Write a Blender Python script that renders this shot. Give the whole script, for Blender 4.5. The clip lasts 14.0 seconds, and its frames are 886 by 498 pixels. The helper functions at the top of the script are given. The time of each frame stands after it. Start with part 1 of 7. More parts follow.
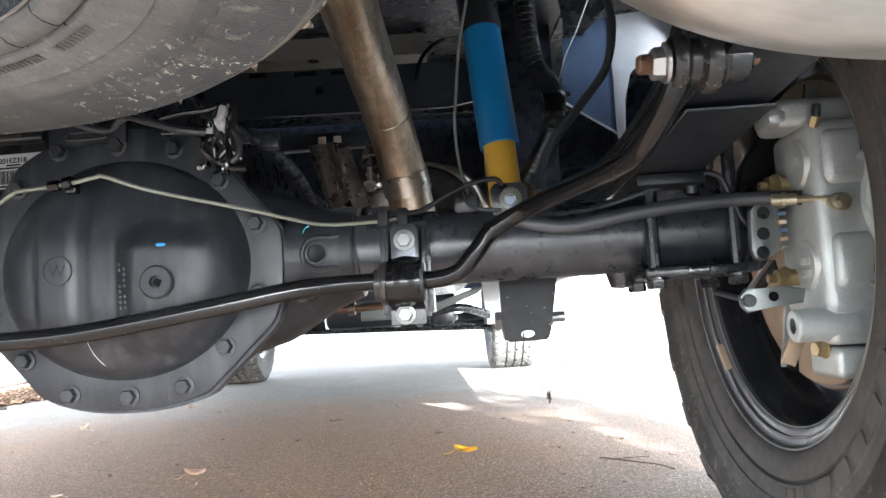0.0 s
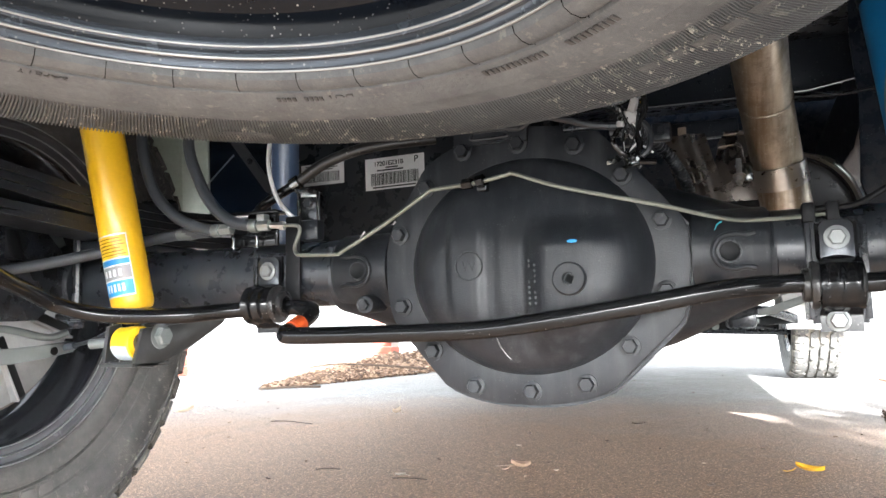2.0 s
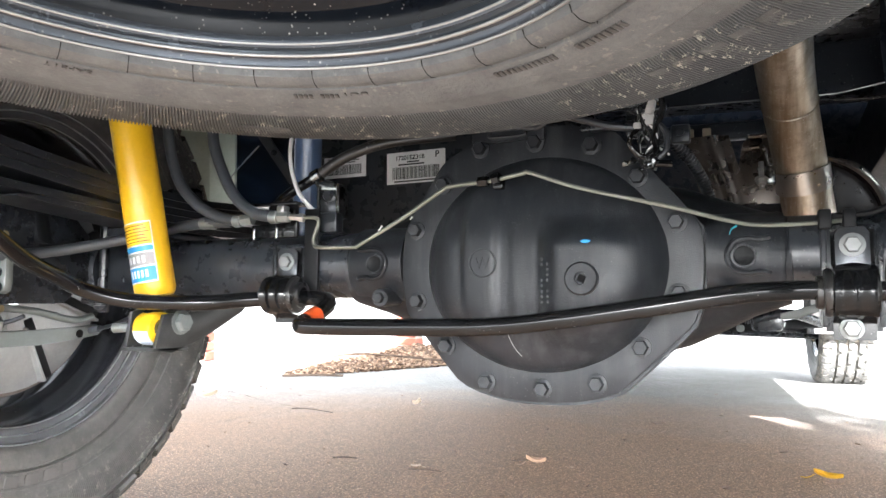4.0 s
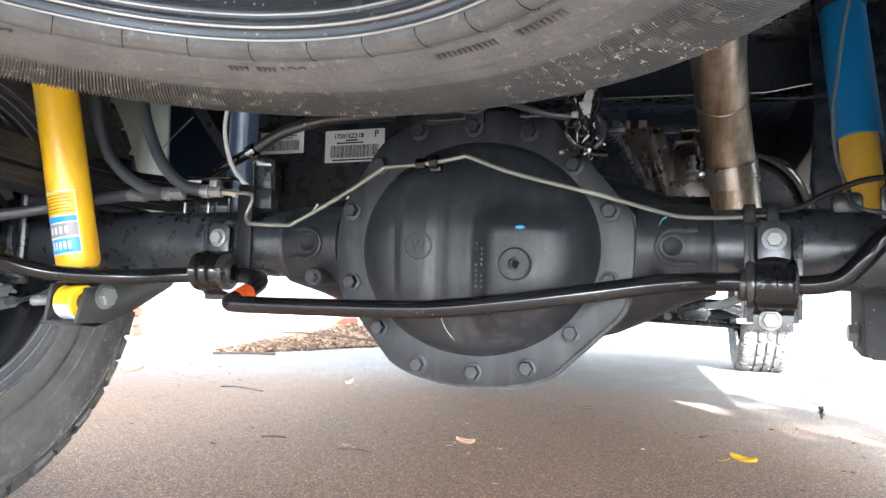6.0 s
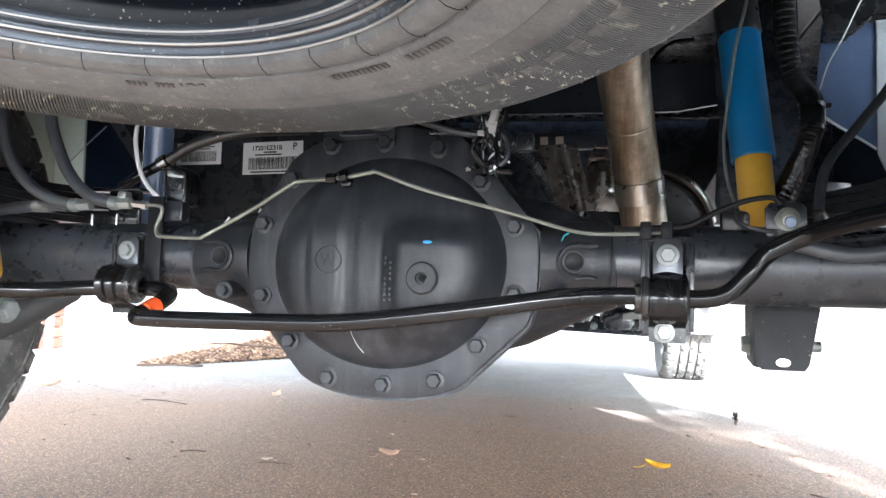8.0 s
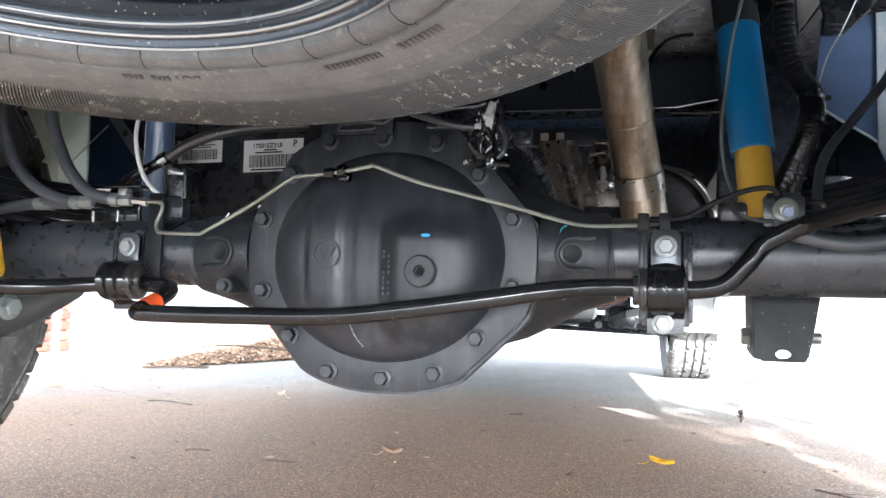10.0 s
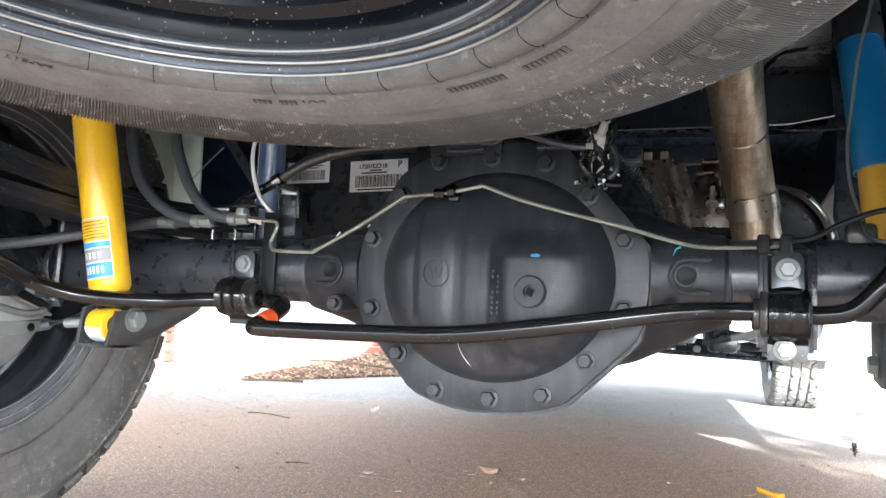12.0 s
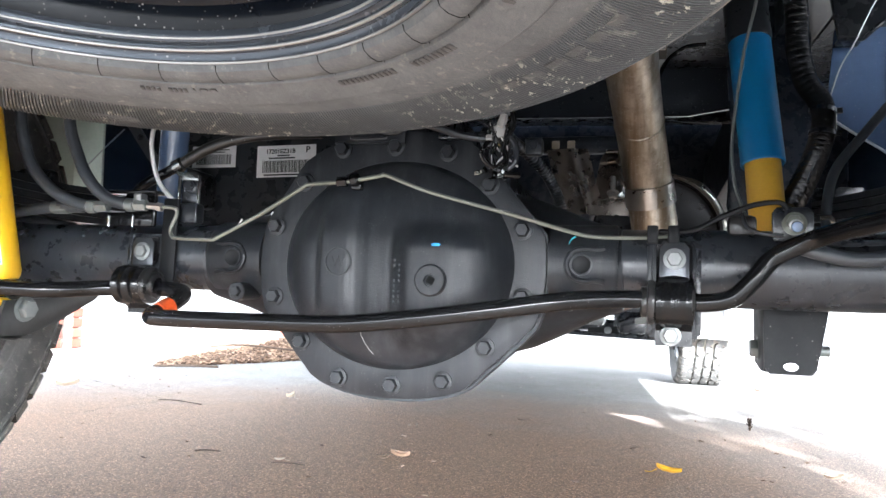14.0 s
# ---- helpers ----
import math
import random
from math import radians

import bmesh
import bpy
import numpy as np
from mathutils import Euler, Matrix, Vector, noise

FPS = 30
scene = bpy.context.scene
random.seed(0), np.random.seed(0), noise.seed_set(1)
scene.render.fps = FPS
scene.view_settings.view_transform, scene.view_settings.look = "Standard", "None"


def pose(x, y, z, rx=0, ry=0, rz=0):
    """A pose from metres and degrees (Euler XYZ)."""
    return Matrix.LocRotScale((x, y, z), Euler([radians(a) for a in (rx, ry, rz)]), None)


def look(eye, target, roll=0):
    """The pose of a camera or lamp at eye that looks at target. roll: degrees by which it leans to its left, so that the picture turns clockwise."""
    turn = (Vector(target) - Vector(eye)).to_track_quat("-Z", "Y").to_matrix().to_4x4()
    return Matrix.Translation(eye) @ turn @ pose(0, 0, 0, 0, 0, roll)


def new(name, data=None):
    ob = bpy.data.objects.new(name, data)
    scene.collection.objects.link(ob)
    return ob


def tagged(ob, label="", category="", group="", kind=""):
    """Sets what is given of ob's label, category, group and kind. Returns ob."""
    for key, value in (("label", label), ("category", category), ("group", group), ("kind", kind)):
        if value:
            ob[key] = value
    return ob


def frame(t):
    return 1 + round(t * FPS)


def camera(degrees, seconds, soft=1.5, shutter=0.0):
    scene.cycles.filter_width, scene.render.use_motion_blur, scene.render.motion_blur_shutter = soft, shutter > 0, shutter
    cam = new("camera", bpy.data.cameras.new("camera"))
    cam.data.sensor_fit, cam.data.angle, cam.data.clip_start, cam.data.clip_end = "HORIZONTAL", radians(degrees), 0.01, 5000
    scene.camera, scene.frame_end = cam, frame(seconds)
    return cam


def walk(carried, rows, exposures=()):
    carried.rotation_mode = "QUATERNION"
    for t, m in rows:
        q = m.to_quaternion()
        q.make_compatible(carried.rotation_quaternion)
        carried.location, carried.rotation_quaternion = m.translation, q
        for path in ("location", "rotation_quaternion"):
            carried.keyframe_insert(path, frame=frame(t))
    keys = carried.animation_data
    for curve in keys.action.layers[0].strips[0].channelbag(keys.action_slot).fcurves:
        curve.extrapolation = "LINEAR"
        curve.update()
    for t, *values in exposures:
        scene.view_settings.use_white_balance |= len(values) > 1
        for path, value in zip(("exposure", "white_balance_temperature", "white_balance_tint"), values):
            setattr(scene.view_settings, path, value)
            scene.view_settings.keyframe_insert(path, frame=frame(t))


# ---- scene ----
cam = camera(60.7, 14.0)
PATH = [
    (0, (0.39, 0.508, 0.32), (0.314, 2.498, 0.508), -3.5),
    (0.5, (0.398, 0.505, 0.331), (0.401, 2.495, 0.53), -3.3),
    (0.9, (0.372, 0.501, 0.324), (0.257, 2.484, 0.553), -2.5),
    (1, (0.358, 0.503, 0.327), (0.175, 2.483, 0.544), -2.5),
    (1.2, (0.333, 0.505, 0.331), (-0.008, 2.465, 0.538), -2.2),
    (1.5, (0.282, 0.503, 0.331), (-0.244, 2.42, 0.551), -1.9),
    (2, (0.223, 0.505, 0.33), (-0.498, 2.359, 0.537), -1.2),
    (2.2, (0.208, 0.491, 0.331), (-0.583, 2.317, 0.532), -0.6),
    (4.3, (0.242, 0.506, 0.333), (-0.54, 2.337, 0.517), 0.8),
    (4.5, (0.241, 0.508, 0.331), (-0.535, 2.343, 0.506), 0.9),
    (5, (0.237, 0.507, 0.319), (-0.514, 2.354, 0.475), 0.8),
    (5.5, (0.242, 0.512, 0.311), (-0.501, 2.364, 0.435), 0.7),
    (6, (0.242, 0.505, 0.334), (-0.395, 2.395, 0.477), 2.1),
    (6.5, (0.267, 0.5, 0.34), (-0.264, 2.42, 0.522), 1.8),
    (7, (0.279, 0.5, 0.34), (-0.182, 2.436, 0.534), 1.7),
    (7.5, (0.279, 0.5, 0.336), (-0.187, 2.436, 0.522), 2.0),
    (7.7, (0.276, 0.5, 0.34), (-0.199, 2.435, 0.513), 2.1),
    (10, (0.285, 0.501, 0.33), (-0.209, 2.431, 0.508), 1.6),
    (10.5, (0.281, 0.501, 0.33), (-0.232, 2.426, 0.511), 1.9),
    (11, (0.281, 0.502, 0.33), (-0.262, 2.417, 0.518), 2.2),
    (11.5, (0.278, 0.495, 0.33), (-0.301, 2.4, 0.525), 2.5),
    (12, (0.262, 0.492, 0.33), (-0.451, 2.348, 0.549), 2.8),
    (12.5, (0.264, 0.493, 0.33), (-0.489, 2.333, 0.552), 2.7),
    (13, (0.273, 0.493, 0.332), (-0.392, 2.369, 0.527), 3.1),
    (13.5, (0.281, 0.494, 0.334), (-0.284, 2.404, 0.514), 3.0),
    (14, (0.287, 0.492, 0.338), (-0.233, 2.415, 0.519), 2.4),
]
walk(cam, [(t, look(eye, target, roll)) for t, eye, target, roll in PATH], [(0.0, 3.90, 6000, 9.0), (2.2, 3.85, 6150, 9.0), (5.0, 3.90, 6150, 9.0), (6.5, 3.90, 5850, 9.0), (10.0, 3.90, 5850, 9.0), (12.0, 3.84, 5950, 9.0), (14.0, 3.87, 5850, 9.0)])

# ---- light ----
SUN_DIR = Vector((-0.483, 1.06, -0.42)).normalized()      # the way the sunlight travels
sun = new("sun", bpy.data.lights.new("sun", "SUN"))
sun.data.energy, sun.data.angle, sun.data.color = 4.0, radians(0.4), (1.0, 0.99, 0.97)
sun.matrix_world = look((0, 0, 0), SUN_DIR)
world = bpy.data.worlds.new("world")
scene.world = world
world.use_nodes = True
wn = world.node_tree
sky = wn.nodes.new("ShaderNodeTexSky")
sky.sky_type, sky.sun_disc = "NISHITA", False
sky.sun_elevation = math.asin(-SUN_DIR.z)
sky.sun_rotation = math.atan2(-SUN_DIR.x, -SUN_DIR.y)
sky.air_density, sky.dust_density = 1.0, 2.0
bg = wn.nodes["Background"]
bg.inputs["Strength"].default_value = 0.12
haze = wn.nodes.new("ShaderNodeHueSaturation")               # thin bright cloud: a paler sky
haze.inputs["Saturation"].default_value = 0.12
wn.links.new(sky.outputs[0], haze.inputs["Color"])
wn.links.new(haze.outputs[0], bg.inputs["Color"])


# ---- materials ----
def rgb(h):
    """Linear colour from a hex sRGB code."""
    v = [int(h[i:i + 2], 16) / 255 for i in (0, 2, 4)]
    return tuple(c / 12.92 if c <= 0.04045 else ((c + 0.055) / 1.055) ** 2.4 for c in v) + (1.0,)


class Mat:
    """A small node builder round one Principled material."""

    def __init__(self, name, rough=0.5, metal=0.0, coat=0.0, spec=0.5):
        self.m = bpy.data.materials.new(name)
        self.m.use_nodes = True
        self.t = self.m.node_tree
        self.p = self.t.nodes["Principled BSDF"]
        self.p.inputs["Roughness"].default_value = rough
        self.p.inputs["Metallic"].default_value = metal
        self.p.inputs["Coat Weight"].default_value = coat
        self.p.inputs["Specular IOR Level"].default_value = spec
        self.co = self.t.nodes.new("ShaderNodeTexCoord").outputs["Object"]

    def node(self, kind, **sets):
        n = self.t.nodes.new(kind)
        for k, v in sets.items():
            n.inputs[k.replace("_", " ")].default_value = v
        return n

    def link(self, a, b):
        self.t.links.new(a, b)

    def noise(self, scale, detail=6.0, rough=0.6, stretch=None):
        n = self.node("ShaderNodeTexNoise", Scale=scale, Detail=detail, Roughness=rough)
        co = self.co
        if stretch:
            mp = self.node("ShaderNodeMapping", Scale=stretch)
            self.link(co, mp.inputs["Vector"])
            co = mp.outputs[0]
        self.link(co, n.inputs["Vector"])
        return n.outputs["Fac"]

    def ramp(self, fac, stops):
        r = self.t.nodes.new("ShaderNodeValToRGB")
        el = r.color_ramp.elements
        while len(el) < len(stops):
            el.new(0.5)
        for e, (pos, col) in zip(el, stops):
            e.position = pos
            e.color = col if len(col) == 4 else (*col, 1.0)
        self.link(fac, r.inputs[0])
        return r.outputs[0]

    def mix(self, fac, a, b, mode="MIX"):
        n = self.t.nodes.new("ShaderNodeMix")
        n.data_type, n.blend_type = "RGBA", mode
        for v, i in ((fac, n.inputs[0]), (a, n.inputs[6]), (b, n.inputs[7])):
            if isinstance(v, (int, float, tuple)):
                i.default_value = v
            else:
                self.link(v, i)
        return n.outputs[2]

    def math(self, op, a, b=0.0, c=0.0):
        n = self.t.nodes.new("ShaderNodeMath")
        n.operation = op
        for v, i in zip((a, b, c), n.inputs):
            if isinstance(v, (int, float)):
                i.default_value = v
            else:
                self.link(v, i)
        return n.outputs[0]

    def bump(self, height, strength=0.3, dist=0.002, normal=None):
        b = self.node("ShaderNodeBump", Strength=strength, Distance=dist)
        self.link(height, b.inputs["Height"])
        if normal is not None:
            self.link(normal, b.inputs["Normal"])
        self.link(b.outputs[0], self.p.inputs["Normal"])
        return b.outputs[0]

    def color(self, c):
        if isinstance(c, tuple):
            self.p.inputs["Base Color"].default_value = c
        else:
            self.link(c, self.p.inputs["Base Color"])
        return self

    def rough(self, r):
        self.link(r, self.p.inputs["Roughness"])
        return self


def grey(v):
    return (v, v, v, 1.0)


def painted(name, base, light, rough=0.5, grain=900, bump=0.15, dust=0.0, dustcol=(0.22, 0.22, 0.22, 1), metal=0.0, coat=0.0, specks=0.0, spec=0.5, coat_ior=1.5, runs=0.0, cover=0.5, fleck=0.2, speck_scale=170.0):
    """Paint or casting skin: two scales of mottling, fine grain, optional dust film and dirt specks."""
    M = Mat(name, rough, metal, coat, spec)
    M.p.inputs["Coat IOR"].default_value = coat_ior
    M.p.inputs["Coat Roughness"].default_value = rough * 0.6
    big = M.noise(9, 5)
    fine = M.noise(grain, 3)
    c = M.mix(M.ramp(big, [(0.35, grey(0)), (0.7, grey(1))]), base, light)
    c = M.mix(M.math("MULTIPLY", fine, 0.35), c, tuple(x * 0.5 for x in base[:3]) + (1,))
    if dust:
        d = M.ramp(M.noise(26, 8, 0.7), [(0.45, grey(0)), (0.8, grey(1))])
        c = M.mix(M.math("MULTIPLY", d, dust), c, dustcol)
    if runs:
        rn = M.ramp(M.noise(60, 5, 0.6, (1, 1, 0.12)), [(0.5, grey(0)), (0.72, grey(1))])
        c = M.mix(M.math("MULTIPLY", M.math("MULTIPLY", rn, M.noise(7, 3)), runs), c, (0.10, 0.105, 0.11, 1))
    if specks:
        v = M.node("ShaderNodeTexVoronoi", Scale=speck_scale, Randomness=1.0)
        M.link(M.co, v.inputs["Vector"])
        keep = M.ramp(M.noise(30, 4), [(cover, grey(0)), (cover + 0.12, grey(1))])
        s = M.ramp(v.outputs["Distance"], [(fleck * 0.5, grey(1)), (fleck, grey(0))])
        c = M.mix(M.math("MULTIPLY", M.math("MULTIPLY", s, keep), specks), c, (0.5, 0.49, 0.47, 1))
    M.color(c)
    M.rough(M.ramp(M.noise(40, 6), [(0.3, grey(max(rough - 0.05, 0.05))), (0.75, grey(min(rough + 0.07, 1)))]))
    M.bump(M.math("ADD", M.math("MULTIPLY", fine, 0.5), big), bump, 0.0015)
    return M.m


cast_black = painted("cast_black", (0.0106, 0.0124, 0.0154, 1), (0.0158, 0.0184, 0.0226, 1), 0.37, 620, 0.45, 0.05, specks=0.12, spec=0.31, runs=0.45, speck_scale=240.0)
tube_black = painted("tube_black", (0.0160, 0.0190, 0.0238, 1), (0.0240, 0.0282, 0.0345, 1), 0.29, 500, 0.12, 0.03, specks=0.12, spec=0.55, runs=0.5)
satin_black = painted("satin_black", (0.0100, 0.0122, 0.0156, 1), (0.0160, 0.0190, 0.0238, 1), 0.27, 600, 0.10, 0.04, specks=0.3, spec=0.5)
frame_black = painted("frame_black", (0.0155, 0.0190, 0.0262, 1), (0.0240, 0.0290, 0.0385, 1), 0.32, 500, 0.14, 0.04, specks=0.4, spec=0.4)
gloss_black = painted("gloss_black", (0.0048, 0.0052, 0.0060, 1), (0.0078, 0.0082, 0.0090, 1), 0.11, 800, 0.03, 0.0, specks=0.8, spec=0.30, coat=0.04, coat_ior=1.5, speck_scale=260.0, fleck=0.17, cover=0.54)
loom_black = painted("loom_black", (0.0090, 0.0105, 0.0130, 1), (0.0150, 0.0172, 0.0210, 1), 0.20, 400, 0.05, 0.03, spec=0.8)
plastic_black = painted("plastic_black", (0.0130, 0.0152, 0.0188, 1), (0.0210, 0.0245, 0.0300, 1), 0.30, 400, 0.1, 0.03, spec=0.35)
tank_black = painted("tank_black", (0.0125, 0.0146, 0.0180, 1), (0.0190, 0.0220, 0.0268, 1), 0.28, 250, 0.06, 0.02, spec=0.4)
spring_black = painted("spring_black", (0.0068, 0.0088, 0.0120, 1), (0.0128, 0.0158, 0.0205, 1), 0.36, 260, 0.5, 0.05, specks=0.5, spec=0.30, cover=0.48, fleck=0.20, speck_scale=270.0)
rubber_hose = painted("rubber_hose", (0.0320, 0.0370, 0.0435, 1), (0.0480, 0.0550, 0.0630, 1), 0.42, 400, 0.1, 0.08)
bushing_rubber = painted("bushing_rubber", grey(0.012), grey(0.020), 0.30, 300, 0.3, 0.08, specks=0.7, spec=0.45)
strap_sheen = painted("strap_sheen", (0.06, 0.065, 0.072, 1), (0.085, 0.09, 0.10, 1), 0.22, 300, 0.1, 0.05, metal=0.6, specks=0.3)
zinc = painted("zinc", (0.36, 0.37, 0.37, 1), (0.48, 0.49, 0.48, 1), 0.33, 500, 0.1, 0.15, metal=0.85)
zinc_plate = painted("zinc_plate", (0.19, 0.20, 0.20, 1), (0.28, 0.29, 0.287, 1), 0.46, 300, 0.15, 0.25, metal=0.65)
gold_zinc = painted("gold_zinc", (0.36, 0.28, 0.14, 1), (0.48, 0.40, 0.24, 1), 0.36, 300, 0.1, 0.1, metal=0.85)
copper_thread = painted("copper_thread", (0.15, 0.085, 0.055, 1), (0.24, 0.145, 0.095, 1), 0.5, 300, 0.3, 0.1, metal=0.4)
line_green = painted("line_green", (0.16, 0.168, 0.14, 1), (0.24, 0.25, 0.215, 1), 0.32, 200, 0.05, 0.1, metal=0.5)
yellow_paint = painted("yellow_paint", (0.74, 0.43, 0.008, 1), (0.79, 0.48, 0.014, 1), 0.32, 200, 0.04, 0.05, coat=0.2)
gold_paint = painted("gold_paint", (0.66, 0.38, 0.03, 1), (0.72, 0.44, 0.05, 1), 0.36, 200, 0.05, 0.08, coat=0.2)
blue_paint = painted("blue_paint", (0.008, 0.16, 0.40, 1), (0.012, 0.20, 0.46, 1), 0.34, 250, 0.06, 0.06, coat=0.2)
caliper_alloy = painted("caliper_alloy", (0.46, 0.505, 0.505, 1), (0.60, 0.645, 0.645, 1), 0.38, 380, 0.6, 0.35, dustcol=(0.20, 0.21, 0.205, 1), metal=0.4, specks=0.25)
rotor_iron = painted("rotor_iron", (0.16, 0.125, 0.10, 1), (0.26, 0.22, 0.19, 1), 0.42, 200, 0.2, 0.2, metal=0.7)
rim_black = painted("rim_black", (0.0043, 0.0056, 0.0085, 1), (0.0065, 0.0085, 0.0120, 1), 0.14, 500, 0.02, 0.0, coat=0.0, specks=0.6, spec=0.20, cover=0.45, fleck=0.2, speck_scale=210.0)
pad_tan = painted("pad_tan", (0.34, 0.255, 0.175, 1), (0.46, 0.36, 0.26, 1), 0.5, 200, 0.2, 0.2)
rim_dark = painted("rim_dark", (0.0085, 0.0098, 0.0125, 1), (0.0140, 0.0156, 0.0190, 1), 0.13, 300, 0.05, 0.08, dustcol=(0.08, 0.07, 0.06, 1), specks=0.2, spec=0.6)
bracket_grey = painted("bracket_grey", (0.022, 0.0235, 0.024, 1), (0.033, 0.035, 0.0355, 1), 0.4, 300, 0.1, 0.1, specks=0.1)
plug_dark = painted("plug_dark", (0.0050, 0.0056, 0.0065, 1), (0.0085, 0.0094, 0.0106, 1), 0.45, 300, 0.1, spec=0.15)
bracket_black = painted("bracket_black", (0.0074, 0.0082, 0.0095, 1), (0.0129, 0.0142, 0.0159, 1), 0.5, 300, 0.2, 0.05, specks=0.3, spec=0.15)
pale_gold = painted("pale_gold", (0.32, 0.29, 0.20, 1), (0.44, 0.41, 0.31, 1), 0.32, 200, 0.15, 0.1, metal=0.75)
lever_zinc = painted("lever_zinc", (0.16, 0.18, 0.178, 1), (0.26, 0.285, 0.275, 1), 0.34, 200, 0.2, 0.2, metal=0.5)
lip_grey = painted("lip_grey", (0.10, 0.105, 0.115, 1), (0.17, 0.172, 0.18, 1), 0.22, 300, 0.05, 0.25, dustcol=(0.12, 0.10, 0.085, 1), metal=0.4)
rim_lip = painted("rim_lip", (0.062, 0.074, 0.090, 1), (0.085, 0.098, 0.118, 1), 0.24, 500, 0.02, 0.0, metal=0.5, specks=0.5)
rim_silver = painted("rim_silver", (0.36, 0.38, 0.40, 1), (0.46, 0.48, 0.50, 1), 0.4, 300, 0.05, 0.1, metal=0.2)
bed_black = painted("bed_black", (0.0150, 0.0210, 0.0330, 1), (0.0250, 0.0335, 0.0500, 1), 0.28, 300, 0.12, 0.05, specks=0.5, spec=0.32, speck_scale=230.0)
tan_paint = painted("tan_paint", (0.085, 0.080, 0.062, 1), (0.115, 0.108, 0.085, 1), 0.45, 200, 0.08, 0.2)
liner_green = painted("liner_green", (0.44, 0.53, 0.45, 1), (0.60, 0.66, 0.60, 1), 0.5, 120, 0.1, 0.2)
# pale value holds the light on the gusset flange and rim; also the eye sleeve
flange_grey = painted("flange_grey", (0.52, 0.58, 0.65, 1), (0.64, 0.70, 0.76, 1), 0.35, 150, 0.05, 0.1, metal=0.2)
muffler_dark = painted("muffler_dark", (0.012, 0.014, 0.018, 1), (0.022, 0.025, 0.030, 1), 0.22, 120, 0.10, 0.1, metal=0.3, spec=0.5)
clamp_steel = painted("clamp_steel", (0.42, 0.41, 0.38, 1), (0.60, 0.59, 0.56, 1), 0.30, 200, 0.10, 0.1, metal=0.9)
backing_grey = painted("backing_grey", (0.34, 0.355, 0.36, 1), (0.48, 0.495, 0.495, 1), 0.36, 200, 0.15, 0.3, metal=0.45, specks=0.2)
bracket_zinc = painted("bracket_zinc", (0.20, 0.21, 0.21, 1), (0.32, 0.33, 0.32, 1), 0.16, 60, 0.2, 0.1, metal=0.95)
# the blue stands in for reflected daylight on the gusset and filler tube
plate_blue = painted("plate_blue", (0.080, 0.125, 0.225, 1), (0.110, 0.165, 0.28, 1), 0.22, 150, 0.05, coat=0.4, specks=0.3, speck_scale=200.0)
shield_alloy = painted("shield_alloy", (0.17, 0.145, 0.125, 1), (0.27, 0.24, 0.215, 1), 0.28, 60, 0.02, 0.2, metal=0.85)
body_paint = painted("body_paint", (0.012, 0.03, 0.07, 1), (0.014, 0.035, 0.08, 1), 0.2, 200, 0.02, 0.02, coat=0.7)
white_paper = painted("white_paper", grey(0.72), grey(0.8), 0.45, 150, 0.03, 0.08)
ink = painted("ink", grey(0.002), grey(0.004), 0.8, 150, 0.02, spec=0.1)
mark_blue = painted("mark_blue", (0.02, 0.25, 0.6, 1), (0.03, 0.32, 0.7, 1), 0.4, 200, 0.05)
mark_teal = painted("mark_teal", (0.03, 0.30, 0.36, 1), (0.05, 0.36, 0.42, 1), 0.4, 200, 0.05)
label_grey = painted("label_grey", grey(0.22), grey(0.32), 0.4, 200, 0.03)
orange_tag = painted("orange_tag", (0.60, 0.075, 0.012, 1), (0.68, 0.10, 0.018, 1), 0.4, 200, 0.05)
white_cable = painted("white_cable", grey(0.62), grey(0.72), 0.4, 200, 0.03, 0.1)
leaf_yellow = painted("leaf_yellow", (0.70, 0.36, 0.01, 1), (0.75, 0.45, 0.03, 1), 0.55, 160, 0.2)
leaf_brown = painted("leaf_brown", (0.15, 0.095, 0.07, 1), (0.21, 0.14, 0.10, 1), 0.65, 160, 0.3)
leaf_green = painted("leaf_green", (0.045, 0.085, 0.025, 1), (0.07, 0.12, 0.04, 1), 0.5, 160, 0.2)
leaf_pale = painted("leaf_pale", (0.5, 0.4, 0.3, 1), (0.6, 0.5, 0.38, 1), 0.65, 160, 0.3)
twig_brown = painted("twig_brown", (0.07, 0.045, 0.03, 1), (0.12, 0.08, 0.055, 1), 0.7, 160, 0.4)
leaf_tan = painted("leaf_tan", (0.33, 0.21, 0.14, 1), (0.43, 0.28, 0.19, 1), 0.6, 160, 0.3)
dark_leaf = painted("dark_leaf", (0.02, 0.014, 0.010, 1), (0.035, 0.024, 0.017, 1), 0.8, 160, 0.3, spec=0.1)
letter_grey = painted("letter_grey", (0.058, 0.055, 0.053, 1), (0.086, 0.081, 0.077, 1), 0.7, 200, 0.1, 0.1)


def exhaust_material():
    """Stainless tube with brown and gold heat tint in streaks along it."""
    M = Mat("exhaust_steel", 0.28, 1.0)
    streak = M.noise(70, 4, 0.55, (1, 0.10, 0.07))
    c = M.ramp(streak, [(0.30, (0.24, 0.19, 0.135, 1)), (0.45, (0.42, 0.37, 0.29, 1)), (0.56, (0.57, 0.53, 0.45, 1)), (0.72, (0.74, 0.72, 0.66, 1))])
    c = M.mix(M.ramp(M.noise(55, 6, 0.7), [(0.44, grey(0)), (0.66, grey(0.65))]), c, (0.30, 0.245, 0.18, 1))
    c = M.mix(M.ramp(M.noise(240, 3, 0.6), [(0.60, grey(0)), (0.70, grey(0.6))]), c, (0.72, 0.69, 0.62, 1))
    M.color(c)
    M.rough(M.ramp(M.noise(30, 5), [(0.3, grey(0.34)), (0.75, grey(0.58))]))
    return M.m


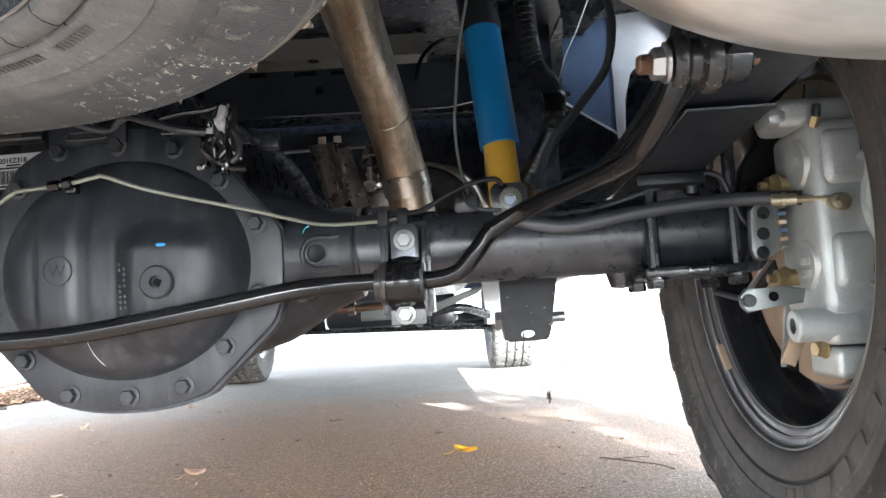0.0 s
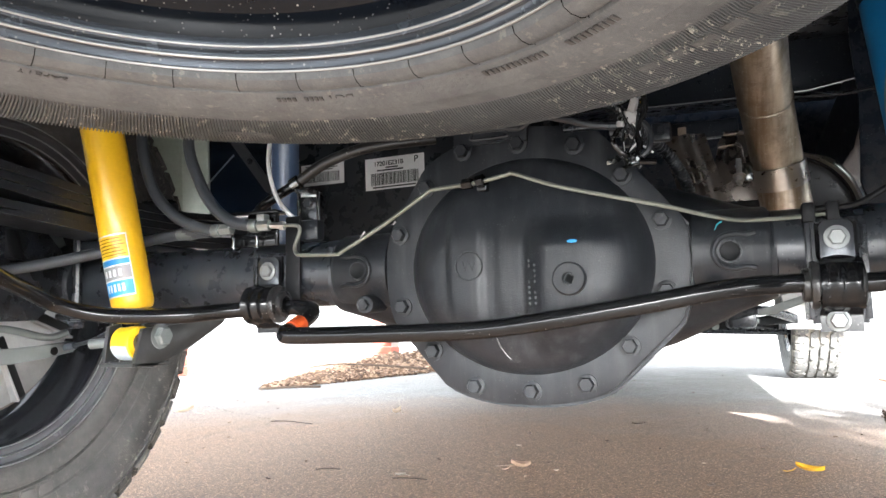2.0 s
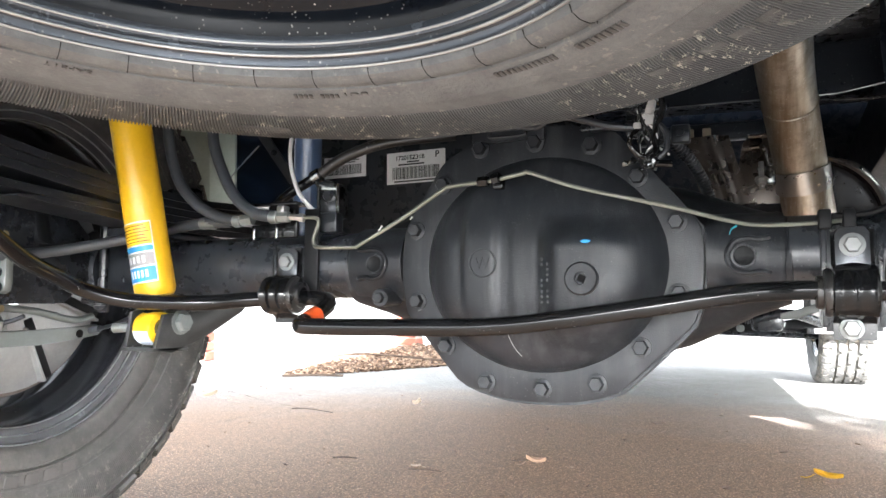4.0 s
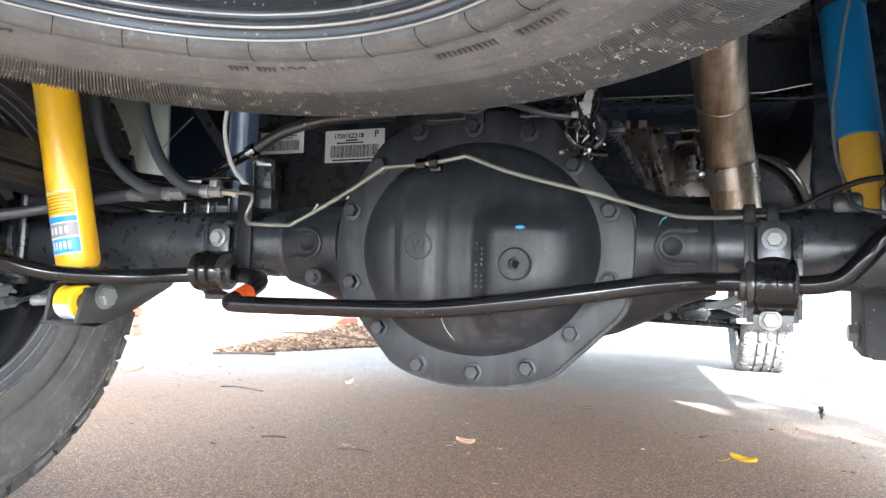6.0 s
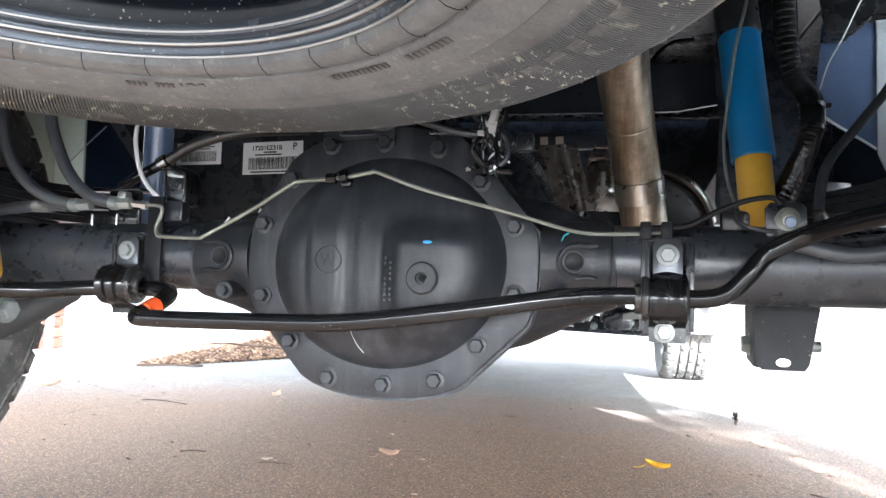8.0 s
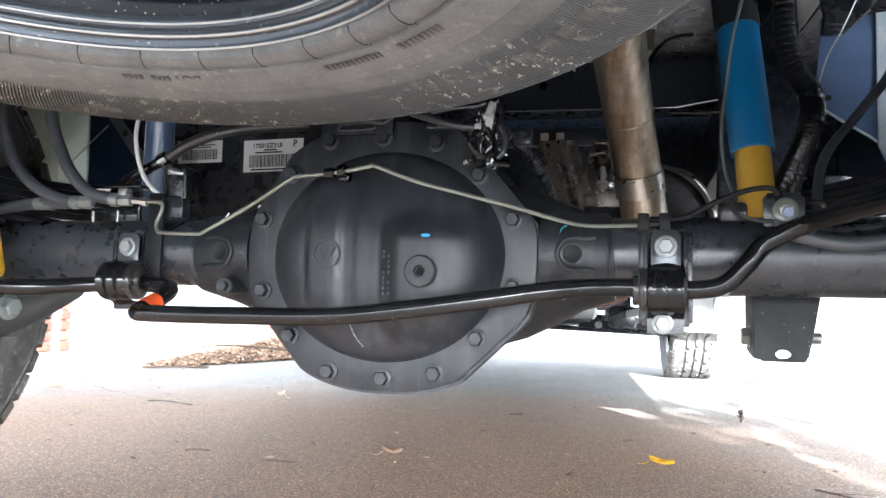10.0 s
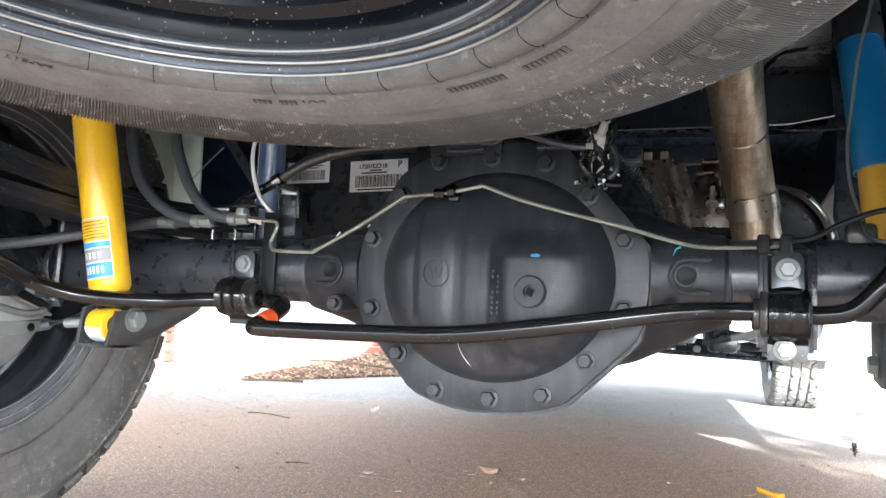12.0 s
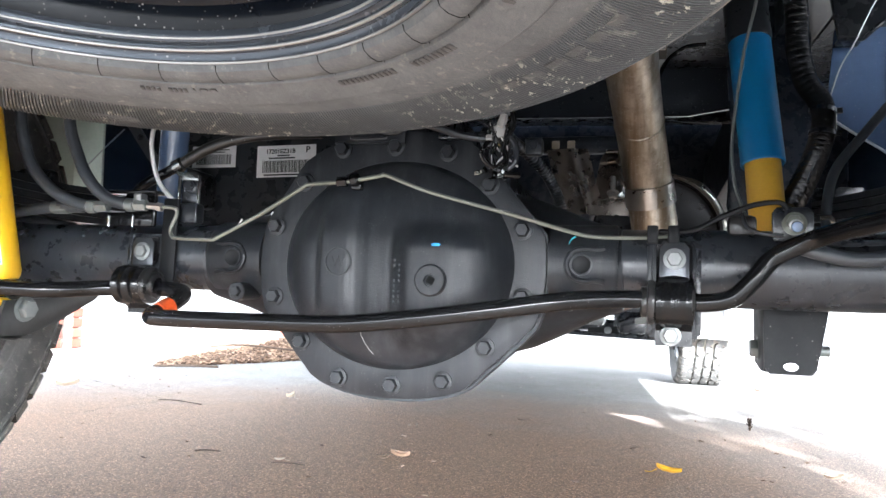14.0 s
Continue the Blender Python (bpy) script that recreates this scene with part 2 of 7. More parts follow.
def tail_material():
    """Pale aluminised tail pipe, cloudy with tan blotches."""
    M = Mat("tail_steel", 0.28, 0.85)
    c = M.ramp(M.noise(22, 5, 0.55, (0.3, 1, 1)), [(0.36, (0.185, 0.185, 0.172, 1)), (0.49, (0.30, 0.305, 0.290, 1)), (0.62, (0.42, 0.43, 0.425, 1))])
    c = M.mix(M.ramp(M.noise(30, 3), [(0.58, grey(0)), (0.70, grey(0.6))]), c, (0.33, 0.24, 0.135, 1))
    M.color(c)
    M.rough(M.ramp(M.noise(10, 2), [(0.2, grey(0.30)), (0.8, grey(0.42))]))
    return M.m


def tyre_material(name, base, dust, nicks=0.3, tint=(1.0, 1.0, 1.0), rough=0.72):
    """Rubber with a dusty film, scuffs and pale chips; the axle lies along local z."""
    M = Mat(name, rough)
    sep = M.node("ShaderNodeSeparateXYZ")
    M.link(M.co, sep.inputs[0])
    x, y = sep.outputs[0], sep.outputs[1]
    r = M.math("SQRT", M.math("ADD", M.math("MULTIPLY", x, x), M.math("MULTIPLY", y, y)))
    ang = M.math("ARCTAN2", y, x)
    film = M.noise(28, 8, 0.75)
    c = M.mix(M.ramp(film, [(0.36, grey(0)), (0.70, grey(1))]), (base * tint[0], base * tint[1], base * tint[2], 1), dust)
    if nicks == 1.0:                                      # the ribbed band is darker than the smooth one
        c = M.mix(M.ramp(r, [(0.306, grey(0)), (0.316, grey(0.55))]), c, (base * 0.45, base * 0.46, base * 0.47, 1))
    scuff = M.ramp(M.noise(70, 5, 0.6), [(0.61, grey(0)), (0.69, grey(1))])
    outer = M.ramp(r, [(0.30, grey(0.15)), (0.36, grey(1))])
    c = M.mix(M.math("MULTIPLY", M.math("MULTIPLY", scuff, outer), 0.55), c, (0.30, 0.275, 0.24, 1))
    turn = M.t.nodes.new("ShaderNodeCombineXYZ")
    M.link(M.math("ADD", M.math("MULTIPLY", r, 300.0), M.math("MULTIPLY", M.noise(22, 2), 9.0)), turn.inputs[0])
    M.link(M.math("MULTIPLY", ang, 13.0), turn.inputs[1])
    sep_z = M.math("MULTIPLY", sep.outputs[2], 30.0)
    M.link(sep_z, turn.inputs[2])
    v = M.node("ShaderNodeTexVoronoi", Scale=1.0, Randomness=1.0)
    M.link(turn.outputs[0], v.inputs["Vector"])
    nick = M.math("MULTIPLY", M.ramp(M.math("ADD", v.outputs["Distance"], M.math("MULTIPLY", M.noise(420, 2), 0.12)), [(0.17, grey(1)), (0.26, grey(0))]), M.ramp(M.noise(13, 4), [(0.46, grey(0)), (0.54, grey(1))]))
    c = M.mix(M.math("MULTIPLY", M.math("MULTIPLY", nick, outer), 0.4 * nicks), c, (0.62, 0.58, 0.50, 1))
    chip = M.math("MULTIPLY", M.ramp(M.noise(120, 4, 0.65), [(0.600, grey(0)), (0.630, grey(1))]), M.ramp(M.noise(9, 3), [(0.43, grey(0)), (0.54, grey(1))]))
    c = M.mix(M.math("MULTIPLY", M.math("MULTIPLY", chip, outer), nicks), c, (0.60, 0.56, 0.47, 1))
    rub = M.t.nodes.new("ShaderNodeCombineXYZ")
    M.link(M.math("MULTIPLY", r, 260.0), rub.inputs[0])
    M.link(M.math("MULTIPLY", ang, 2.0), rub.inputs[1])
    rn = M.node("ShaderNodeTexNoise", Scale=1.0, Detail=3.0)
    M.link(rub.outputs[0], rn.inputs["Vector"])
    edge = M.math("MULTIPLY", M.ramp(r, [(0.372, grey(0)), (0.384, grey(1))]), M.ramp(rn.outputs["Fac"], [(0.5, grey(0)), (0.62, grey(1))]))
    c = M.mix(M.math("MULTIPLY", edge, 0.9 * nicks), c, (0.46, 0.38, 0.28, 1))
    M.color(c)
    h = M.math("MULTIPLY", M.noise(260, 4), 0.35)
    M.bump(h, 1.0, 0.0022)
    return M.m


crack_dirt = painted("crack_dirt", (0.040, 0.030, 0.022, 1), (0.075, 0.058, 0.042, 1), 0.9, 300, 0.2, spec=0.1)
exhaust_steel = exhaust_material()
tail_steel = tail_material()
tyre_rubber = tyre_material("tyre_rubber", 0.038, (0.092, 0.088, 0.082, 1))
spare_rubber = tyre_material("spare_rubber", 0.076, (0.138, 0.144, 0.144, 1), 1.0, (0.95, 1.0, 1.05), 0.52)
# paler than the other tyres: sunlight on the dusty tread is in the colour
sunlit_tread = tyre_material("sunlit_tread", 0.060, (0.105, 0.099, 0.088, 1))
tread_rubber = tyre_material("tread_rubber", 0.036, (0.085, 0.083, 0.08, 1))


def concrete_material():
    """Broom-finished driveway concrete: mottled grey-beige, brown round one spot, fine pale and dark grit."""
    M = Mat("driveway_concrete", 0.85)
    big = M.noise(0.7, 6, 0.6)
    vec = M.node("ShaderNodeVectorMath")
    vec.operation = "DISTANCE"
    M.link(M.co, vec.inputs[0])
    vec.inputs[1].default_value = (-0.62, 2.15, 0.0)
    wash = M.math("ADD", vec.outputs["Value"], M.math("MULTIPLY", M.noise(1.6, 6, 0.65), 1.6))
    brown_zone = M.t.nodes.new("ShaderNodeMapRange")
    brown_zone.inputs["From Min"].default_value, brown_zone.inputs["From Max"].default_value = 3.05, 1.65
    M.link(wash, brown_zone.inputs["Value"])
    mid = M.noise(6, 8, 0.65)
    grit = M.noise(140, 6, 0.85)
    c = M.ramp(big, [(0.3, (0.143, 0.139, 0.131, 1)), (0.5, (0.218, 0.213, 0.204, 1)), (0.72, (0.312, 0.306, 0.296, 1))])
    c = M.mix(M.ramp(mid, [(0.38, grey(0)), (0.66, grey(0.7))]), c, (0.178, 0.166, 0.149, 1))
    c = M.mix(M.math("MULTIPLY", brown_zone.outputs["Result"], 0.95), c, M.mix(grit, (0.153, 0.083, 0.044, 1), (0.290, 0.173, 0.096, 1)))
    c = M.mix(M.ramp(grit, [(0.36, grey(0.7)), (0.46, grey(0))]), c, (0.12, 0.098, 0.075, 1))
    c = M.mix(M.ramp(grit, [(0.55, grey(0)), (0.66, grey(0.3))]), c, (0.58, 0.53, 0.46, 1))
    grain = M.node("ShaderNodeTexVoronoi", Scale=330.0, Randomness=1.0)
    M.link(M.co, grain.inputs["Vector"])
    bw = M.t.nodes.new("ShaderNodeRGBToBW")
    M.link(grain.outputs["Color"], bw.inputs[0])
    c = M.mix(1.0, c, M.ramp(bw.outputs[0], [(0.15, grey(0.45)), (0.5, grey(0.92)), (0.72, grey(1.12)), (0.86, grey(2.0))]), "MULTIPLY")
    M.color(c)
    M.bump(M.math("ADD", grit, bw.outputs[0]), 0.30, 0.0015)
    return M.m


def brick_material():
    M = Mat("brick_red", 0.85)
    info = M.t.nodes.new("ShaderNodeObjectInfo")
    c = M.ramp(info.outputs["Random"], [(0.0, (0.18, 0.035, 0.02, 1)), (0.5, (0.25, 0.06, 0.035, 1)), (1.0, (0.32, 0.10, 0.06, 1))])
    c = M.mix(M.ramp(M.noise(60, 5), [(0.4, grey(0)), (0.7, grey(0.5))]), c, (0.2, 0.07, 0.045, 1))
    M.color(c)
    M.bump(M.noise(150, 4), 0.4, 0.003)
    return M.m


def mulch_material():
    M = Mat("mulch_chips", 0.9)
    geo = M.t.nodes.new("ShaderNodeNewGeometry")
    c = M.ramp(geo.outputs["Random Per Island"], [(0.0, (0.055, 0.032, 0.020, 1)), (0.5, (0.15, 0.090, 0.055, 1)), (1.0, (0.34, 0.24, 0.165, 1))])
    M.color(c)
    return M.m


concrete = concrete_material()
brick_red = brick_material()
mulch = mulch_material()
mortar = painted("mortar", (0.26, 0.22, 0.19, 1), (0.32, 0.28, 0.24, 1), 0.9, 200, 0.3)
kerb_white = painted("kerb_white", (0.55, 0.54, 0.52, 1), (0.64, 0.63, 0.6, 1), 0.8, 90, 0.3, 0.2)


# ---- mesh helpers ----
WM = {}


def finish(name, bm, mat, smooth=35):
    bmesh.ops.recalc_face_normals(bm, faces=bm.faces[:])
    me = bpy.data.meshes.new(name)
    bm.to_mesh(me)
    bm.free()
    for p in me.polygons:
        p.use_smooth = True
    me.set_sharp_from_angle(angle=radians(smooth))
    me.materials.append(mat)
    return me


def thing(name, label, category, at=(0, 0, 0), group="", kind="", m=None):
    ob = new(name)
    ob.empty_display_size = 0.05
    ob.matrix_basis = m if m is not None else Matrix.Translation(at)
    WM[ob] = ob.matrix_basis.copy()
    return tagged(ob, label, category, group, kind)


def part(name, bm, mat, parent, label="", local=False, smooth=35):
    """One mesh object under a thing or under a part. local: the mesh is in the parent's own axes, else in the world's."""
    ob = new(name, finish(name, bm, mat, smooth))
    ob.parent = parent
    if local:
        WM[ob] = WM[parent].copy()
    else:
        ob.matrix_parent_inverse = WM[parent].inverted()
        WM[ob] = Matrix.Identity(4)
    return tagged(ob, label)


def solid(name, bm, mat, label, category, group="", kind="", smooth=35):
    """A thing that is one mesh."""
    ob = new(name, finish(name, bm, mat, smooth))
    WM[ob] = Matrix.Identity(4)
    return tagged(ob, label, category, group, kind)


def box(bm, lo, hi, bevel=0.0, m=None, seg=2):
    lo, hi = Vector(lo), Vector(hi)
    g = bmesh.ops.create_cube(bm, size=1.0, matrix=(m or Matrix.Identity(4)) @ Matrix.Translation((lo + hi) / 2) @ Matrix.Diagonal((*(hi - lo), 1)))
    if bevel:
        es = list({e for v in g["verts"] for e in v.link_edges})
        bmesh.ops.bevel(bm, geom=es, offset=bevel, segments=seg, profile=0.5, affect="EDGES")
    return bm


def aim(d):
    return Vector(d).to_track_quat("Z", "Y").to_matrix().to_4x4()


def lathe(bm, profile, seg=32, m=None, closed=False):
    """Turns (radius, height) pairs round local z. closed: joins the last pair to the first."""
    m = m or Matrix.Identity(4)
    rings = []
    for r, h in profile:
        if r < 1e-6:
            rings.append([bm.verts.new(m @ Vector((0, 0, h)))])
        else:
            rings.append([bm.verts.new(m @ Vector((r * math.cos(a), r * math.sin(a), h))) for a in (2 * math.pi * i / seg for i in range(seg))])
    pairs = list(zip(rings, rings[1:])) + ([(rings[-1], rings[0])] if closed else [])
    for a, b in pairs:
        for i in range(seg):
            j = (i + 1) % seg
            q = [a[i % len(a)], a[j % len(a)], b[j % len(b)], b[i % len(b)]]
            q = [v for k, v in enumerate(q) if v not in q[:k]]
            if len(q) > 2:
                bm.faces.new(q)
    return bm


def rod(bm, p0, p1, r, r1=None, seg=16, cham=0.0):
    """A round bar with lightly chamfered ends."""
    p0, p1 = Vector(p0), Vector(p1)
    L = (p1 - p0).length
    r1 = r if r1 is None else r1
    c = cham or min(r, r1, L) * 0.12
    return lathe(bm, [(0, 0), (r - c, 0), (r, c), (r1, L - c), (r1 - c, L), (0, L)], seg, Matrix.Translation(p0) @ aim(p1 - p0))


def spline(pts, n=6):
    pts = [Vector(p) for p in pts]
    out = []
    for i in range(len(pts) - 1):
        a, b = pts[max(i - 1, 0)], pts[i]
        c, d = pts[i + 1], pts[min(i + 2, len(pts) - 1)]
        for k in range(n):
            t = k / n
            out.append(0.5 * (2 * b + (c - a) * t + (2 * a - 5 * b + 4 * c - d) * t * t + (3 * b - 3 * c + d - a) * t ** 3))
    return out + [pts[-1]]


def tube(bm, pts, r, seg=10, n=6, radii=None):
    """A bent tube along control points."""
    path = spline(pts, n) if n > 1 else [Vector(p) for p in pts]
    tang = [(path[min(i + 1, len(path) - 1)] - path[max(i - 1, 0)]).normalized() for i in range(len(path))]
    up = tang[0].orthogonal().normalized()
    rings = []
    for i, (p, t) in enumerate(zip(path, tang)):
        up = (up - t * up.dot(t)).normalized()
        s = t.cross(up)
        rr = r if radii is None else radii(i / (len(path) - 1))
        rings.append([bm.verts.new(p + (up * math.cos(a) + s * math.sin(a)) * rr) for a in (2 * math.pi * k / seg for k in range(seg))])
    for a, b in zip(rings, rings[1:]):
        for k in range(seg):
            bm.faces.new((a[k], a[(k + 1) % seg], b[(k + 1) % seg], b[k]))
    bm.faces.new(rings[0][::-1])
    bm.faces.new(rings[-1])
    return bm


def prism(bm, outline, depth, m=None, bevel=0.0):
    """An outline in local x, y pushed along local z by depth."""
    m = m or Matrix.Identity(4)
    a = [bm.verts.new(m @ Vector((x, y, 0))) for x, y in outline]
    b = [bm.verts.new(m @ Vector((x, y, depth))) for x, y in outline]
    n = len(a)
    fs = [bm.faces.new(a[::-1]), bm.faces.new(b)] + [bm.faces.new((a[i], a[(i + 1) % n], b[(i + 1) % n], b[i])) for i in range(n)]
    if bevel:
        es = list({e for f in fs[:2] for e in f.edges})
        bmesh.ops.bevel(bm, geom=es, offset=bevel, segments=2, profile=0.5, affect="EDGES")
    return bm


def holed_plate(bm, outline, hole, depth, m):
    """A plate with one opening; both outlines in local x, y."""
    loops = []
    for pts in (outline, hole):
        vs = [bm.verts.new(m @ Vector((x, y, 0))) for x, y in pts]
        loops += [bm.edges.new((vs[i], vs[(i + 1) % len(vs)])) for i in range(len(vs))]
    faces = [g for g in bmesh.ops.triangle_fill(bm, edges=loops, use_beauty=True)["geom"] if isinstance(g, bmesh.types.BMFace)]
    ex = bmesh.ops.extrude_face_region(bm, geom=faces, use_keep_orig=True)
    bmesh.ops.translate(bm, verts=[g for g in ex["geom"] if isinstance(g, bmesh.types.BMVert)], vec=m.to_3x3() @ Vector((0, 0, depth)))
    return bm


XZ = Matrix(((1, 0, 0, 0), (0, 0, 1, 0), (0, 1, 0, 0), (0, 0, 0, 1)))    # local x, y, z to world x, z, y


def hexbolt(bm, p, d, r=0.009, h=0.008, washer=0.0, wash_h=0.002):
    """A flanged hexagon head at p, pointing along d."""
    m = Matrix.Translation(p) @ aim(d)
    if washer:
        lathe(bm, [(0, 0), (washer, 0), (washer, wash_h), (r, wash_h * 1.4), (0, wash_h * 1.4)], 20, m)
    lathe(bm, [(0, 0), (r, 0), (r, h * 0.82), (r * 0.86, h), (0, h)], 6, m)
    return bm


def B():
    return bmesh.new()


def superellipse(a, b, n, count, cx=0.0, cy=0.0):
    out = []
    for i in range(count):
        t = 2 * math.pi * i / count
        c, s = math.cos(t), math.sin(t)
        out.append((cx + a * math.copysign(abs(c) ** (2 / n), c), cy + b * math.copysign(abs(s) ** (2 / n), s)))
    return out


# ---- ground and surroundings ----
HEADING = 3.9                                             # the truck's nose points a little to -x
TRUCK = Matrix.Translation((-0.02, 1.36, 0)) @ pose(0, 0, 0, 0, 0, HEADING)


def on_truck(x, y, z):
    """A place given from the middle of the rear axle, along the truck."""
    return TRUCK @ Vector((x, y, z))


def ground_sheet():
    bm = B()
    xs = [-600, -60, -14, -7, -4] + [-3 + 0.5 * i for i in range(13)] + [4, 7, 14, 60, 600]
    ys = [-600, -60, -8, -2] + [0.5 * i for i in range(17)] + [10, 14, 30, 80, 600]
    grid = [[bm.verts.new((x, y, 0.0)) for x in xs] for y in ys]
    for r0, r1 in zip(grid, grid[1:]):
        for i in range(len(xs) - 1):
            bm.faces.new((r0[i], r0[i + 1], r1[i + 1], r1[i]))
    return solid("ground", bm, concrete, "grey-beige concrete driveway with a brown zone and fine grit", "driveway", kind="structure")


ground_sheet()


def driveway_crack(pts, width, seed):
    """A thin dark crack: a narrow band that wanders and swells along its line."""
    rng = random.Random(seed)
    line = []
    for p, q in zip(pts, pts[1:]):
        p, q = Vector(p), Vector(q)
        n = max(2, int((q - p).length / 0.035))
        line += [p.lerp(q, k / n) + Vector((rng.uniform(-0.008, 0.008), rng.uniform(-0.008, 0.008))) for k in range(n)]
    line.append(Vector(pts[-1]))
    bm = B()
    rows = []
    for k, p in enumerate(line):
        d = (line[min(k + 1, len(line) - 1)] - line[max(k - 1, 0)]).normalized()
        w = width * rng.uniform(0.35, 1.0) * (0.3 if k in (0, len(line) - 1) else 1.0)
        rows.append([bm.verts.new((p.x - d.y * w * u, p.y + d.x * w * u, 0.0012)) for u in (-0.5, 0.5)])
    for a, b in zip(rows, rows[1:]):
        bm.faces.new((a[0], a[1], b[1], b[0]))
    return solid("crack", bm, crack_dirt, "thin dirt-filled crack in the concrete driveway", "crack", kind="structure")


driveway_crack([(-2.11, 3.39), (-1.71, 3.12), (-1.38, 2.93), (-1.24, 2.95)], 0.0055, 3)
driveway_crack([(-1.38, 2.39), (-1.40, 2.60), (-1.37, 2.89)], 0.0040, 4)


def kerb():
    bm = B()
    prism(bm, [(0, 0), (0.16, 0), (0.16, 0.11), (0.13, 0.14), (0.03, 0.14), (0, 0.12)], 7.0, Matrix.Translation((-5.0, 8.6, 0)) @ Matrix(((0, 0, 1, 0), (1, 0, 0, 0), (0, 1, 0, 0), (0, 0, 0, 1))))
    return solid("kerb", bm, kerb_white, "pale concrete kerb across the end of the driveway", "kerb", kind="structure")


kerb()


def mulch_bed():
    rng = random.Random(4)
    bm = B()
    for _ in range(4200):
        t = rng.random()
        y = 4.3 + 2.8 * t
        u = rng.uniform(-1, 1)
        x = -2.33 - 0.15 * t + u * (0.06 + 0.85 * t)
        z = 0.01 + 0.12 * t * max(0, 1 - u * u) * rng.uniform(0.6, 1.0)
        m = Matrix.Translation((x, y, z)) @ Euler((rng.uniform(-.5, .5), rng.uniform(-.5, .5), rng.uniform(0, 6.3))).to_matrix().to_4x4()
        l, w = rng.uniform(0.010, 0.034), rng.uniform(0.005, 0.013)
        box(bm, (-l, -w, -0.004), (l, w, 0.004), m=m)
    ob = solid("mulch_chips", bm, mulch, "loose brown bark chips and dry leaves heaped by the driveway", "mulch", kind="stuff")
    return ob


mulch_bed()


# ---- wheels ----
RT = 0.405                                                # tyre radius


def tyre_profile(w=0.138):
    """Half-open ring section, (radius, height); the axle along z."""
    p = [(0.232, -w + 0.034), (0.246, -w + 0.027), (0.249, -w + 0.019), (0.255, -w + 0.0145), (0.266, -w + 0.0120), (0.277, -w + 0.0115), (0.2785, -w + 0.0130), (0.2798, -w + 0.0165), (0.2812, -w + 0.0160), (0.2825, -w + 0.0110),
         (0.296, -w + 0.0085), (0.3005, -w + 0.0078), (0.302, -w + 0.0056), (0.3045, -w + 0.0054), (0.306, -w + 0.0068), (0.315, -w + 0.0045), (0.335, -w + 0.0012), (0.355, -w), (0.362, -w + 0.0006), (0.3632, -w - 0.0008), (0.3655, -w - 0.0006), (0.367, -w + 0.0014), (0.380, -w + 0.009), (0.386, -w + 0.020), (0.389, -w + 0.042)]
    return p + [(r, -h) for r, h in reversed(p)]


def spare_profile(w=0.138):
    """The spare's section: a raised bead ring, a smooth lettered band, then the ribbed band and shoulder."""
    p = [(0.226, -w + 0.040), (0.2395, -w + 0.030), (0.2415, -w + 0.0215), (0.2440, -w + 0.0150), (0.2500, -w + 0.0118), (0.2570, -w + 0.0110), (0.2605, -w + 0.0122), (0.2618, -w + 0.0155), (0.2630, -w + 0.0158), (0.2648, -w + 0.0118),
         (0.272, -w + 0.0095), (0.283, -w + 0.0070), (0.2925, -w + 0.0052), (0.2945, -w + 0.0064), (0.315, -w + 0.0045), (0.335, -w + 0.0012), (0.355, -w), (0.370, -w + 0.002), (0.382, -w + 0.009), (0.390, -w + 0.020), (0.3955, -w + 0.042)]
    return p + [(r, -h) for r, h in reversed(p)]


def sidewall_ribs(bm, count=780, rows=None):
    """Fine radial ribs round the outer sidewall, facing -z."""
    rows = rows or [(0.3120, -0.1331), (0.320, -0.1342), (0.335, -0.1368), (0.355, -0.1380), (0.368, -0.1363), (0.3765, -0.1325)]
    for i in range(count):
        a = 2 * math.pi * i / count
        prev = None
        for k, (r, h) in enumerate(rows):
            da = 0.00076 / r
            up = 0.0024 if 0 < k < len(rows) - 1 else -0.0004
            cur = [bm.verts.new((r * math.cos(a + s), r * math.sin(a + s), hh)) for s, hh in ((-da * 1.3, h + 0.0006), (-da * 0.6, h - up), (da * 0.6, h - up), (da * 1.3, h + 0.0006))]
            if prev:
                for j in range(3):
                    bm.faces.new((prev[j], prev[j + 1], cur[j + 1], cur[j]))
            prev = cur
    return bm


def moulded_word(text, a, r, h, size, parent, mat):
    """Raised letters on the sidewall facing -z, their tops towards the tread."""
    cu = bpy.data.curves.new("moulded_word", "FONT")
    cu.body, cu.size, cu.extrude, cu.align_x = text, size, 0.0006, "CENTER"
    tmp = bpy.data.objects.new("moulded_word", cu)
    me = bpy.data.meshes.new_from_object(tmp)
    a = radians(a)
    er, et = Vector((math.cos(a), math.sin(a), 0)), Vector((-math.sin(a), math.cos(a), 0))
    m = Matrix((et, er, (0, 0, -1))).transposed().to_4x4()
    m.translation = er * r + Vector((0, 0, h))
    me.transform(m)
    me.materials.clear()
    me.materials.append(mat)
    ob = new("moulded_word", me)
    ob.parent = parent
    return ob


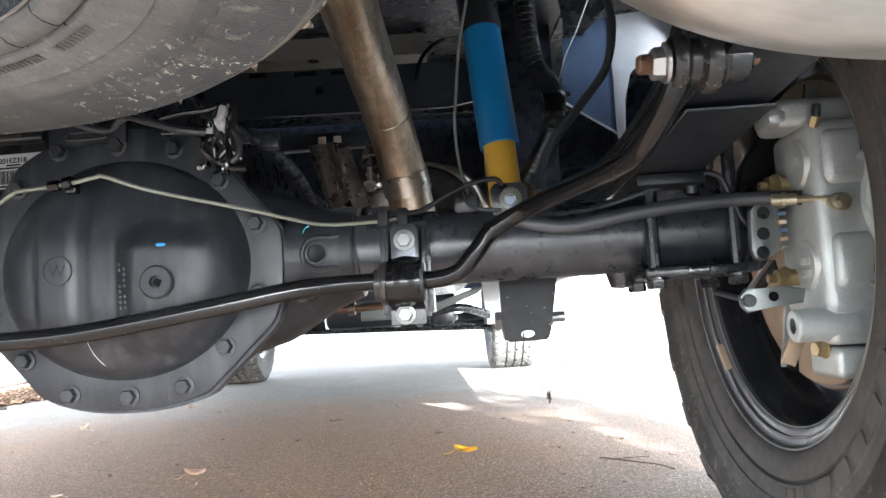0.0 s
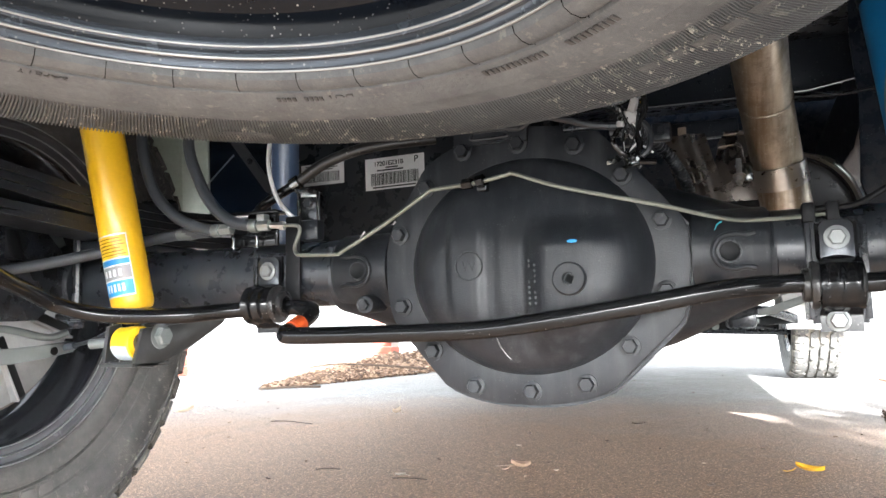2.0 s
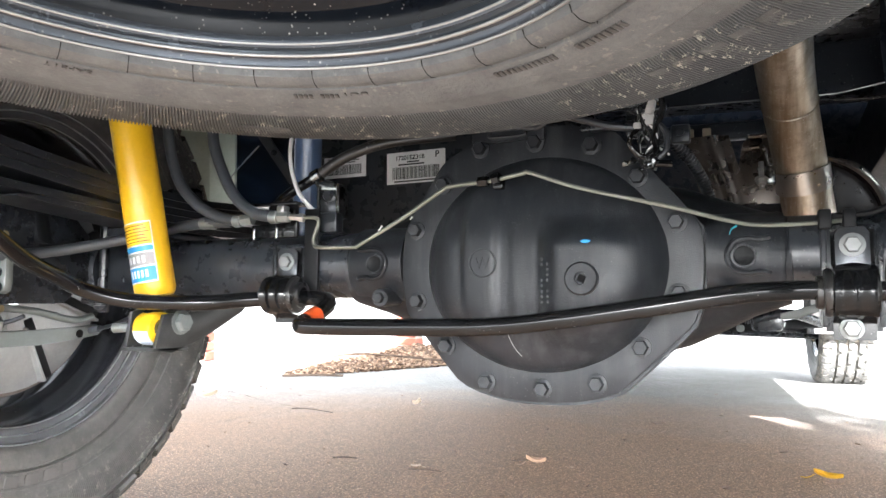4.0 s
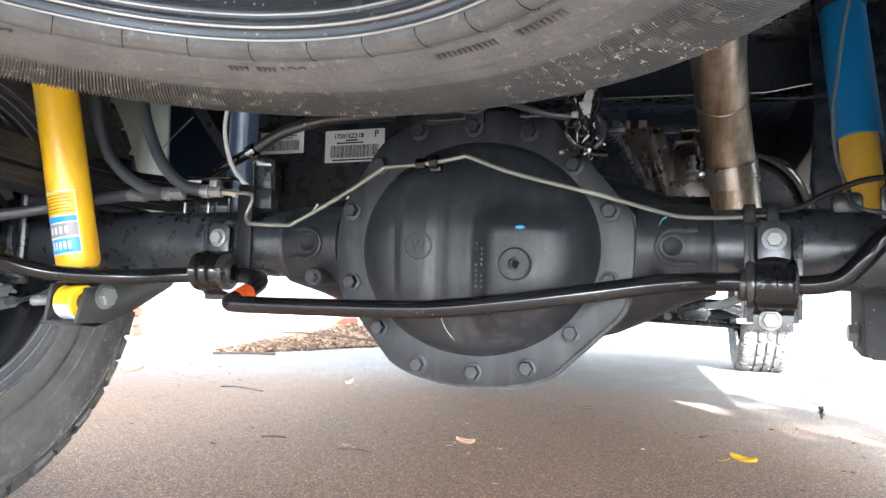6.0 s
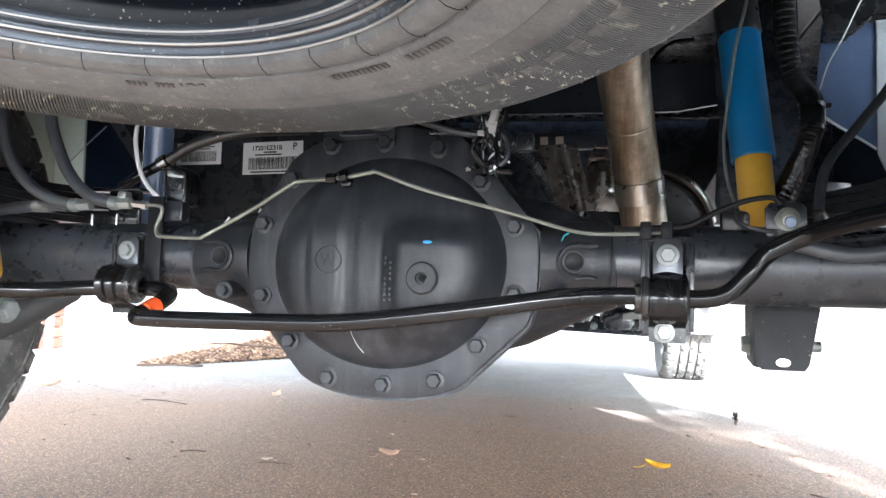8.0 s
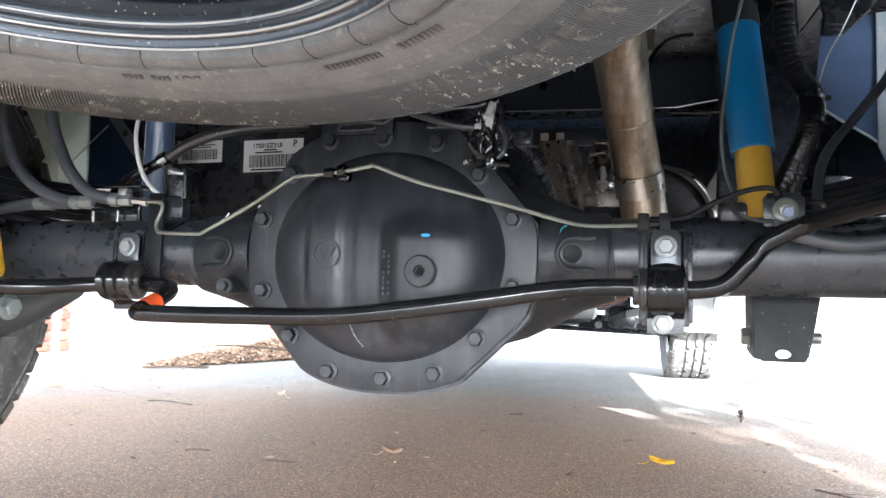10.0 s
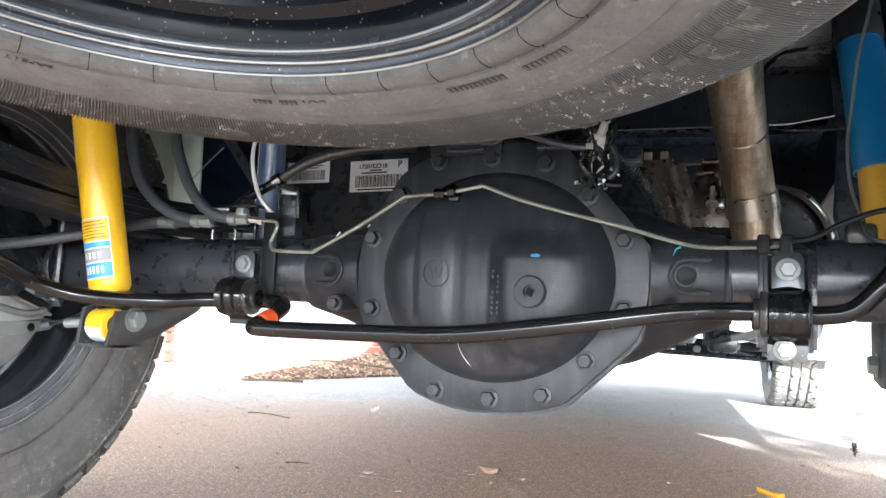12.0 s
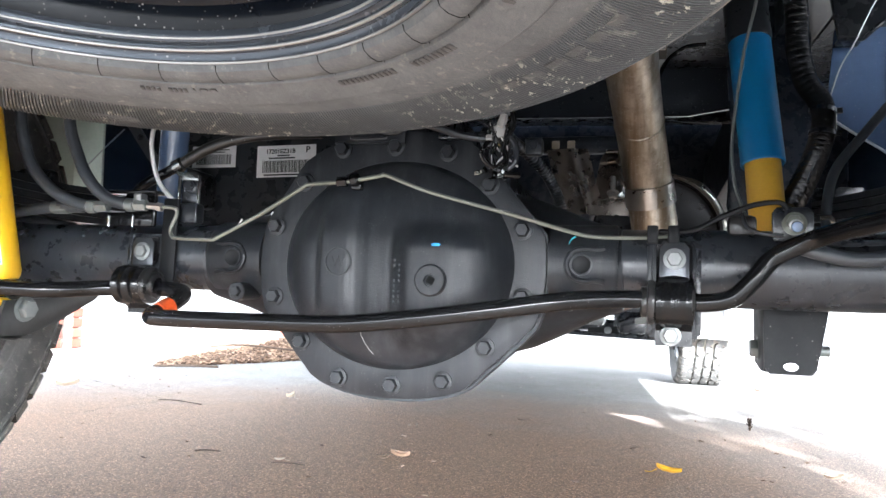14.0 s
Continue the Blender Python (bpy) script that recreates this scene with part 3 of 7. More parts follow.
def tread(bm, blocks=50, w=0.138, proud=True, worn=False):
    """Staggered all-terrain tread blocks, with shoulder lugs that wrap the edge."""
    rng = random.Random(7)
    rows = [(-0.095, 0.044, 0.0, 1.0), (-0.052, 0.036, 0.5, 0.9), (-0.008, 0.036, 0.15, 0.85), (0.036, 0.036, 0.65, 0.9), (0.080, 0.044, 0.3, 1.0)]
    if worn:
        rows = [(-0.100, 0.050, 0.0, 1.0), (-0.049, 0.048, 0.5, 1.0), (0.000, 0.048, 0.2, 1.0), (0.049, 0.050, 0.7, 1.0)]
    step = 2 * math.pi / blocks
    for z0, wz, ph, ln in rows:
        for i in range(blocks):
            a = (i + ph) * step
            da = step * (0.484 if worn else 0.43 * ln)
            span = 0.88
            skew = (0.30 if worn else 0.16) * step * (1 if i % 2 else -1)
            lo, hi = [], []
            for s, zz in ((-1, z0), (1, z0), (1, z0 + wz * span), (-1, z0 + wz * span)):
                aa = a + s * da + (skew if zz > z0 else -skew)
                lo.append(bm.verts.new((0.384 * math.cos(aa), 0.384 * math.sin(aa), zz)))
                r = RT - 0.0035 * rng.random()
                hi.append(bm.verts.new((r * math.cos(aa), r * math.sin(aa), zz + (0.002 if zz == z0 else -0.002))))
            bm.faces.new(hi)
            for k in range(4):
                bm.faces.new((lo[k], lo[(k + 1) % 4], hi[(k + 1) % 4], hi[k]))
    for side in (-1, 1):                                  # shoulder lugs
        for i in range(blocks):
            a, da = (i + (0.25 if side > 0 else 0.0)) * step, step * (0.40 if i % 2 else 0.34)
            prof = [(0.405, 0.088), (0.404, 0.110), (0.397, 0.1235), (0.381 if i % 2 else 0.371, 0.1365), (0.368, 0.126), (0.384, 0.10)]
            if not proud:
                prof = [(0.402, 0.090), (0.400, 0.106), (0.393, 0.117), (0.384 if i % 2 else 0.379, 0.1255), (0.374, 0.120), (0.386, 0.10)]
            ends = [[bm.verts.new((r * math.cos(a + s * da), r * math.sin(a + s * da), side * h)) for r, h in prof] for s in (-1, 1)]
            n = len(prof)
            for k in range(n):
                bm.faces.new((ends[0][k], ends[0][(k + 1) % n], ends[1][(k + 1) % n], ends[1][k]))
            bm.faces.new(ends[0]), bm.faces.new(ends[1])
    return bm


def arc_bars(bm, r0, r1, a0, a1, count, h, seed, lift=0.0030):
    """Raised slanted bars in place of moulded letters, along an arc of the sidewall facing -z."""
    rng = random.Random(seed)
    for i in range(count):
        a = a0 + (a1 - a0) * (i + 0.5) / count
        da = abs(a1 - a0) / count * rng.uniform(0.30, 0.38)
        slant = 0.18 * da
        loops = []
        for hh, inset in ((h, 0.0), (h - lift * 0.8, 0.0), (h - lift, 0.10)):
            q = (r1 - r0) * inset * 0.5
            loops.append([bm.verts.new((r * math.cos(b), r * math.sin(b), hh)) for b, r in ((a - da * (1 - inset) - slant, r0 + q), (a + da * (1 - inset) - slant, r0 + q), (a + da * (1 - inset) + slant, r1 - q), (a - da * (1 - inset) + slant, r1 - q))])
        for lo, hi in zip(loops, loops[1:]):
            for k in range(4):
                bm.faces.new((lo[k], lo[(k + 1) % 4], hi[(k + 1) % 4], hi[k]))
        bm.faces.new(loops[-1])
    return bm


def wheel(name, m, label, rubber, spare=False, detail=True, marks=(), truck=None, lugs=None):
    """A tyre on its rim, the inner face towards local -z; a road wheel is a part of the truck, the spare a thing."""
    if spare:
        ob = thing(name, label, "wheel", m=m)
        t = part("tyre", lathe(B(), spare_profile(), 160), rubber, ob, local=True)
    else:
        t = ob = part(name, lathe(B(), tyre_profile(), 128 if detail else 64), rubber, truck, label)
        ob.matrix_basis = m
        WM[ob] = m.copy()
    part("tread", tread(B(), proud=not spare, worn=not detail), rubber if spare else lugs or tread_rubber, t, "dusty all-terrain tread blocks", local=True, smooth=20)
    if detail:
        for k, (a0, a1, n, r0, r1) in enumerate(marks):
            part("moulded_lettering", arc_bars(B(), r0, r1, a0, a1, n, -0.1345 if r0 > 0.31 else -0.1285, k), rubber if spare else letter_grey, t, "worn raised moulded lettering", local=True)
    if detail and not spare:
        part("sidewall_ribs", sidewall_ribs(B(), 640, [(0.3165, -0.1332), (0.328, -0.1352), (0.340, -0.1370), (0.352, -0.1377), (0.3575, -0.1376)]), rubber, t, "fine radial ribs round the sidewall", local=True)
    if spare:
        part("sidewall_ribs", sidewall_ribs(B()), rubber, t, "fine radial ribs round the sidewall", local=True)
        joint = finish("mould_joint", tube(B(), [(0.2420, 0, -0.1185), (0.2440, 0, -0.1228), (0.2500, 0, -0.1262), (0.2570, 0, -0.1270), (0.2605, 0, -0.1258), (0.2618, 0.0003, -0.1225), (0.2645, 0.0012, -0.1250)], 0.0004, 5, 1), ink)
        for i in range(33):                               # fine mould joints across the bead ring
            o = new("mould_joint", joint)
            o.parent, o.matrix_basis = t, pose(0, 0, 0, 0, 0, 360 / 33 * i + 103.9)
        moulded_word("DOT", 98.0, 0.2685, -0.1283, 0.0105, t, letter_grey)
        moulded_word("SAFETY", 145.6, 0.2660, -0.1280, 0.0105, t, letter_grey)
        for a0, a1, n in ((101.0, 104.4, 4), (105.6, 109.2, 4), (60.0, 72.0, 12), (46.0, 56.0, 9), (20.0, 31.0, 9), (160.0, 172.0, 9)):
            part("moulded_lettering", arc_bars(B(), 0.2690, 0.2765, radians(a0), radians(a1), n, -0.1282, n, 0.0014), letter_grey, t, "worn small moulded lettering", local=True)
        for a0, a1, n in ((25.0, 55.0, 7), (200.0, 230.0, 7)):
            part("moulded_lettering", arc_bars(B(), 0.325, 0.352, radians(a0), radians(a1), n, -0.1365, n, 0.0019), rubber, t, "large moulded lettering", local=True)
        rng = random.Random(17)
        for a in (61.0, 47.0, 36.0):    # torn slivers at the shoulder
            bm, aa, ln = B(), radians(a), rng.uniform(0.003, 0.007)
            pts = [(0.388, aa - 0.018, -0.121), (0.388, aa + 0.020, -0.121), (0.388 + ln, aa + rng.uniform(-0.01, 0.015), -0.119 - rng.uniform(0.004, 0.010))]
            top = [bm.verts.new((q * math.cos(b), q * math.sin(b), h)) for q, b, h in pts]
            low = [bm.verts.new((q * math.cos(b), q * math.sin(b), h + 0.0025)) for q, b, h in pts]
            bm.faces.new(top), bm.faces.new(low[::-1])
            for k in range(3):
                bm.faces.new((top[k], top[(k + 1) % 3], low[(k + 1) % 3], low[k]))
            part("rubber_tear", bm, rubber, t, "torn sliver of rubber", local=True)
        bm = B()                                          # raised wear badge across the ribs
        ring_pts = [(0.334, 112.9), (0.343, 112.3), (0.362, 112.6), (0.369, 113.6), (0.369, 119.6), (0.362, 120.5), (0.343, 120.6), (0.334, 120.0)]
        lo = [bm.verts.new((r * math.cos(radians(a)), r * math.sin(radians(a)), -0.1345)) for r, a in ring_pts]
        hi = [bm.verts.new((r * math.cos(radians(a)), r * math.sin(radians(a)), -0.1394 + (0.0016 if r > 0.36 else 0.0009 if r < 0.34 else 0))) for r, a in ring_pts]
        bm.faces.new(hi)
        for k in range(8):
            bm.faces.new((lo[k], lo[(k + 1) % 8], hi[(k + 1) % 8], hi[k]))
        part("moulded_badge", bm, rubber, t, "smooth raised badge", local=True)
    # barrel with flange, drop centre and a disc
    b = [(0.222, -0.098), (0.2165, -0.092), (0.214, -0.080), (0.203, -0.066), (0.199, -0.03), (0.197, 0.03), (0.205, 0.07), (0.212, 0.085), (0.226, 0.100), (0.245, 0.112), (0.245, 0.118), (0.222, 0.112)]
    lip = [(0.242, -0.100), (0.2470, -0.106), (0.2485, -0.1125), (0.2475, -0.1165), (0.2455, -0.1175), (0.2435, -0.1165), (0.2425, -0.1130), (0.2405, -0.1115), (0.2360, -0.1112), (0.2335, -0.1100), (0.2325, -0.1070), (0.2300, -0.1060), (0.2250, -0.1058), (0.2228, -0.1042), (0.2218, -0.1000), (0.2212, -0.0940)]
    if spare:
        tight = lambda r: 0.2415 - (0.2485 - r) * 0.6     # closely stepped lip
        b = [(tight(r) if k < 3 else r - 0.0010, h) for k, (r, h) in enumerate(b)]
        lip = [(tight(r), h) for r, h in lip]
    else:
        tight = lambda r: r
    # bright rings put the lip's highlight lines into the shape
    for r, h, w in ((0.2455, -0.1176, 0.0011), (0.2335, -0.1102, 0.0013), (0.2222, -0.1035, 0.0010)):
        bead = lathe(B(), [(tight(r) + w * math.cos(a), h + w * math.sin(a)) for a in (2 * math.pi * k / 8 for k in range(8))], 128, closed=True)
        part("lip_glint", bead, zinc, ob, "thin bright ring for the highlight on the lip's edge", local=True)
    part("rim_lip", lathe(B(), lip, 128), rim_lip if spare else lip_grey, ob, "bright stepped rim lip", local=True)
    rim = part("rim", lathe(B(), b, 96), rim_black if spare else rim_dark, ob, "gloss black rim with dust and drops", local=True)
    if not spare:
        bm = box(B(), (0.2265, -0.021, -0.1145), (0.2335, 0.021, -0.100), 0.002, m=pose(0, 0, 0, 0, 0, 49 if m.translation.x > 0 else 222))
        part("balance_weight", bm, pad_tan, ob, "small tan balance weight", local=True)
    if spare:
        part("wheel_disc", lathe(B(), [(0.209, -0.075), (0.203, -0.055), (0.198, -0.038), (0.185, -0.030), (0.15, -0.034), (0.11, -0.052), (0.08, -0.058), (0.06, -0.05), (0, -0.05)], 96), rim_black, rim, local=True)
    else:
        bm = B()
        for i in range(6):
            mm = pose(0, 0, 0, 0, 0, 60 * i + 14)
            for off in (-1, 1):
                prism(bm, [(0.06, off * 0.016 - 0.013), (0.21, off * 0.028 - 0.017), (0.21, off * 0.028 + 0.017), (0.06, off * 0.016 + 0.013)], 0.035, mm @ Matrix.Translation((0, 0, 0.055)), 0.004)
        part("spokes", bm, rim_silver, ob, "bright machined spokes", local=True)
        part("hub", lathe(B(), [(0, 0.03), (0.075, 0.03), (0.085, 0.05), (0.085, 0.09), (0, 0.095)], 32), rim_black, ob, local=True)
        part("brake_disc", lathe(B(), [(0.07, -0.050), (0.183, -0.050), (0.185, -0.048), (0.185, -0.024), (0.183, -0.022), (0.07, -0.022)], 64, closed=True), rotor_iron, ob, "rust-tinged vented iron brake disc", local=True)
        # tan at +x: the warm sunlight on that plate is put into its colour
        sh = part("backing_plate", lathe(B(), [(0.05, -0.070), (0.12, -0.068), (0.172, -0.062), (0.178, -0.058), (0.05, -0.064)], 48, closed=True), pad_tan if m.translation.x > 0 else backing_grey, ob, "dusty brake backing plate", local=True)
        for i in range(8):
            part("backing_rib", box(B(), (0.075, -0.0075, -0.0715), (0.174, 0.0075, -0.060), 0.002, m=pose(0, 0, 0, 0, 0, 45 * i + 20)), plug_dark, ob, local=True)
            part("rib_flange", box(B(), (0.085, 0.0085, -0.0765), (0.175, 0.0130, -0.060), 0.0015, m=pose(0, 0, 0, 0, 0, 45 * i + 20)), backing_grey, ob, "bright folded edge", local=True)
    return ob


def wheel_pose(x, y, side, yaw, z=RT - 0.008):
    """The axle across the truck; the inner face towards the middle."""
    return pose(x, y, z, 0, 0, yaw) @ pose(0, 0, 0, 0, 90 * side, 0)


wheel("spare_wheel", pose(-0.021, 0.7555, 0.6513, -2.2, 1.0, 0), "spare wheel with scuffed dusty tyre slung flat under the bed", spare_rubber, spare=True)


# ---- rear axle ----
AY, AZ, AR = 1.390, 0.405, 0.0435                         # axle line and tube radius


def cover_outline(n, ox=0.0, oz=None):
    """The cover's flange: a rounded outline with straight cuts at the lower corners."""
    oz = AZ - 0.004 if oz is None else oz
    out = []
    for x, z in superellipse(0.178, 0.159, 2.28, n):
        k = 1.0
        for ux, uz, d in ((-0.752, -0.659, 0.1675), (0.69, -0.724, 0.1655), (0.772, 0.635, 0.1590), (-0.848, 0.53, 0.1715)):
            q = (x * ux + z * uz) / d
            k = max(k, q)
        out.append((ox + x / k, oz + z / k))
    return out


def rear_axle():
    ob = thing("rear_axle", "black rear axle with cast differential housing and long round tubes", "axle", (0, AY, AZ))
    # housing behind the cover
    bm = B()
    back = [(1.014, 1.3535), (1.014, 1.374), (0.90, 1.378), (0.86, 1.45), (0.72, 1.53), (0.45, 1.60), (0.36, 1.70), (0.33, 1.74), (0.0, 1.74)]
    rings = [[bm.verts.new((x * f, y, AZ - 0.003 + z * f)) for x, z in cover_outline(64, 0.0, -0.006 + 0.003)] for f, y in back[:-1]]
    for a, b in zip(rings, rings[1:]):
        for i in range(64):
            bm.faces.new((a[i], a[(i + 1) % 64], b[(i + 1) % 64], b[i]))
    bm.faces.new(rings[-1])
    bm.faces.new(rings[0][::-1])
    part("differential_housing", bm, cast_black, ob)
    for s in (-1, 1):
        bm = B()
        webs = [[bm.verts.new((s * x, yc + r * math.cos(a), AZ - 0.004 + r * math.sin(a))) for a in (2 * math.pi * i / 40 for i in range(40))]
                for x, r, yc in ((0.10, 0.110, 1.490), (0.15, 0.096, 1.474), (0.19, 0.078, 1.446), (0.225, 0.060, 1.414), (0.262, 0.047, 1.393), (0.268, 0.030, 1.39))]
        for a, b in zip(webs, webs[1:]):
            for i in range(40):
                bm.faces.new((a[i], a[(i + 1) % 40], b[(i + 1) % 40], b[i]))
        part("housing_web", bm, cast_black, ob)
        bm = B()
        lathe(bm, [(0.030, 0.179), (0.0485, 0.180), (0.0485, 0.252), (0.0465, 0.256), (0.0, 0.256)], 40, Matrix.Translation((0, AY, AZ)) @ aim((s, 0, 0)))
        # raised horseshoe round the plug hole
        x0 = s * 0.217
        tube(bm, [(x0 + s * 0.025, AY - 0.0450, AZ + 0.0170), (x0 + s * 0.014, AY - 0.0465, AZ + 0.0150), (x0 + s * 0.004, AY - 0.0470, AZ + 0.0165), (x0 - s * 0.010, AY - 0.0480, AZ + 0.0120), (x0 - s * 0.0165, AY - 0.0488, AZ - 0.002),
                  (x0 - s * 0.010, AY - 0.0480, AZ - 0.0160), (x0 + s * 0.004, AY - 0.0465, AZ - 0.0205), (x0 + s * 0.014, AY - 0.0460, AZ - 0.0190), (x0 + s * 0.025, AY - 0.0445, AZ - 0.0210)], 0.0030, 8)
        c = part("tube_collar", bm, cast_black, ob)
        part("plug_rim", lathe(B(), [(0.0100, -0.001), (0.0103, 0.0016), (0.0118, 0.0016), (0.0128, -0.004), (0.0100, -0.004)], 24, Matrix.Translation((x0, AY - 0.0482, AZ - 0.002)) @ aim((0, -1, 0)), closed=True), cast_black, c)
        part("plug_hole", lathe(B(), [(0.0, 0.0007), (0.0085, 0.0007), (0.0096, 0.0012), (0.0101, 0.0016), (0.0101, -0.003), (0, -0.003)], 24, Matrix.Translation((x0, AY - 0.0482, AZ - 0.002)) @ aim((0, -1, 0))), plug_dark, c, "dark round plug")
        bm = B()
        rod(bm, (s * 0.255, AY, AZ), (s * 0.70, AY, AZ), AR, seg=40)
        part("axle_tube", bm, tube_black, ob)
        bm = B()
        lathe(bm, [(0.0, 0.0), (0.048, 0.0), (0.050, 0.004), (0.050, 0.016), (0.046, 0.020), (0.0, 0.020)], 32, Matrix.Translation((s * 0.700, AY, AZ)) @ aim((s, 0, 0)))
        part("axle_flange", bm, tube_black, ob)
        bm = B()
        box(bm, (min(s * 0.569, s * 0.642), AY - 0.080, AZ + 0.044), (max(s * 0.569, s * 0.642), AY + 0.085, AZ + 0.0565), 0.003)
        box(bm, (min(s * 0.572, s * 0.638), AY - 0.020, AZ + 0.02), (max(s * 0.572, s * 0.638), AY + 0.020, AZ + 0.05), 0.004)
        part("spring_perch", bm, spring_black, ob)
    seat = part("spring_seat", prism(B(), [(0.599, 0.425), (0.671, 0.425), (0.671, 0.464), (0.664, 0.468), (0.606, 0.468), (0.599, 0.462)], 0.012, Matrix.Translation((0, 1.352, 0)) @ XZ, 0.003), satin_black, ob, "dark cast seat under the spring")
    for x in (0.608, 0.660):
        part("seat_bolt", hexbolt(B(), (x, 1.352, 0.456), (0, -1, 0), 0.006, 0.005, 0.008), plug_dark, seat)
    part("cable_clip", tube(B(), [(0.633, 1.338, 0.442), (0.633, 1.335, 0.460)], 0.0075, 12, 2), plastic_black, seat, "black rubber cable grommet")
    # small lower bosses
    for x in (-0.205, 0.20):
        bm = B()
        rod(bm, (x, AY - 0.055, AZ - 0.045), (x, AY + 0.02, AZ - 0.040), 0.0115, seg=16)
        hexbolt(bm, (x, AY - 0.055, AZ - 0.045), (0, -1, 0), 0.007, 0.006)
        part("casting_boss", bm, cast_black, ob)
    bm = lathe(B(), [(0, -0.004), (0.014, -0.004), (0.019, 0.004), (0.017, 0.016), (0.013, 0.030), (0, 0.032)], 20, Matrix.Translation((0.562, 1.40, 0.376)) @ aim((0, 0, -1)))
    part("bump_boss", bm, satin_black, ob, "rounded lump under the tube")
    # cover
    cx, cz = 0.0, AZ - 0.006
    N, K = 112, 40

    def edge(d, w=0.013):
        q = min(max(d / w * 0.5 + 0.5, 0), 1)
        return q * q * (3 - 2 * q)

    def relief(x, z):
        """How far the cover stands out, x and z from its middle."""
        u, v = x / 0.142, z / 0.124
        f = min(math.hypot(u, v), 1.0)
        h = 0.039 * (1 - 0.62 * abs(v) ** 2.6) * (1 - 0.45 * abs(u) ** 5) * (1 - f ** 9) ** 0.7
        h += 0.0050 * edge(0.020 - abs(x + 0.062), 0.005) * (1 - f ** 4)
        h += 0.0022 * edge(0.014 - abs(x + 0.010), 0.004) * edge(0.060 - abs(z), 0.05)
        h -= 0.011 * edge(z - 0.062, 0.05) * (1 - f ** 6)
        h += 0.020 * edge(0.058 - abs(x - 0.076), 0.018) * edge(0.060 - abs(z + 0.027), 0.019) * (1 - f ** 8)
        return h

    def on_cover(x, z, lift=0.0):
        return Vector((x, 1.344 - relief(x - cx, z - cz) - lift, z))
    bm = B()
    rings = []
    for k in range(K + 1):
        f = 1 - k / K
        ring = []
        for i in range(N):
            t = 2 * math.pi * i / N
            x, z = 0.142 * f * math.cos(t), 0.124 * f * math.sin(t)
            ring.append(bm.verts.new((cx + x, 1.344 - (relief(x, z) if k else 0.0), cz + z)))
        rings.append(ring)
    for a, b in zip(rings[:-1], rings[1:-1]):
        for i in range(N):
            bm.faces.new((a[i], a[(i + 1) % N], b[(i + 1) % N], b[i]))
    top = bm.verts.new(on_cover(cx, cz))
    last = rings[-2]
    for v in rings[-1]:
        bm.verts.remove(v)
    for i in range(N):
        bm.faces.new((last[i], last[(i + 1) % N], top))
    outer = cover_outline(N)
    f1 = [bm.verts.new((x, 1.3445, z)) for x, z in outer]
    f2 = [bm.verts.new((x * 1.0, 1.351, z)) for x, z in outer]
    edge_in = [bm.verts.new((cx + (x - cx) * 0.99, 1.3435, cz + (z - cz) * 0.99)) for x, z in outer]
    for i in range(N):
        j = (i + 1) % N
        bm.faces.new((rings[0][i], edge_in[i], edge_in[j], rings[0][j]))
        bm.faces.new((edge_in[i], f1[i], f1[j], edge_in[j]))
        bm.faces.new((f1[i], f2[i], f2[j], f1[j]))
    cover = part("differential_cover", bm, cast_black, ob, "domed cast cover with bolted flange", smooth=50)
    spots = [(-0.075, 0.539), (-0.007, 0.541), (0.059, 0.533), (0.110, 0.493), (0.150, 0.441), (0.152, 0.364), (0.111, 0.306), (0.063, 0.265), (0.001, 0.257),
             (-0.066, 0.262), (-0.117, 0.303), (-0.156, 0.356), (-0.159, 0.443), (-0.123, 0.498)]
    for x, z in spots:
        part("cover_bolt", hexbolt(B(), (x, 1.3436, z), (0, -1, 0), 0.0085, 0.010, 0.0115, 0.002), cast_black, cover)
    plug = lathe(B(), [(0.0, 0.001), (0.0062, 0.001), (0.0068, 0.0055), (0.0160, 0.0055), (0.0178, 0.0035), (0.0178, -0.012), (0, -0.012)], 28, Matrix.Translation(on_cover(0.060, 0.378)) @ aim((0, -1, 0)))
    pl = part("fill_plug", plug, cast_black, cover, "round fill plug with square socket")
    box_bm = lathe(B(), [(0, 0.0), (0.0055, 0.0), (0.0055, 0.0012), (0, 0.0012)], 4, Matrix.Translation(on_cover(0.060, 0.378, 0.0005)) @ aim((0, -1, 0)) @ pose(0, 0, 0, 0, 0, 20))
    part("plug_socket", box_bm, ink, cover)
    # cast mark: ring and zigzag, and rows of small raised bars
    bm = B()
    lathe(bm, [(0.0145, 0), (0.0152, 0.0012), (0.0162, 0.0012), (0.0168, 0)], 32, Matrix.Translation(on_cover(-0.056, 0.398, -0.0006)) @ aim((0, -1, 0)))
    tube(bm, [on_cover(x, z) for x, z in ((-0.064, 0.404), (-0.060, 0.392), (-0.056, 0.404), (-0.052, 0.392), (-0.048, 0.404))], 0.0007, 6, 1)
    part("cast_mark", bm, cast_black, cover)
    bm = B()
    rng = random.Random(3)
    for i in range(9):
        for x in (0.014, 0.022):
            if rng.random() < 0.8:
                box(bm, (-0.0017, -0.0003, -0.0015), (0.0017, 0.002, 0.0015), 0.0, m=Matrix.Translation(on_cover(x, 0.354 + i * 0.0058)))
    tagged(part("cast_numbers", bm, cast_black, cover), "", kind="stuff")
    part("paint_dab", lathe(B(), [(0, 0), (0.0058, 0.0), (0.0045, 0.0008), (0, 0.001)], 7, Matrix.Translation(on_cover(0.064, 0.4175, 0.0005)) @ aim((0, -1, 0)) @ Matrix.Diagonal((1, 0.35, 1, 1)) @ pose(0, 0, 0, 0, 0, 10)), mark_blue, cover, "small bright blue paint dab")
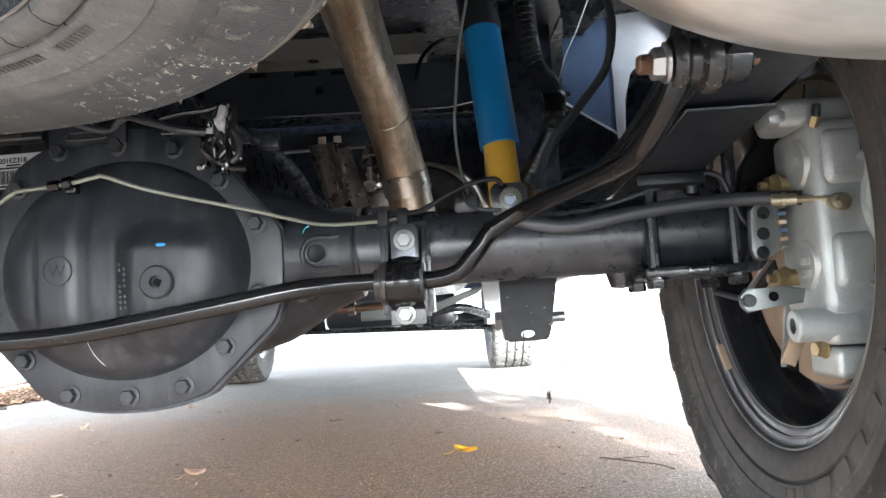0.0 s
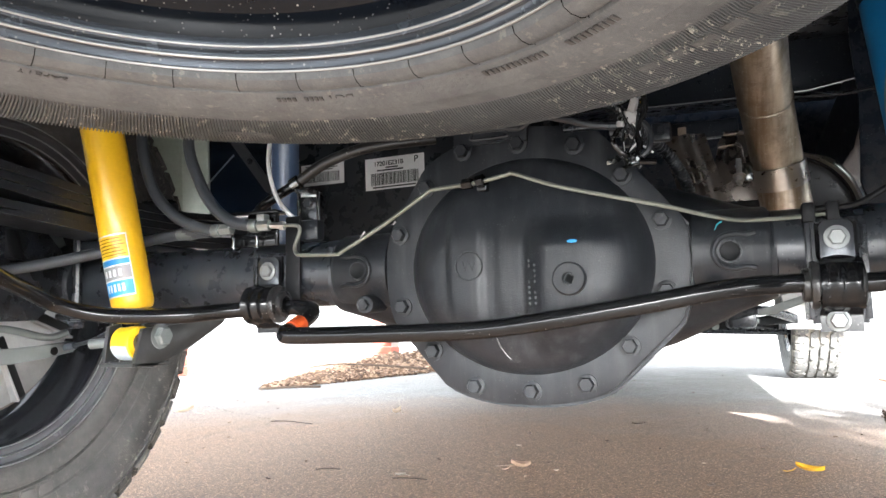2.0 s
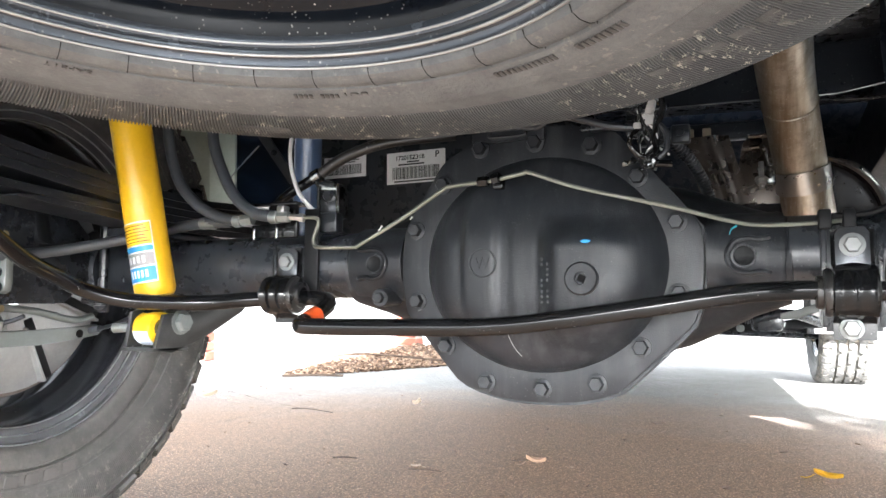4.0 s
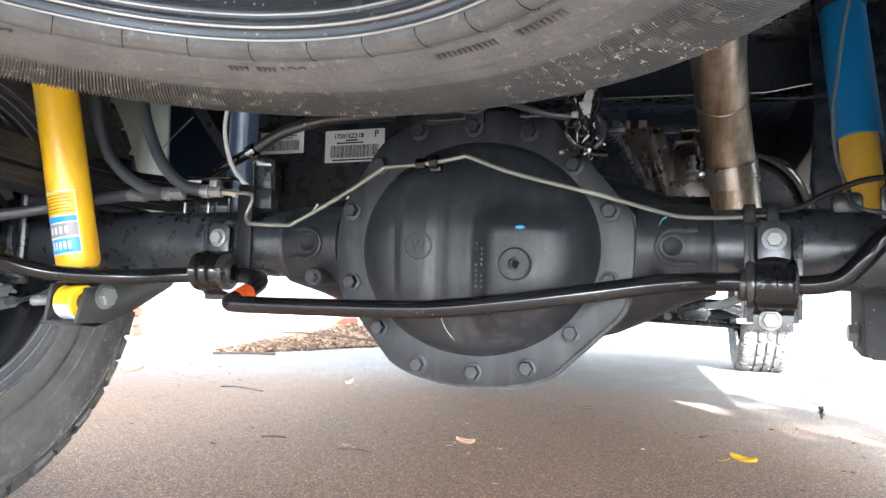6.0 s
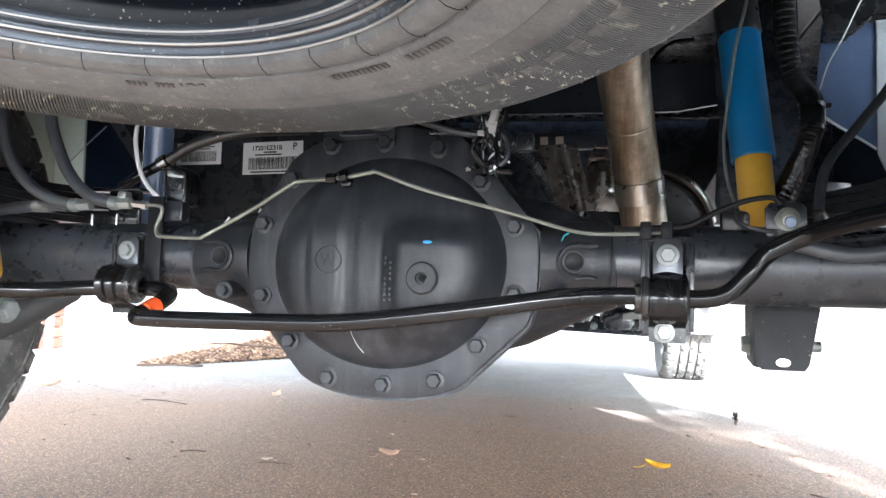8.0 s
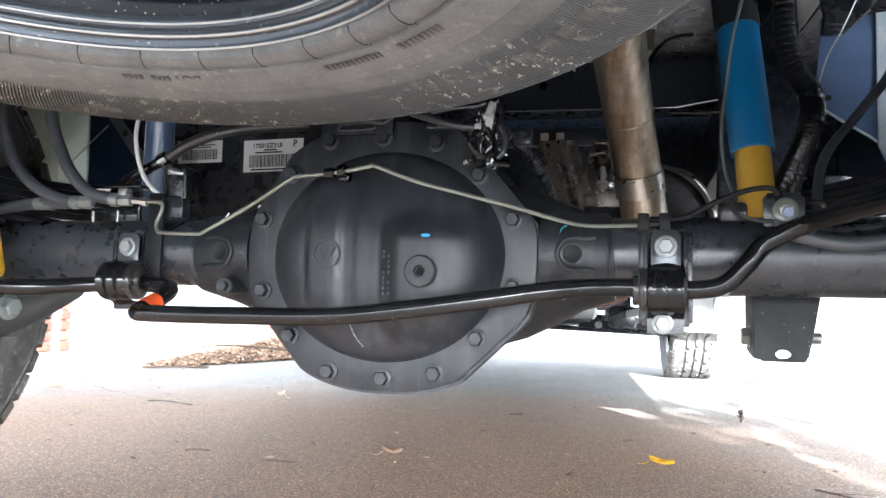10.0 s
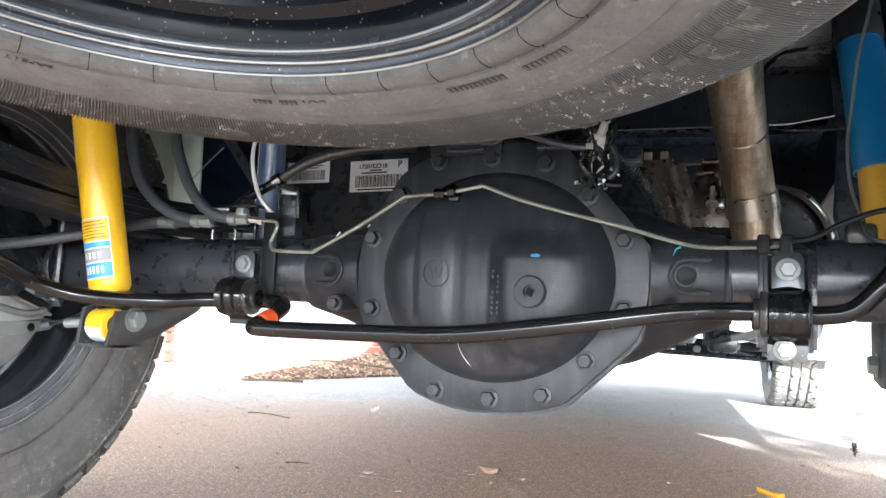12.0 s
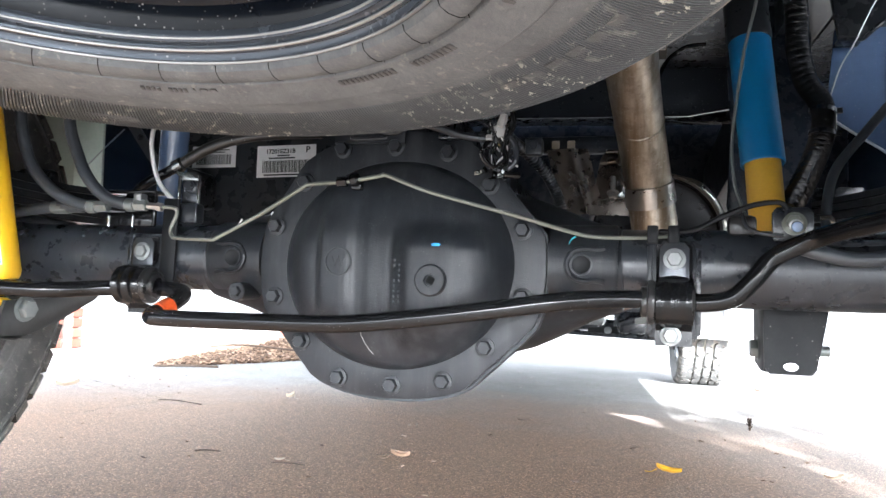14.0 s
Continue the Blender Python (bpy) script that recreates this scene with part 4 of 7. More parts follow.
    part("scratch", tube(B(), [on_cover(-0.031, 0.326, 0.0003), on_cover(-0.029, 0.315, 0.0003), on_cover(-0.024, 0.303, 0.0003), on_cover(-0.017, 0.293, 0.0003)], 0.00022, 5, 4), white_paper, cover, "thin pale scratch")
    for pts, mat in (([(-0.214, 1.3405, 0.441), (-0.210, 1.3405, 0.446), (-0.206, 1.3405, 0.451)], white_paper), ([(-0.168, 1.3428, 0.457), (-0.165, 1.3428, 0.461)], white_paper),
                     ([(0.052, 1.300, 0.352), (0.062, 1.3005, 0.347), (0.072, 1.302, 0.346)], white_paper), ([(0.2035, 1.337, 0.425), (0.206, 1.337, 0.431), (0.211, 1.337, 0.434)], mark_teal)):
        part("paint_fleck", tube(B(), pts, 0.0008, 6, 3, radii=lambda t: 0.0004 + 0.0009 * t), mat, ob, "thin dried paint fleck")
    # lifting tab on the top of the flange
    bm = prism(B(), [(-0.084, 0.545), (-0.060, 0.544), (-0.018, 0.545), (0.006, 0.543), (0.006, 0.566), (-0.084, 0.568)], 0.006, Matrix.Translation((0, 1.336, 0)) @ XZ, 0.0012)
    tab = part("line_tab", bm, cast_black, ob, "flat black tab with a long slot")
    bm = B()
    tube(bm, [(-0.062, 1.3355, 0.552), (-0.060, 1.3355, 0.557), (-0.056, 1.3355, 0.5585), (-0.022, 1.3355, 0.5585), (-0.018, 1.3355, 0.5565), (-0.017, 1.3355, 0.553), (-0.020, 1.3355, 0.550), (-0.056, 1.3355, 0.5495), (-0.062, 1.3355, 0.552)], 0.0022, 8, 3)
    part("slot_rim", bm, cast_black, tab)
    # forked bracket below the tube for the far shock
    bm = B()
    for x in (0.4245, 0.4745):
        prism(bm, [(1.47, 0.385), (1.57, 0.385), (1.565, 0.33), (1.555, 0.297), (1.50, 0.290), (1.472, 0.290)], 0.006, Matrix.Translation((x, 0, 0)) @ Matrix(((0, 0, 1, 0), (1, 0, 0, 0), (0, 1, 0, 0), (0, 0, 0, 1))), 0.001)
    holed_plate(bm, [(0.421, 0.40), (0.501, 0.40), (0.4815, 0.295), (0.476, 0.288), (0.430, 0.288), (0.424, 0.295)], [(0.4535 + 0.0085 * math.cos(k * math.pi / 10), 0.2970 + 0.0048 * math.sin(k * math.pi / 10)) for k in range(20)], 0.005, Matrix.Translation((0, 1.466, 0)) @ XZ)
    box(bm, (0.424, AY + 0.02, AZ - 0.035), (0.496, 1.475, AZ - 0.005), 0.004)
    br = part("shock_bracket", bm, bracket_black, ob, "folded black steel bracket hanging under the tube")
    bm = B()
    rod(bm, (0.424, 1.53, 0.316), (0.508, 1.53, 0.316), 0.007)
    hexbolt(bm, (0.428, 1.53, 0.316), (-1, 0, 0), 0.0125, 0.013, 0.016, 0.003)
    part("bracket_bolt", bm, lever_zinc, br, "dull zinc through bolt")
    part("bracket_nut", hexbolt(B(), (0.481, 1.53, 0.316), (1, 0, 0), 0.0125, 0.011, 0.015), gold_zinc, br, "yellow zinc nut")
    # bracket for the near shock, on the other tube
    YZ = Matrix(((0, 0, 1, 0), (1, 0, 0, 0), (0, 1, 0, 0), (0, 0, 0, 1)))
    bm = B()
    prism(bm, [(1.248, 0.291), (1.262, 0.337), (1.335, 0.343), (1.41, 0.350), (1.44, 0.36), (1.42, 0.343), (1.345, 0.308), (1.28, 0.287)], 0.006, Matrix.Translation((-0.486, 0, 0)) @ YZ, 0.001)
    prism(bm, [(1.255, 0.294), (1.262, 0.340), (1.36, 0.362), (1.40, 0.355), (1.306, 0.300)], 0.006, Matrix.Translation((-0.541, 0, 0)) @ YZ, 0.001)
    prism(bm, [(-0.541, 1.252), (-0.480, 1.245), (-0.480, 1.31), (-0.541, 1.31)], 0.005, Matrix.Translation((0, 0, 0.289)), 0.001)
    br = part("shock_bracket", bm, bracket_grey, ob, "folded dark grey plate bracket under the tube")
    bm = B()
    rod(bm, (-0.575, 1.270, 0.318), (-0.474, 1.290, 0.326), 0.0065)
    hexbolt(bm, (-0.480, 1.292, 0.327), (1, -0.08, 0), 0.0125, 0.012, 0.0165)
    part("bracket_bolt", bm, lever_zinc, br, "dull zinc hexagon bolt")
    return ob


rear_axle()


# ---- sway bar ----
def sway_bar():
    ob = thing("sway_bar", "glossy black bent steel sway bar clamped to the axle", "sway bar", (0, 1.3, 0.36))
    bm = tube(B(), [(-0.500, 1.03, 0.42), (-0.525, 1.09, 0.397), (-0.546, 1.15, 0.382), (-0.547, 1.195, 0.366), (-0.508, 1.232, 0.354), (-0.425, 1.262, 0.352), (-0.385, 1.305, 0.357), (-0.34, 1.332, 0.360),
                    (-0.295, 1.335, 0.359), (-0.270, 1.322, 0.353), (-0.268, 1.285, 0.336), (-0.268, 1.258, 0.327), (-0.245, 1.249, 0.3245), (-0.13, 1.249, 0.325), (-0.03, 1.25, 0.327),
                    (0.048, 1.252, 0.3352), (0.13, 1.262, 0.3475), (0.21, 1.285, 0.361), (0.27, 1.318, 0.366), (0.316, 1.328, 0.366), (0.348, 1.326, 0.365), (0.374, 1.322, 0.371), (0.394, 1.318, 0.391),
                    (0.414, 1.316, 0.414), (0.452, 1.30, 0.432), (0.488, 1.22, 0.4385), (0.514, 1.12, 0.4375), (0.526, 1.075, 0.445), (0.538, 1.04, 0.468), (0.545, 1.028, 0.487)], 0.0098, 16, 7)
    part("bar", bm, gloss_black, ob)
    part("paint_tag", tube(B(), [(-0.2680, 1.291, 0.3386), (-0.2680, 1.280, 0.3344), (-0.2675, 1.270, 0.3308)], 0.0108, 16, 3), orange_tag, ob, "bright orange paint band")
    for x, zt in ((0.316, 0.411), (-0.346, 0.408)):
        w = 0.019
        bm = B()
        lo = 0.326 if x > 0 else 0.350
        prism(bm, [(x - w - 0.006, lo), (x + w + 0.006, lo), (x + w + 0.006, 0.432), (x - w - 0.006, 0.432)], 0.006, Matrix.Translation((0, 1.3465, 0)) @ XZ, 0.001)
        for q in (-1, 1):
            box(bm, (x + q * (w + 0.006) - 0.003, 1.345, lo + 0.004), (x + q * (w + 0.006) + 0.003, 1.40, 0.428), 0.001)
        part("axle_saddle", bm, satin_black, ob)
        # strap: beaded sheet bent over the bushing, flat ears above and below
        arc = [(radians(78 - 156 * k / 14)) for k in range(15)]
        prof = [(1.3425, 0.427, 0.0), (1.3425, 0.398, 0.0), (1.338, 0.391, 0.0)] + [(1.3300 - 0.0245 * math.cos(q), 0.3640 + 0.0245 * math.sin(q), math.cos(q) ** 0.5) for q in arc] + [(1.338, 0.338, 0.0), (1.3425, 0.334, 0.0), (1.3425, 0.318 if x > 0 else 0.328, 0.0)]
        bm = B()
        nx = 16
        grid = [[[bm.verts.new((x + w * (2 * c / nx - 1), y - bead * 0.0016 * math.cos(2 * math.pi * 2.5 * c / nx) + off, z)) for y, z, bead in prof] for c in range(nx + 1)] for off in (0.0, 0.003)]
        n = len(prof)
        for c in range(nx):
            for i in range(n - 1):
                for g in grid:
                    bm.faces.new((g[c][i], g[c + 1][i], g[c + 1][i + 1], g[c][i + 1]))
            for i in (0, n - 1):
                bm.faces.new((grid[0][c][i], grid[0][c + 1][i], grid[1][c + 1][i], grid[1][c][i]))
        for c in (0, nx):
            for i in range(n - 1):
                bm.faces.new((grid[0][c][i], grid[0][c][i + 1], grid[1][c][i + 1], grid[1][c][i]))
        part("bushing_strap", bm, gloss_black, ob, "black bent steel strap")
        bm = B()
        prism(bm, [(x - 0.0155, zt - 0.021), (x - 0.006, zt - 0.018), (x, zt - 0.0165), (x + 0.006, zt - 0.018), (x + 0.0155, zt - 0.021), (x + 0.0155, zt + 0.012), (x + 0.011, zt + 0.018), (x - 0.011, zt + 0.018), (x - 0.0155, zt + 0.012)], 0.003, Matrix.Translation((0, 1.338, 0)) @ XZ, 0.0008)
        part("strap_ear", bm, strap_sheen, ob, "shiny black rounded strap ear")
        part("strap_bolt", hexbolt(B(), (x, 1.338, zt), (0, -1, 0), 0.0085, 0.007, 0.0118), zinc_plate, ob, "bright zinc flange bolt")
        if x > 0:
            part("strap_bolt", hexbolt(B(), (x - 0.003, 1.341, 0.329), (0, -1, 0), 0.0085, 0.009, 0.011), zinc_plate, ob, "dull zinc hexagon bolt")
        bm = B()
        lathe(bm, [(0.010, -0.020), (0.021, -0.020), (0.0225, -0.0175), (0.0215, -0.015), (0.0215, 0.019), (0.0235, 0.0205), (0.0240, 0.024), (0.0225, 0.027), (0.0165, 0.028), (0.0165, 0.033), (0.0150, 0.0345), (0.010, 0.0345)],
              32, Matrix.Translation((x, 1.3285, 0.364)) @ aim((-1 if x > 0 else 1, 0, 0)))
        part("bushing", bm, bushing_rubber, ob, "dusty black rubber bushing")
    # end link on the far side
    LK = Matrix.Translation((0.536, 1.028, 0.489)) @ Matrix.Scale(0.84, 4) @ Matrix.Translation((-0.548, -1.028, -0.489))
    bm = B()
    rod(bm, (0.521, 1.028, 0.489), (0.62, 1.028, 0.489), 0.0075, seg=18)
    for i in range(9):
        lathe(bm, [(0.0072, 0), (0.0086, 0.0008), (0.0072, 0.0016)], 18, Matrix.Translation((0.5225 + i * 0.0014, 1.028, 0.489)) @ aim((1, 0, 0)))
    bm.transform(LK)
    part("link_stud", bm, copper_thread, ob, "rusty threaded stud")
    bm = hexbolt(B(), (0.546, 1.028, 0.489), (-1, 0, 0), 0.014, 0.014, 0.0175, 0.003)
    bm.transform(LK)
    part("link_nut", bm, zinc, ob, "bright zinc flange nut")
    bm = B()
    lathe(bm, [(0.009, 0.0), (0.021, 0.0), (0.023, 0.003), (0.023, 0.010), (0.019, 0.014), (0.019, 0.022), (0.026, 0.025), (0.028, 0.030), (0.028, 0.036), (0.020, 0.042), (0.020, 0.048), (0.0, 0.048)], 28, Matrix.Translation((0.548, 1.028, 0.489)) @ aim((1, 0, 0)))
    bm.transform(LK)
    part("link_bushing", bm, bushing_rubber, ob)
    bm = rod(B(), (0.590, 1.028, 0.489), (0.611, 1.028, 0.489), 0.0205, seg=24)
    rod(bm, (0.600, 1.028, 0.489), (0.600, 1.02, 0.72), 0.010)
    bm.transform(LK)
    part("drop_link", bm, satin_black, ob)
    bm = rod(B(), (-0.59, 1.04, 0.43), (-0.53, 1.04, 0.43), 0.020, seg=24)
    rod(bm, (-0.60, 1.04, 0.43), (-0.60, 1.03, 0.66), 0.010)
    part("drop_link", bm, satin_black, ob)
    return ob


sway_bar()


# ---- shock absorbers ----
def shock_near():
    top, low = Vector((-0.571, 1.262, 0.66)), Vector((-0.522, 1.29, 0.362))
    ob = thing("shock_absorber", "glossy yellow shock absorber with a printed label", "shock absorber", low, group="shock absorbers")
    d = (low - top).normalized()
    L = (low - top).length
    m = Matrix.Translation(top) @ aim(d)
    body = part("body", lathe(B(), [(0, -0.10), (0.0270, -0.10), (0.0270, L - 0.010), (0.0255, L - 0.004), (0.0225, L), (0, L)], 48, m), yellow_paint, ob)
    eye = Vector((-0.506, 1.272, 0.319))
    bm = B()
    rod(bm, low - d * 0.01, eye, 0.0135)
    part("neck", bm, satin_black, ob)
    bm = lathe(B(), [(0.012, -0.017), (0.0205, -0.017), (0.0215, -0.015), (0.0215, 0.015), (0.0205, 0.017), (0.012, 0.017)], 32, Matrix.Translation(eye) @ aim((1, -0.15, 0)), closed=True)
    e = part("eye", bm, yellow_paint, ob, "yellow ring eye")
    part("eye_rubber", lathe(B(), [(0.0, -0.022), (0.0125, -0.022), (0.0125, 0.022), (0.0, 0.022)], 24, Matrix.Translation(eye) @ aim((1, -0.15, 0))), bushing_rubber, e)
    bm = B()
    ax = Vector((1, -0.15, 0)).normalized()
    d0 = Vector((-0.09, -0.60, -0.80)).normalized()
    d1 = ax.cross(d0)
    cols = []
    for i in range(13):
        a = (i / 12 - 0.5) * 1.5
        cols.append([bm.verts.new(eye + (d0 * math.cos(a) + d1 * math.sin(a)) * rr + ax * w) for rr in (0.0214, 0.0224) for w in (-0.0148, 0.0148)])
    for c0, c1 in zip(cols, cols[1:]):
        for k0, k1 in ((0, 1), (2, 3), (0, 2), (1, 3)):
            bm.faces.new((c0[k0], c0[k1], c1[k1], c1[k0]))
    part("eye_sleeve", bm, flange_grey, e, "silver sleeve under the eye")
    # label: a curved sticker of three bands
    def sticker(name, z0, z1, mat, label, r=0.02735, a0=-0.80, a1=1.0):
        bm = B()
        n = 14
        ringa, ringb = [], []
        for i in range(n + 1):
            a = a0 + (a1 - a0) * i / n
            for lst, zz in ((ringa, z0), (ringb, z1)):
                q = d.cross(Vector((1, 0, 0))).normalized()
                side = q.cross(d).normalized()
                front = q if q.y < 0 else -q
                side = side if side.x > 0 else -side
                p = top + d * zz + (front * math.cos(a) + side * math.sin(a)) * r
                lst.append(bm.verts.new(p))
        for i in range(n):
            bm.faces.new((ringa[i], ringa[i + 1], ringb[i + 1], ringb[i]))
        part(name, bm, mat, body, label)
    sticker("label_edge", L - 0.1000, L - 0.0180, white_paper, "white printed sticker", 0.02730)
    sticker("label_field", L - 0.0980, L - 0.0690, yellow_paint, "yellow field with small print", 0.0274, -0.76, 0.95)
    sticker("label_band", L - 0.0670, L - 0.0600, mark_blue, "blue band", 0.0274, -0.76, 0.95)
    sticker("label_band", L - 0.0580, L - 0.0410, label_grey, "grey band", 0.0274, -0.76, 0.95)
    sticker("label_band", L - 0.0390, L - 0.0200, mark_blue, "blue band", 0.0274, -0.76, 0.95)
    for i in range(6):
        sticker("print_line", L - 0.0950 + i * 0.0043, L - 0.0941 + i * 0.0043, ink, "tiny dark printed line", 0.0275, -0.66, 0.75 + 0.1 * ((i * 7) % 3 - 1))
    for i in range(4):
        sticker("print_block", L - 0.0540, L - 0.0450, white_paper, "pale printed block", 0.0275, -0.45 + i * 0.27, -0.30 + i * 0.27)
    for i in range(5):
        sticker("print_block", L - 0.0350, L - 0.0250, white_paper, "pale printed block", 0.0275, -0.45 + i * 0.22, -0.32 + i * 0.22)
    return ob


def shock_far():
    top, mid, low = Vector((0.418, 1.655, 0.86)), Vector((0.4405, 1.600, 0.566)), Vector((0.4515, 1.545, 0.33))
    ob = thing("shock_absorber", "shock absorber with blue dust tube over a gold body", "shock absorber", low, group="shock absorbers")
    d = (mid - top).normalized()
    L = (mid - top).length
    part("dust_tube", lathe(B(), [(0, 0), (0.0285, 0), (0.0292, 0.003), (0.0292, L - 0.002), (0.0275, L), (0.0245, L - 0.004), (0.0, L - 0.01)], 44, Matrix.Translation(top) @ aim(d)), blue_paint, ob, "matt blue dust tube")
    part("body", lathe(B(), [(0, 0), (0.0238, 0), (0.0238, 0.22), (0.018, 0.235), (0, 0.24)], 40, Matrix.Translation(mid - d * 0.02) @ aim(low - mid)), gold_paint, ob, "gold painted body")
    part("eye", lathe(B(), [(0.008, -0.019), (0.0150, -0.019), (0.0150, 0.019), (0.008, 0.019)], 28, Matrix.Translation((0.4545, 1.53, 0.3195)) @ aim((1, 0, 0)), closed=True), gold_paint, ob)
    part("upper_mount", rod(B(), top - d * 0.10, top, 0.014), satin_black, ob)
    part("upper_sleeve", lathe(B(), [(0, -0.004), (0.0300, -0.004), (0.0312, 0.0), (0.0312, L * 0.345), (0.0300, L * 0.36), (0.0, L * 0.36)], 40, Matrix.Translation(top) @ aim(d)), plastic_black, ob, "black upper sleeve")
    return ob


shock_near()
shock_far()


# ---- leaf springs ----
def leaf_spring(s):
    ob = thing("leaf_spring", "black leaf spring pack with road grit on its leaves", "leaf spring", (s * 0.60, AY, 0.47), group="leaf springs")
    for k, (y0, y1, base, rise) in enumerate([(1.112, 1.66, 0.463, 0.066), (0.72, 1.95, 0.4745, 0.042), (0.60, 2.1, 0.4855, 0.105), (0.40, 2.2, 0.4965, 0.11), (0.15, 2.4, 0.5075, 0.115)]):
        bm = B()
        a, b = [], []
        n = 26
        for i in range(n + 1):
            y = y0 + (y1 - y0) * i / n
            z = base + rise * max(0.0, math.hypot(abs(y - AY), 0.06) - 0.10)
            th = 0.0095 * min(1.0, 0.22 + 0.26 * min(i, n - i))
            for lst, xx in ((a, s * 0.569), (b, s * 0.640)):
                lst.append((bm.verts.new((xx, y, z)), bm.verts.new((xx, y, z + th))))
        for i in range(n):
            bm.faces.new((a[i][0], b[i][0], b[i + 1][0], a[i + 1][0]))
            bm.faces.new((a[i][1], b[i][1], b[i + 1][1], a[i + 1][1]))
            bm.faces.new((a[i][0], a[i][1], a[i + 1][1], a[i + 1][0]))
            bm.faces.new((b[i][0], b[i][1], b[i + 1][1], b[i + 1][0]))
        for i in (0, n):
            bm.faces.new((a[i][0], b[i][0], b[i][1], a[i][1]))
        edge = [v[0].co.copy() for v in a]
        leaf = part("leaf", bm, spring_black, ob)
        # thin lighter tube draws the highlight along each leaf's lower edge
        part("edge_glint", tube(B(), edge, 0.0007, 6, 1), strap_sheen, leaf, "thin pale line for the highlight along the leaf's edge")
    for y in (AY - 0.05, AY + 0.05):
        bm = tube(B(), [(s * 0.588, y, 0.345), (s * 0.588, y, 0.46), (s * 0.588, y, 0.520), (s * 0.600, y, 0.532), (s * 0.66, y, 0.532), (s * 0.676, y, 0.520), (s * 0.676, y, 0.46), (s * 0.676, y, 0.345)], 0.007, 10, 4)
        part("u_bolt", bm, satin_black, ob)
    bm = box(B(), (min(s * 0.572, s * 0.692), AY - 0.075, 0.352), (max(s * 0.572, s * 0.692), AY + 0.075, 0.362), 0.003)
    pl = part("clamp_plate", bm, satin_black, ob)
    for x in (0.588, 0.676):
        for y in (AY - 0.05, AY + 0.05):
            part("u_bolt_nut", hexbolt(B(), (s * x, y, 0.352), (0, 0, -1), 0.011, 0.012, 0.014), satin_black, pl, "dirty black nut")
    bm = B()
    for y in (1.98,):
        box(bm, (min(s * 0.566, s * 0.658), y - 0.018, 0.485), (max(s * 0.566, s * 0.658), y + 0.018, 0.60), 0.003)
    part("leaf_clip", bm, satin_black, ob)
    return ob


leaf_spring(1)
leaf_spring(-1)


# ---- chassis frame and truck body ----
def chassis():
    ob = thing("chassis_frame", "black boxed steel truck frame with crossmembers", "frame", on_truck(0, 0, 0.6))
    prof = [(-1.15, 0.66), (-0.75, 0.66), (-0.35, 0.72), (0.10, 0.80), (0.26, 0.875), (0.62, 0.875), (0.95, 0.70), (2.6, 0.52), (3.2, 0.52), (3.9, 0.56), (4.7, 0.52), (4.7, 0.66), (3.9, 0.72), (3.2, 0.62), (2.6, 0.60), (0.95, 0.88), (0.62, 0.928), (0.20, 0.928), (-0.35, 0.88), (-1.15, 0.80)]
    for s in (-1, 1):
        bm = prism(B(), prof, 0.075, TRUCK @ Matrix.Translation((s * 0.600 - 0.0375, 0, 0)) @ Matrix(((0, 0, 1, 0), (1, 0, 0, 0), (0, 1, 0, 0), (0, 0, 0, 1))), 0.006)
        rail = part("frame_rail", bm, frame_black, ob)
        for y in (-0.6, -0.2):
            part("rail_bolt", rod(B(), on_truck(s * 0.562, y, 0.78), on_truck(s * 0.555, y, 0.78), 0.012), zinc_plate, rail)
    def cross(y, z0, z1, w, name="crossmember", mat=frame_black):
        bm = B()
        box(bm, (-0.562, y - w / 2, z0), (0.562, y + w / 2, z1), 0.012, m=TRUCK)
        part(name, bm, mat, ob)
    cross(-0.35, 0.765, 0.85, 0.10)
    cross(0.98, 0.875, 0.928, 0.10)
    cross(3.05, 0.50, 0.58, 0.18)
    cross(4.25, 0.40, 0.50, 0.16)
    bm = B()
    prism(bm, [(0.425, 0.56), (0.44, 0.505), (0.566, 0.50), (0.566, 0.93), (0.425, 0.93), (0.425, 0.80), (0.432, 0.70)], 0.008, Matrix.Translation((0, 1.93, 0)) @ XZ, 0.001)
    part("shock_tower", bm, bed_black, ob)
    bm = B()
    prism(bm, [(-0.566, 0.87), (-0.566, 0.72), (-0.40, 0.74), (0.0, 0.75), (0.36, 0.745), (0.46, 0.76), (0.46, 0.838), (0.0, 0.843)], 0.010, Matrix.Translation((0, 1.99, 0)) @ XZ, 0.001)
    beam = part("tower_beam", bm, frame_black, ob)
    for x0, x1, z in ((-0.039, -0.005, 0.833), (0.053, 0.099, 0.829), (0.128, 0.17, 0.827)):
        part("beam_slot", box(B(), (x0, 1.9885, z), (x1, 1.9895, z + 0.009)), ink, beam, "dark slot")
    for x, z in ((-0.14, 0.804), (0.103, 0.797)):
        part("beam_hole", lathe(B(), [(0, 0), (0.0085, 0), (0.0085, 0.001), (0, 0.001)], 20, Matrix.Translation((x, 1.9895, z)) @ aim((0, -1, 0))), ink, beam, "dark round hole")
    for x in (0.112, 0.142):
        part("beam_tab", box(B(), (x - 0.0075, 1.948, 0.675), (x + 0.0075, 1.951, 0.691), 0.002), leaf_pale, beam, "small beige plastic tab")
    part("tab_rail", box(B(), (0.02, 1.951, 0.668), (0.24, 1.975, 0.70), 0.003), frame_black, beam)
    # front suspension seen far along the underside
    for s in (-1, 1):
        bm = tube(B(), [on_truck(s * 0.30, 4.16, 0.34), on_truck(s * 0.5, 4.17, 0.32), on_truck(s * 0.74, 4.19, 0.29)], 0.04, 10, 4)
        part("control_arm", bm, satin_black, ob)
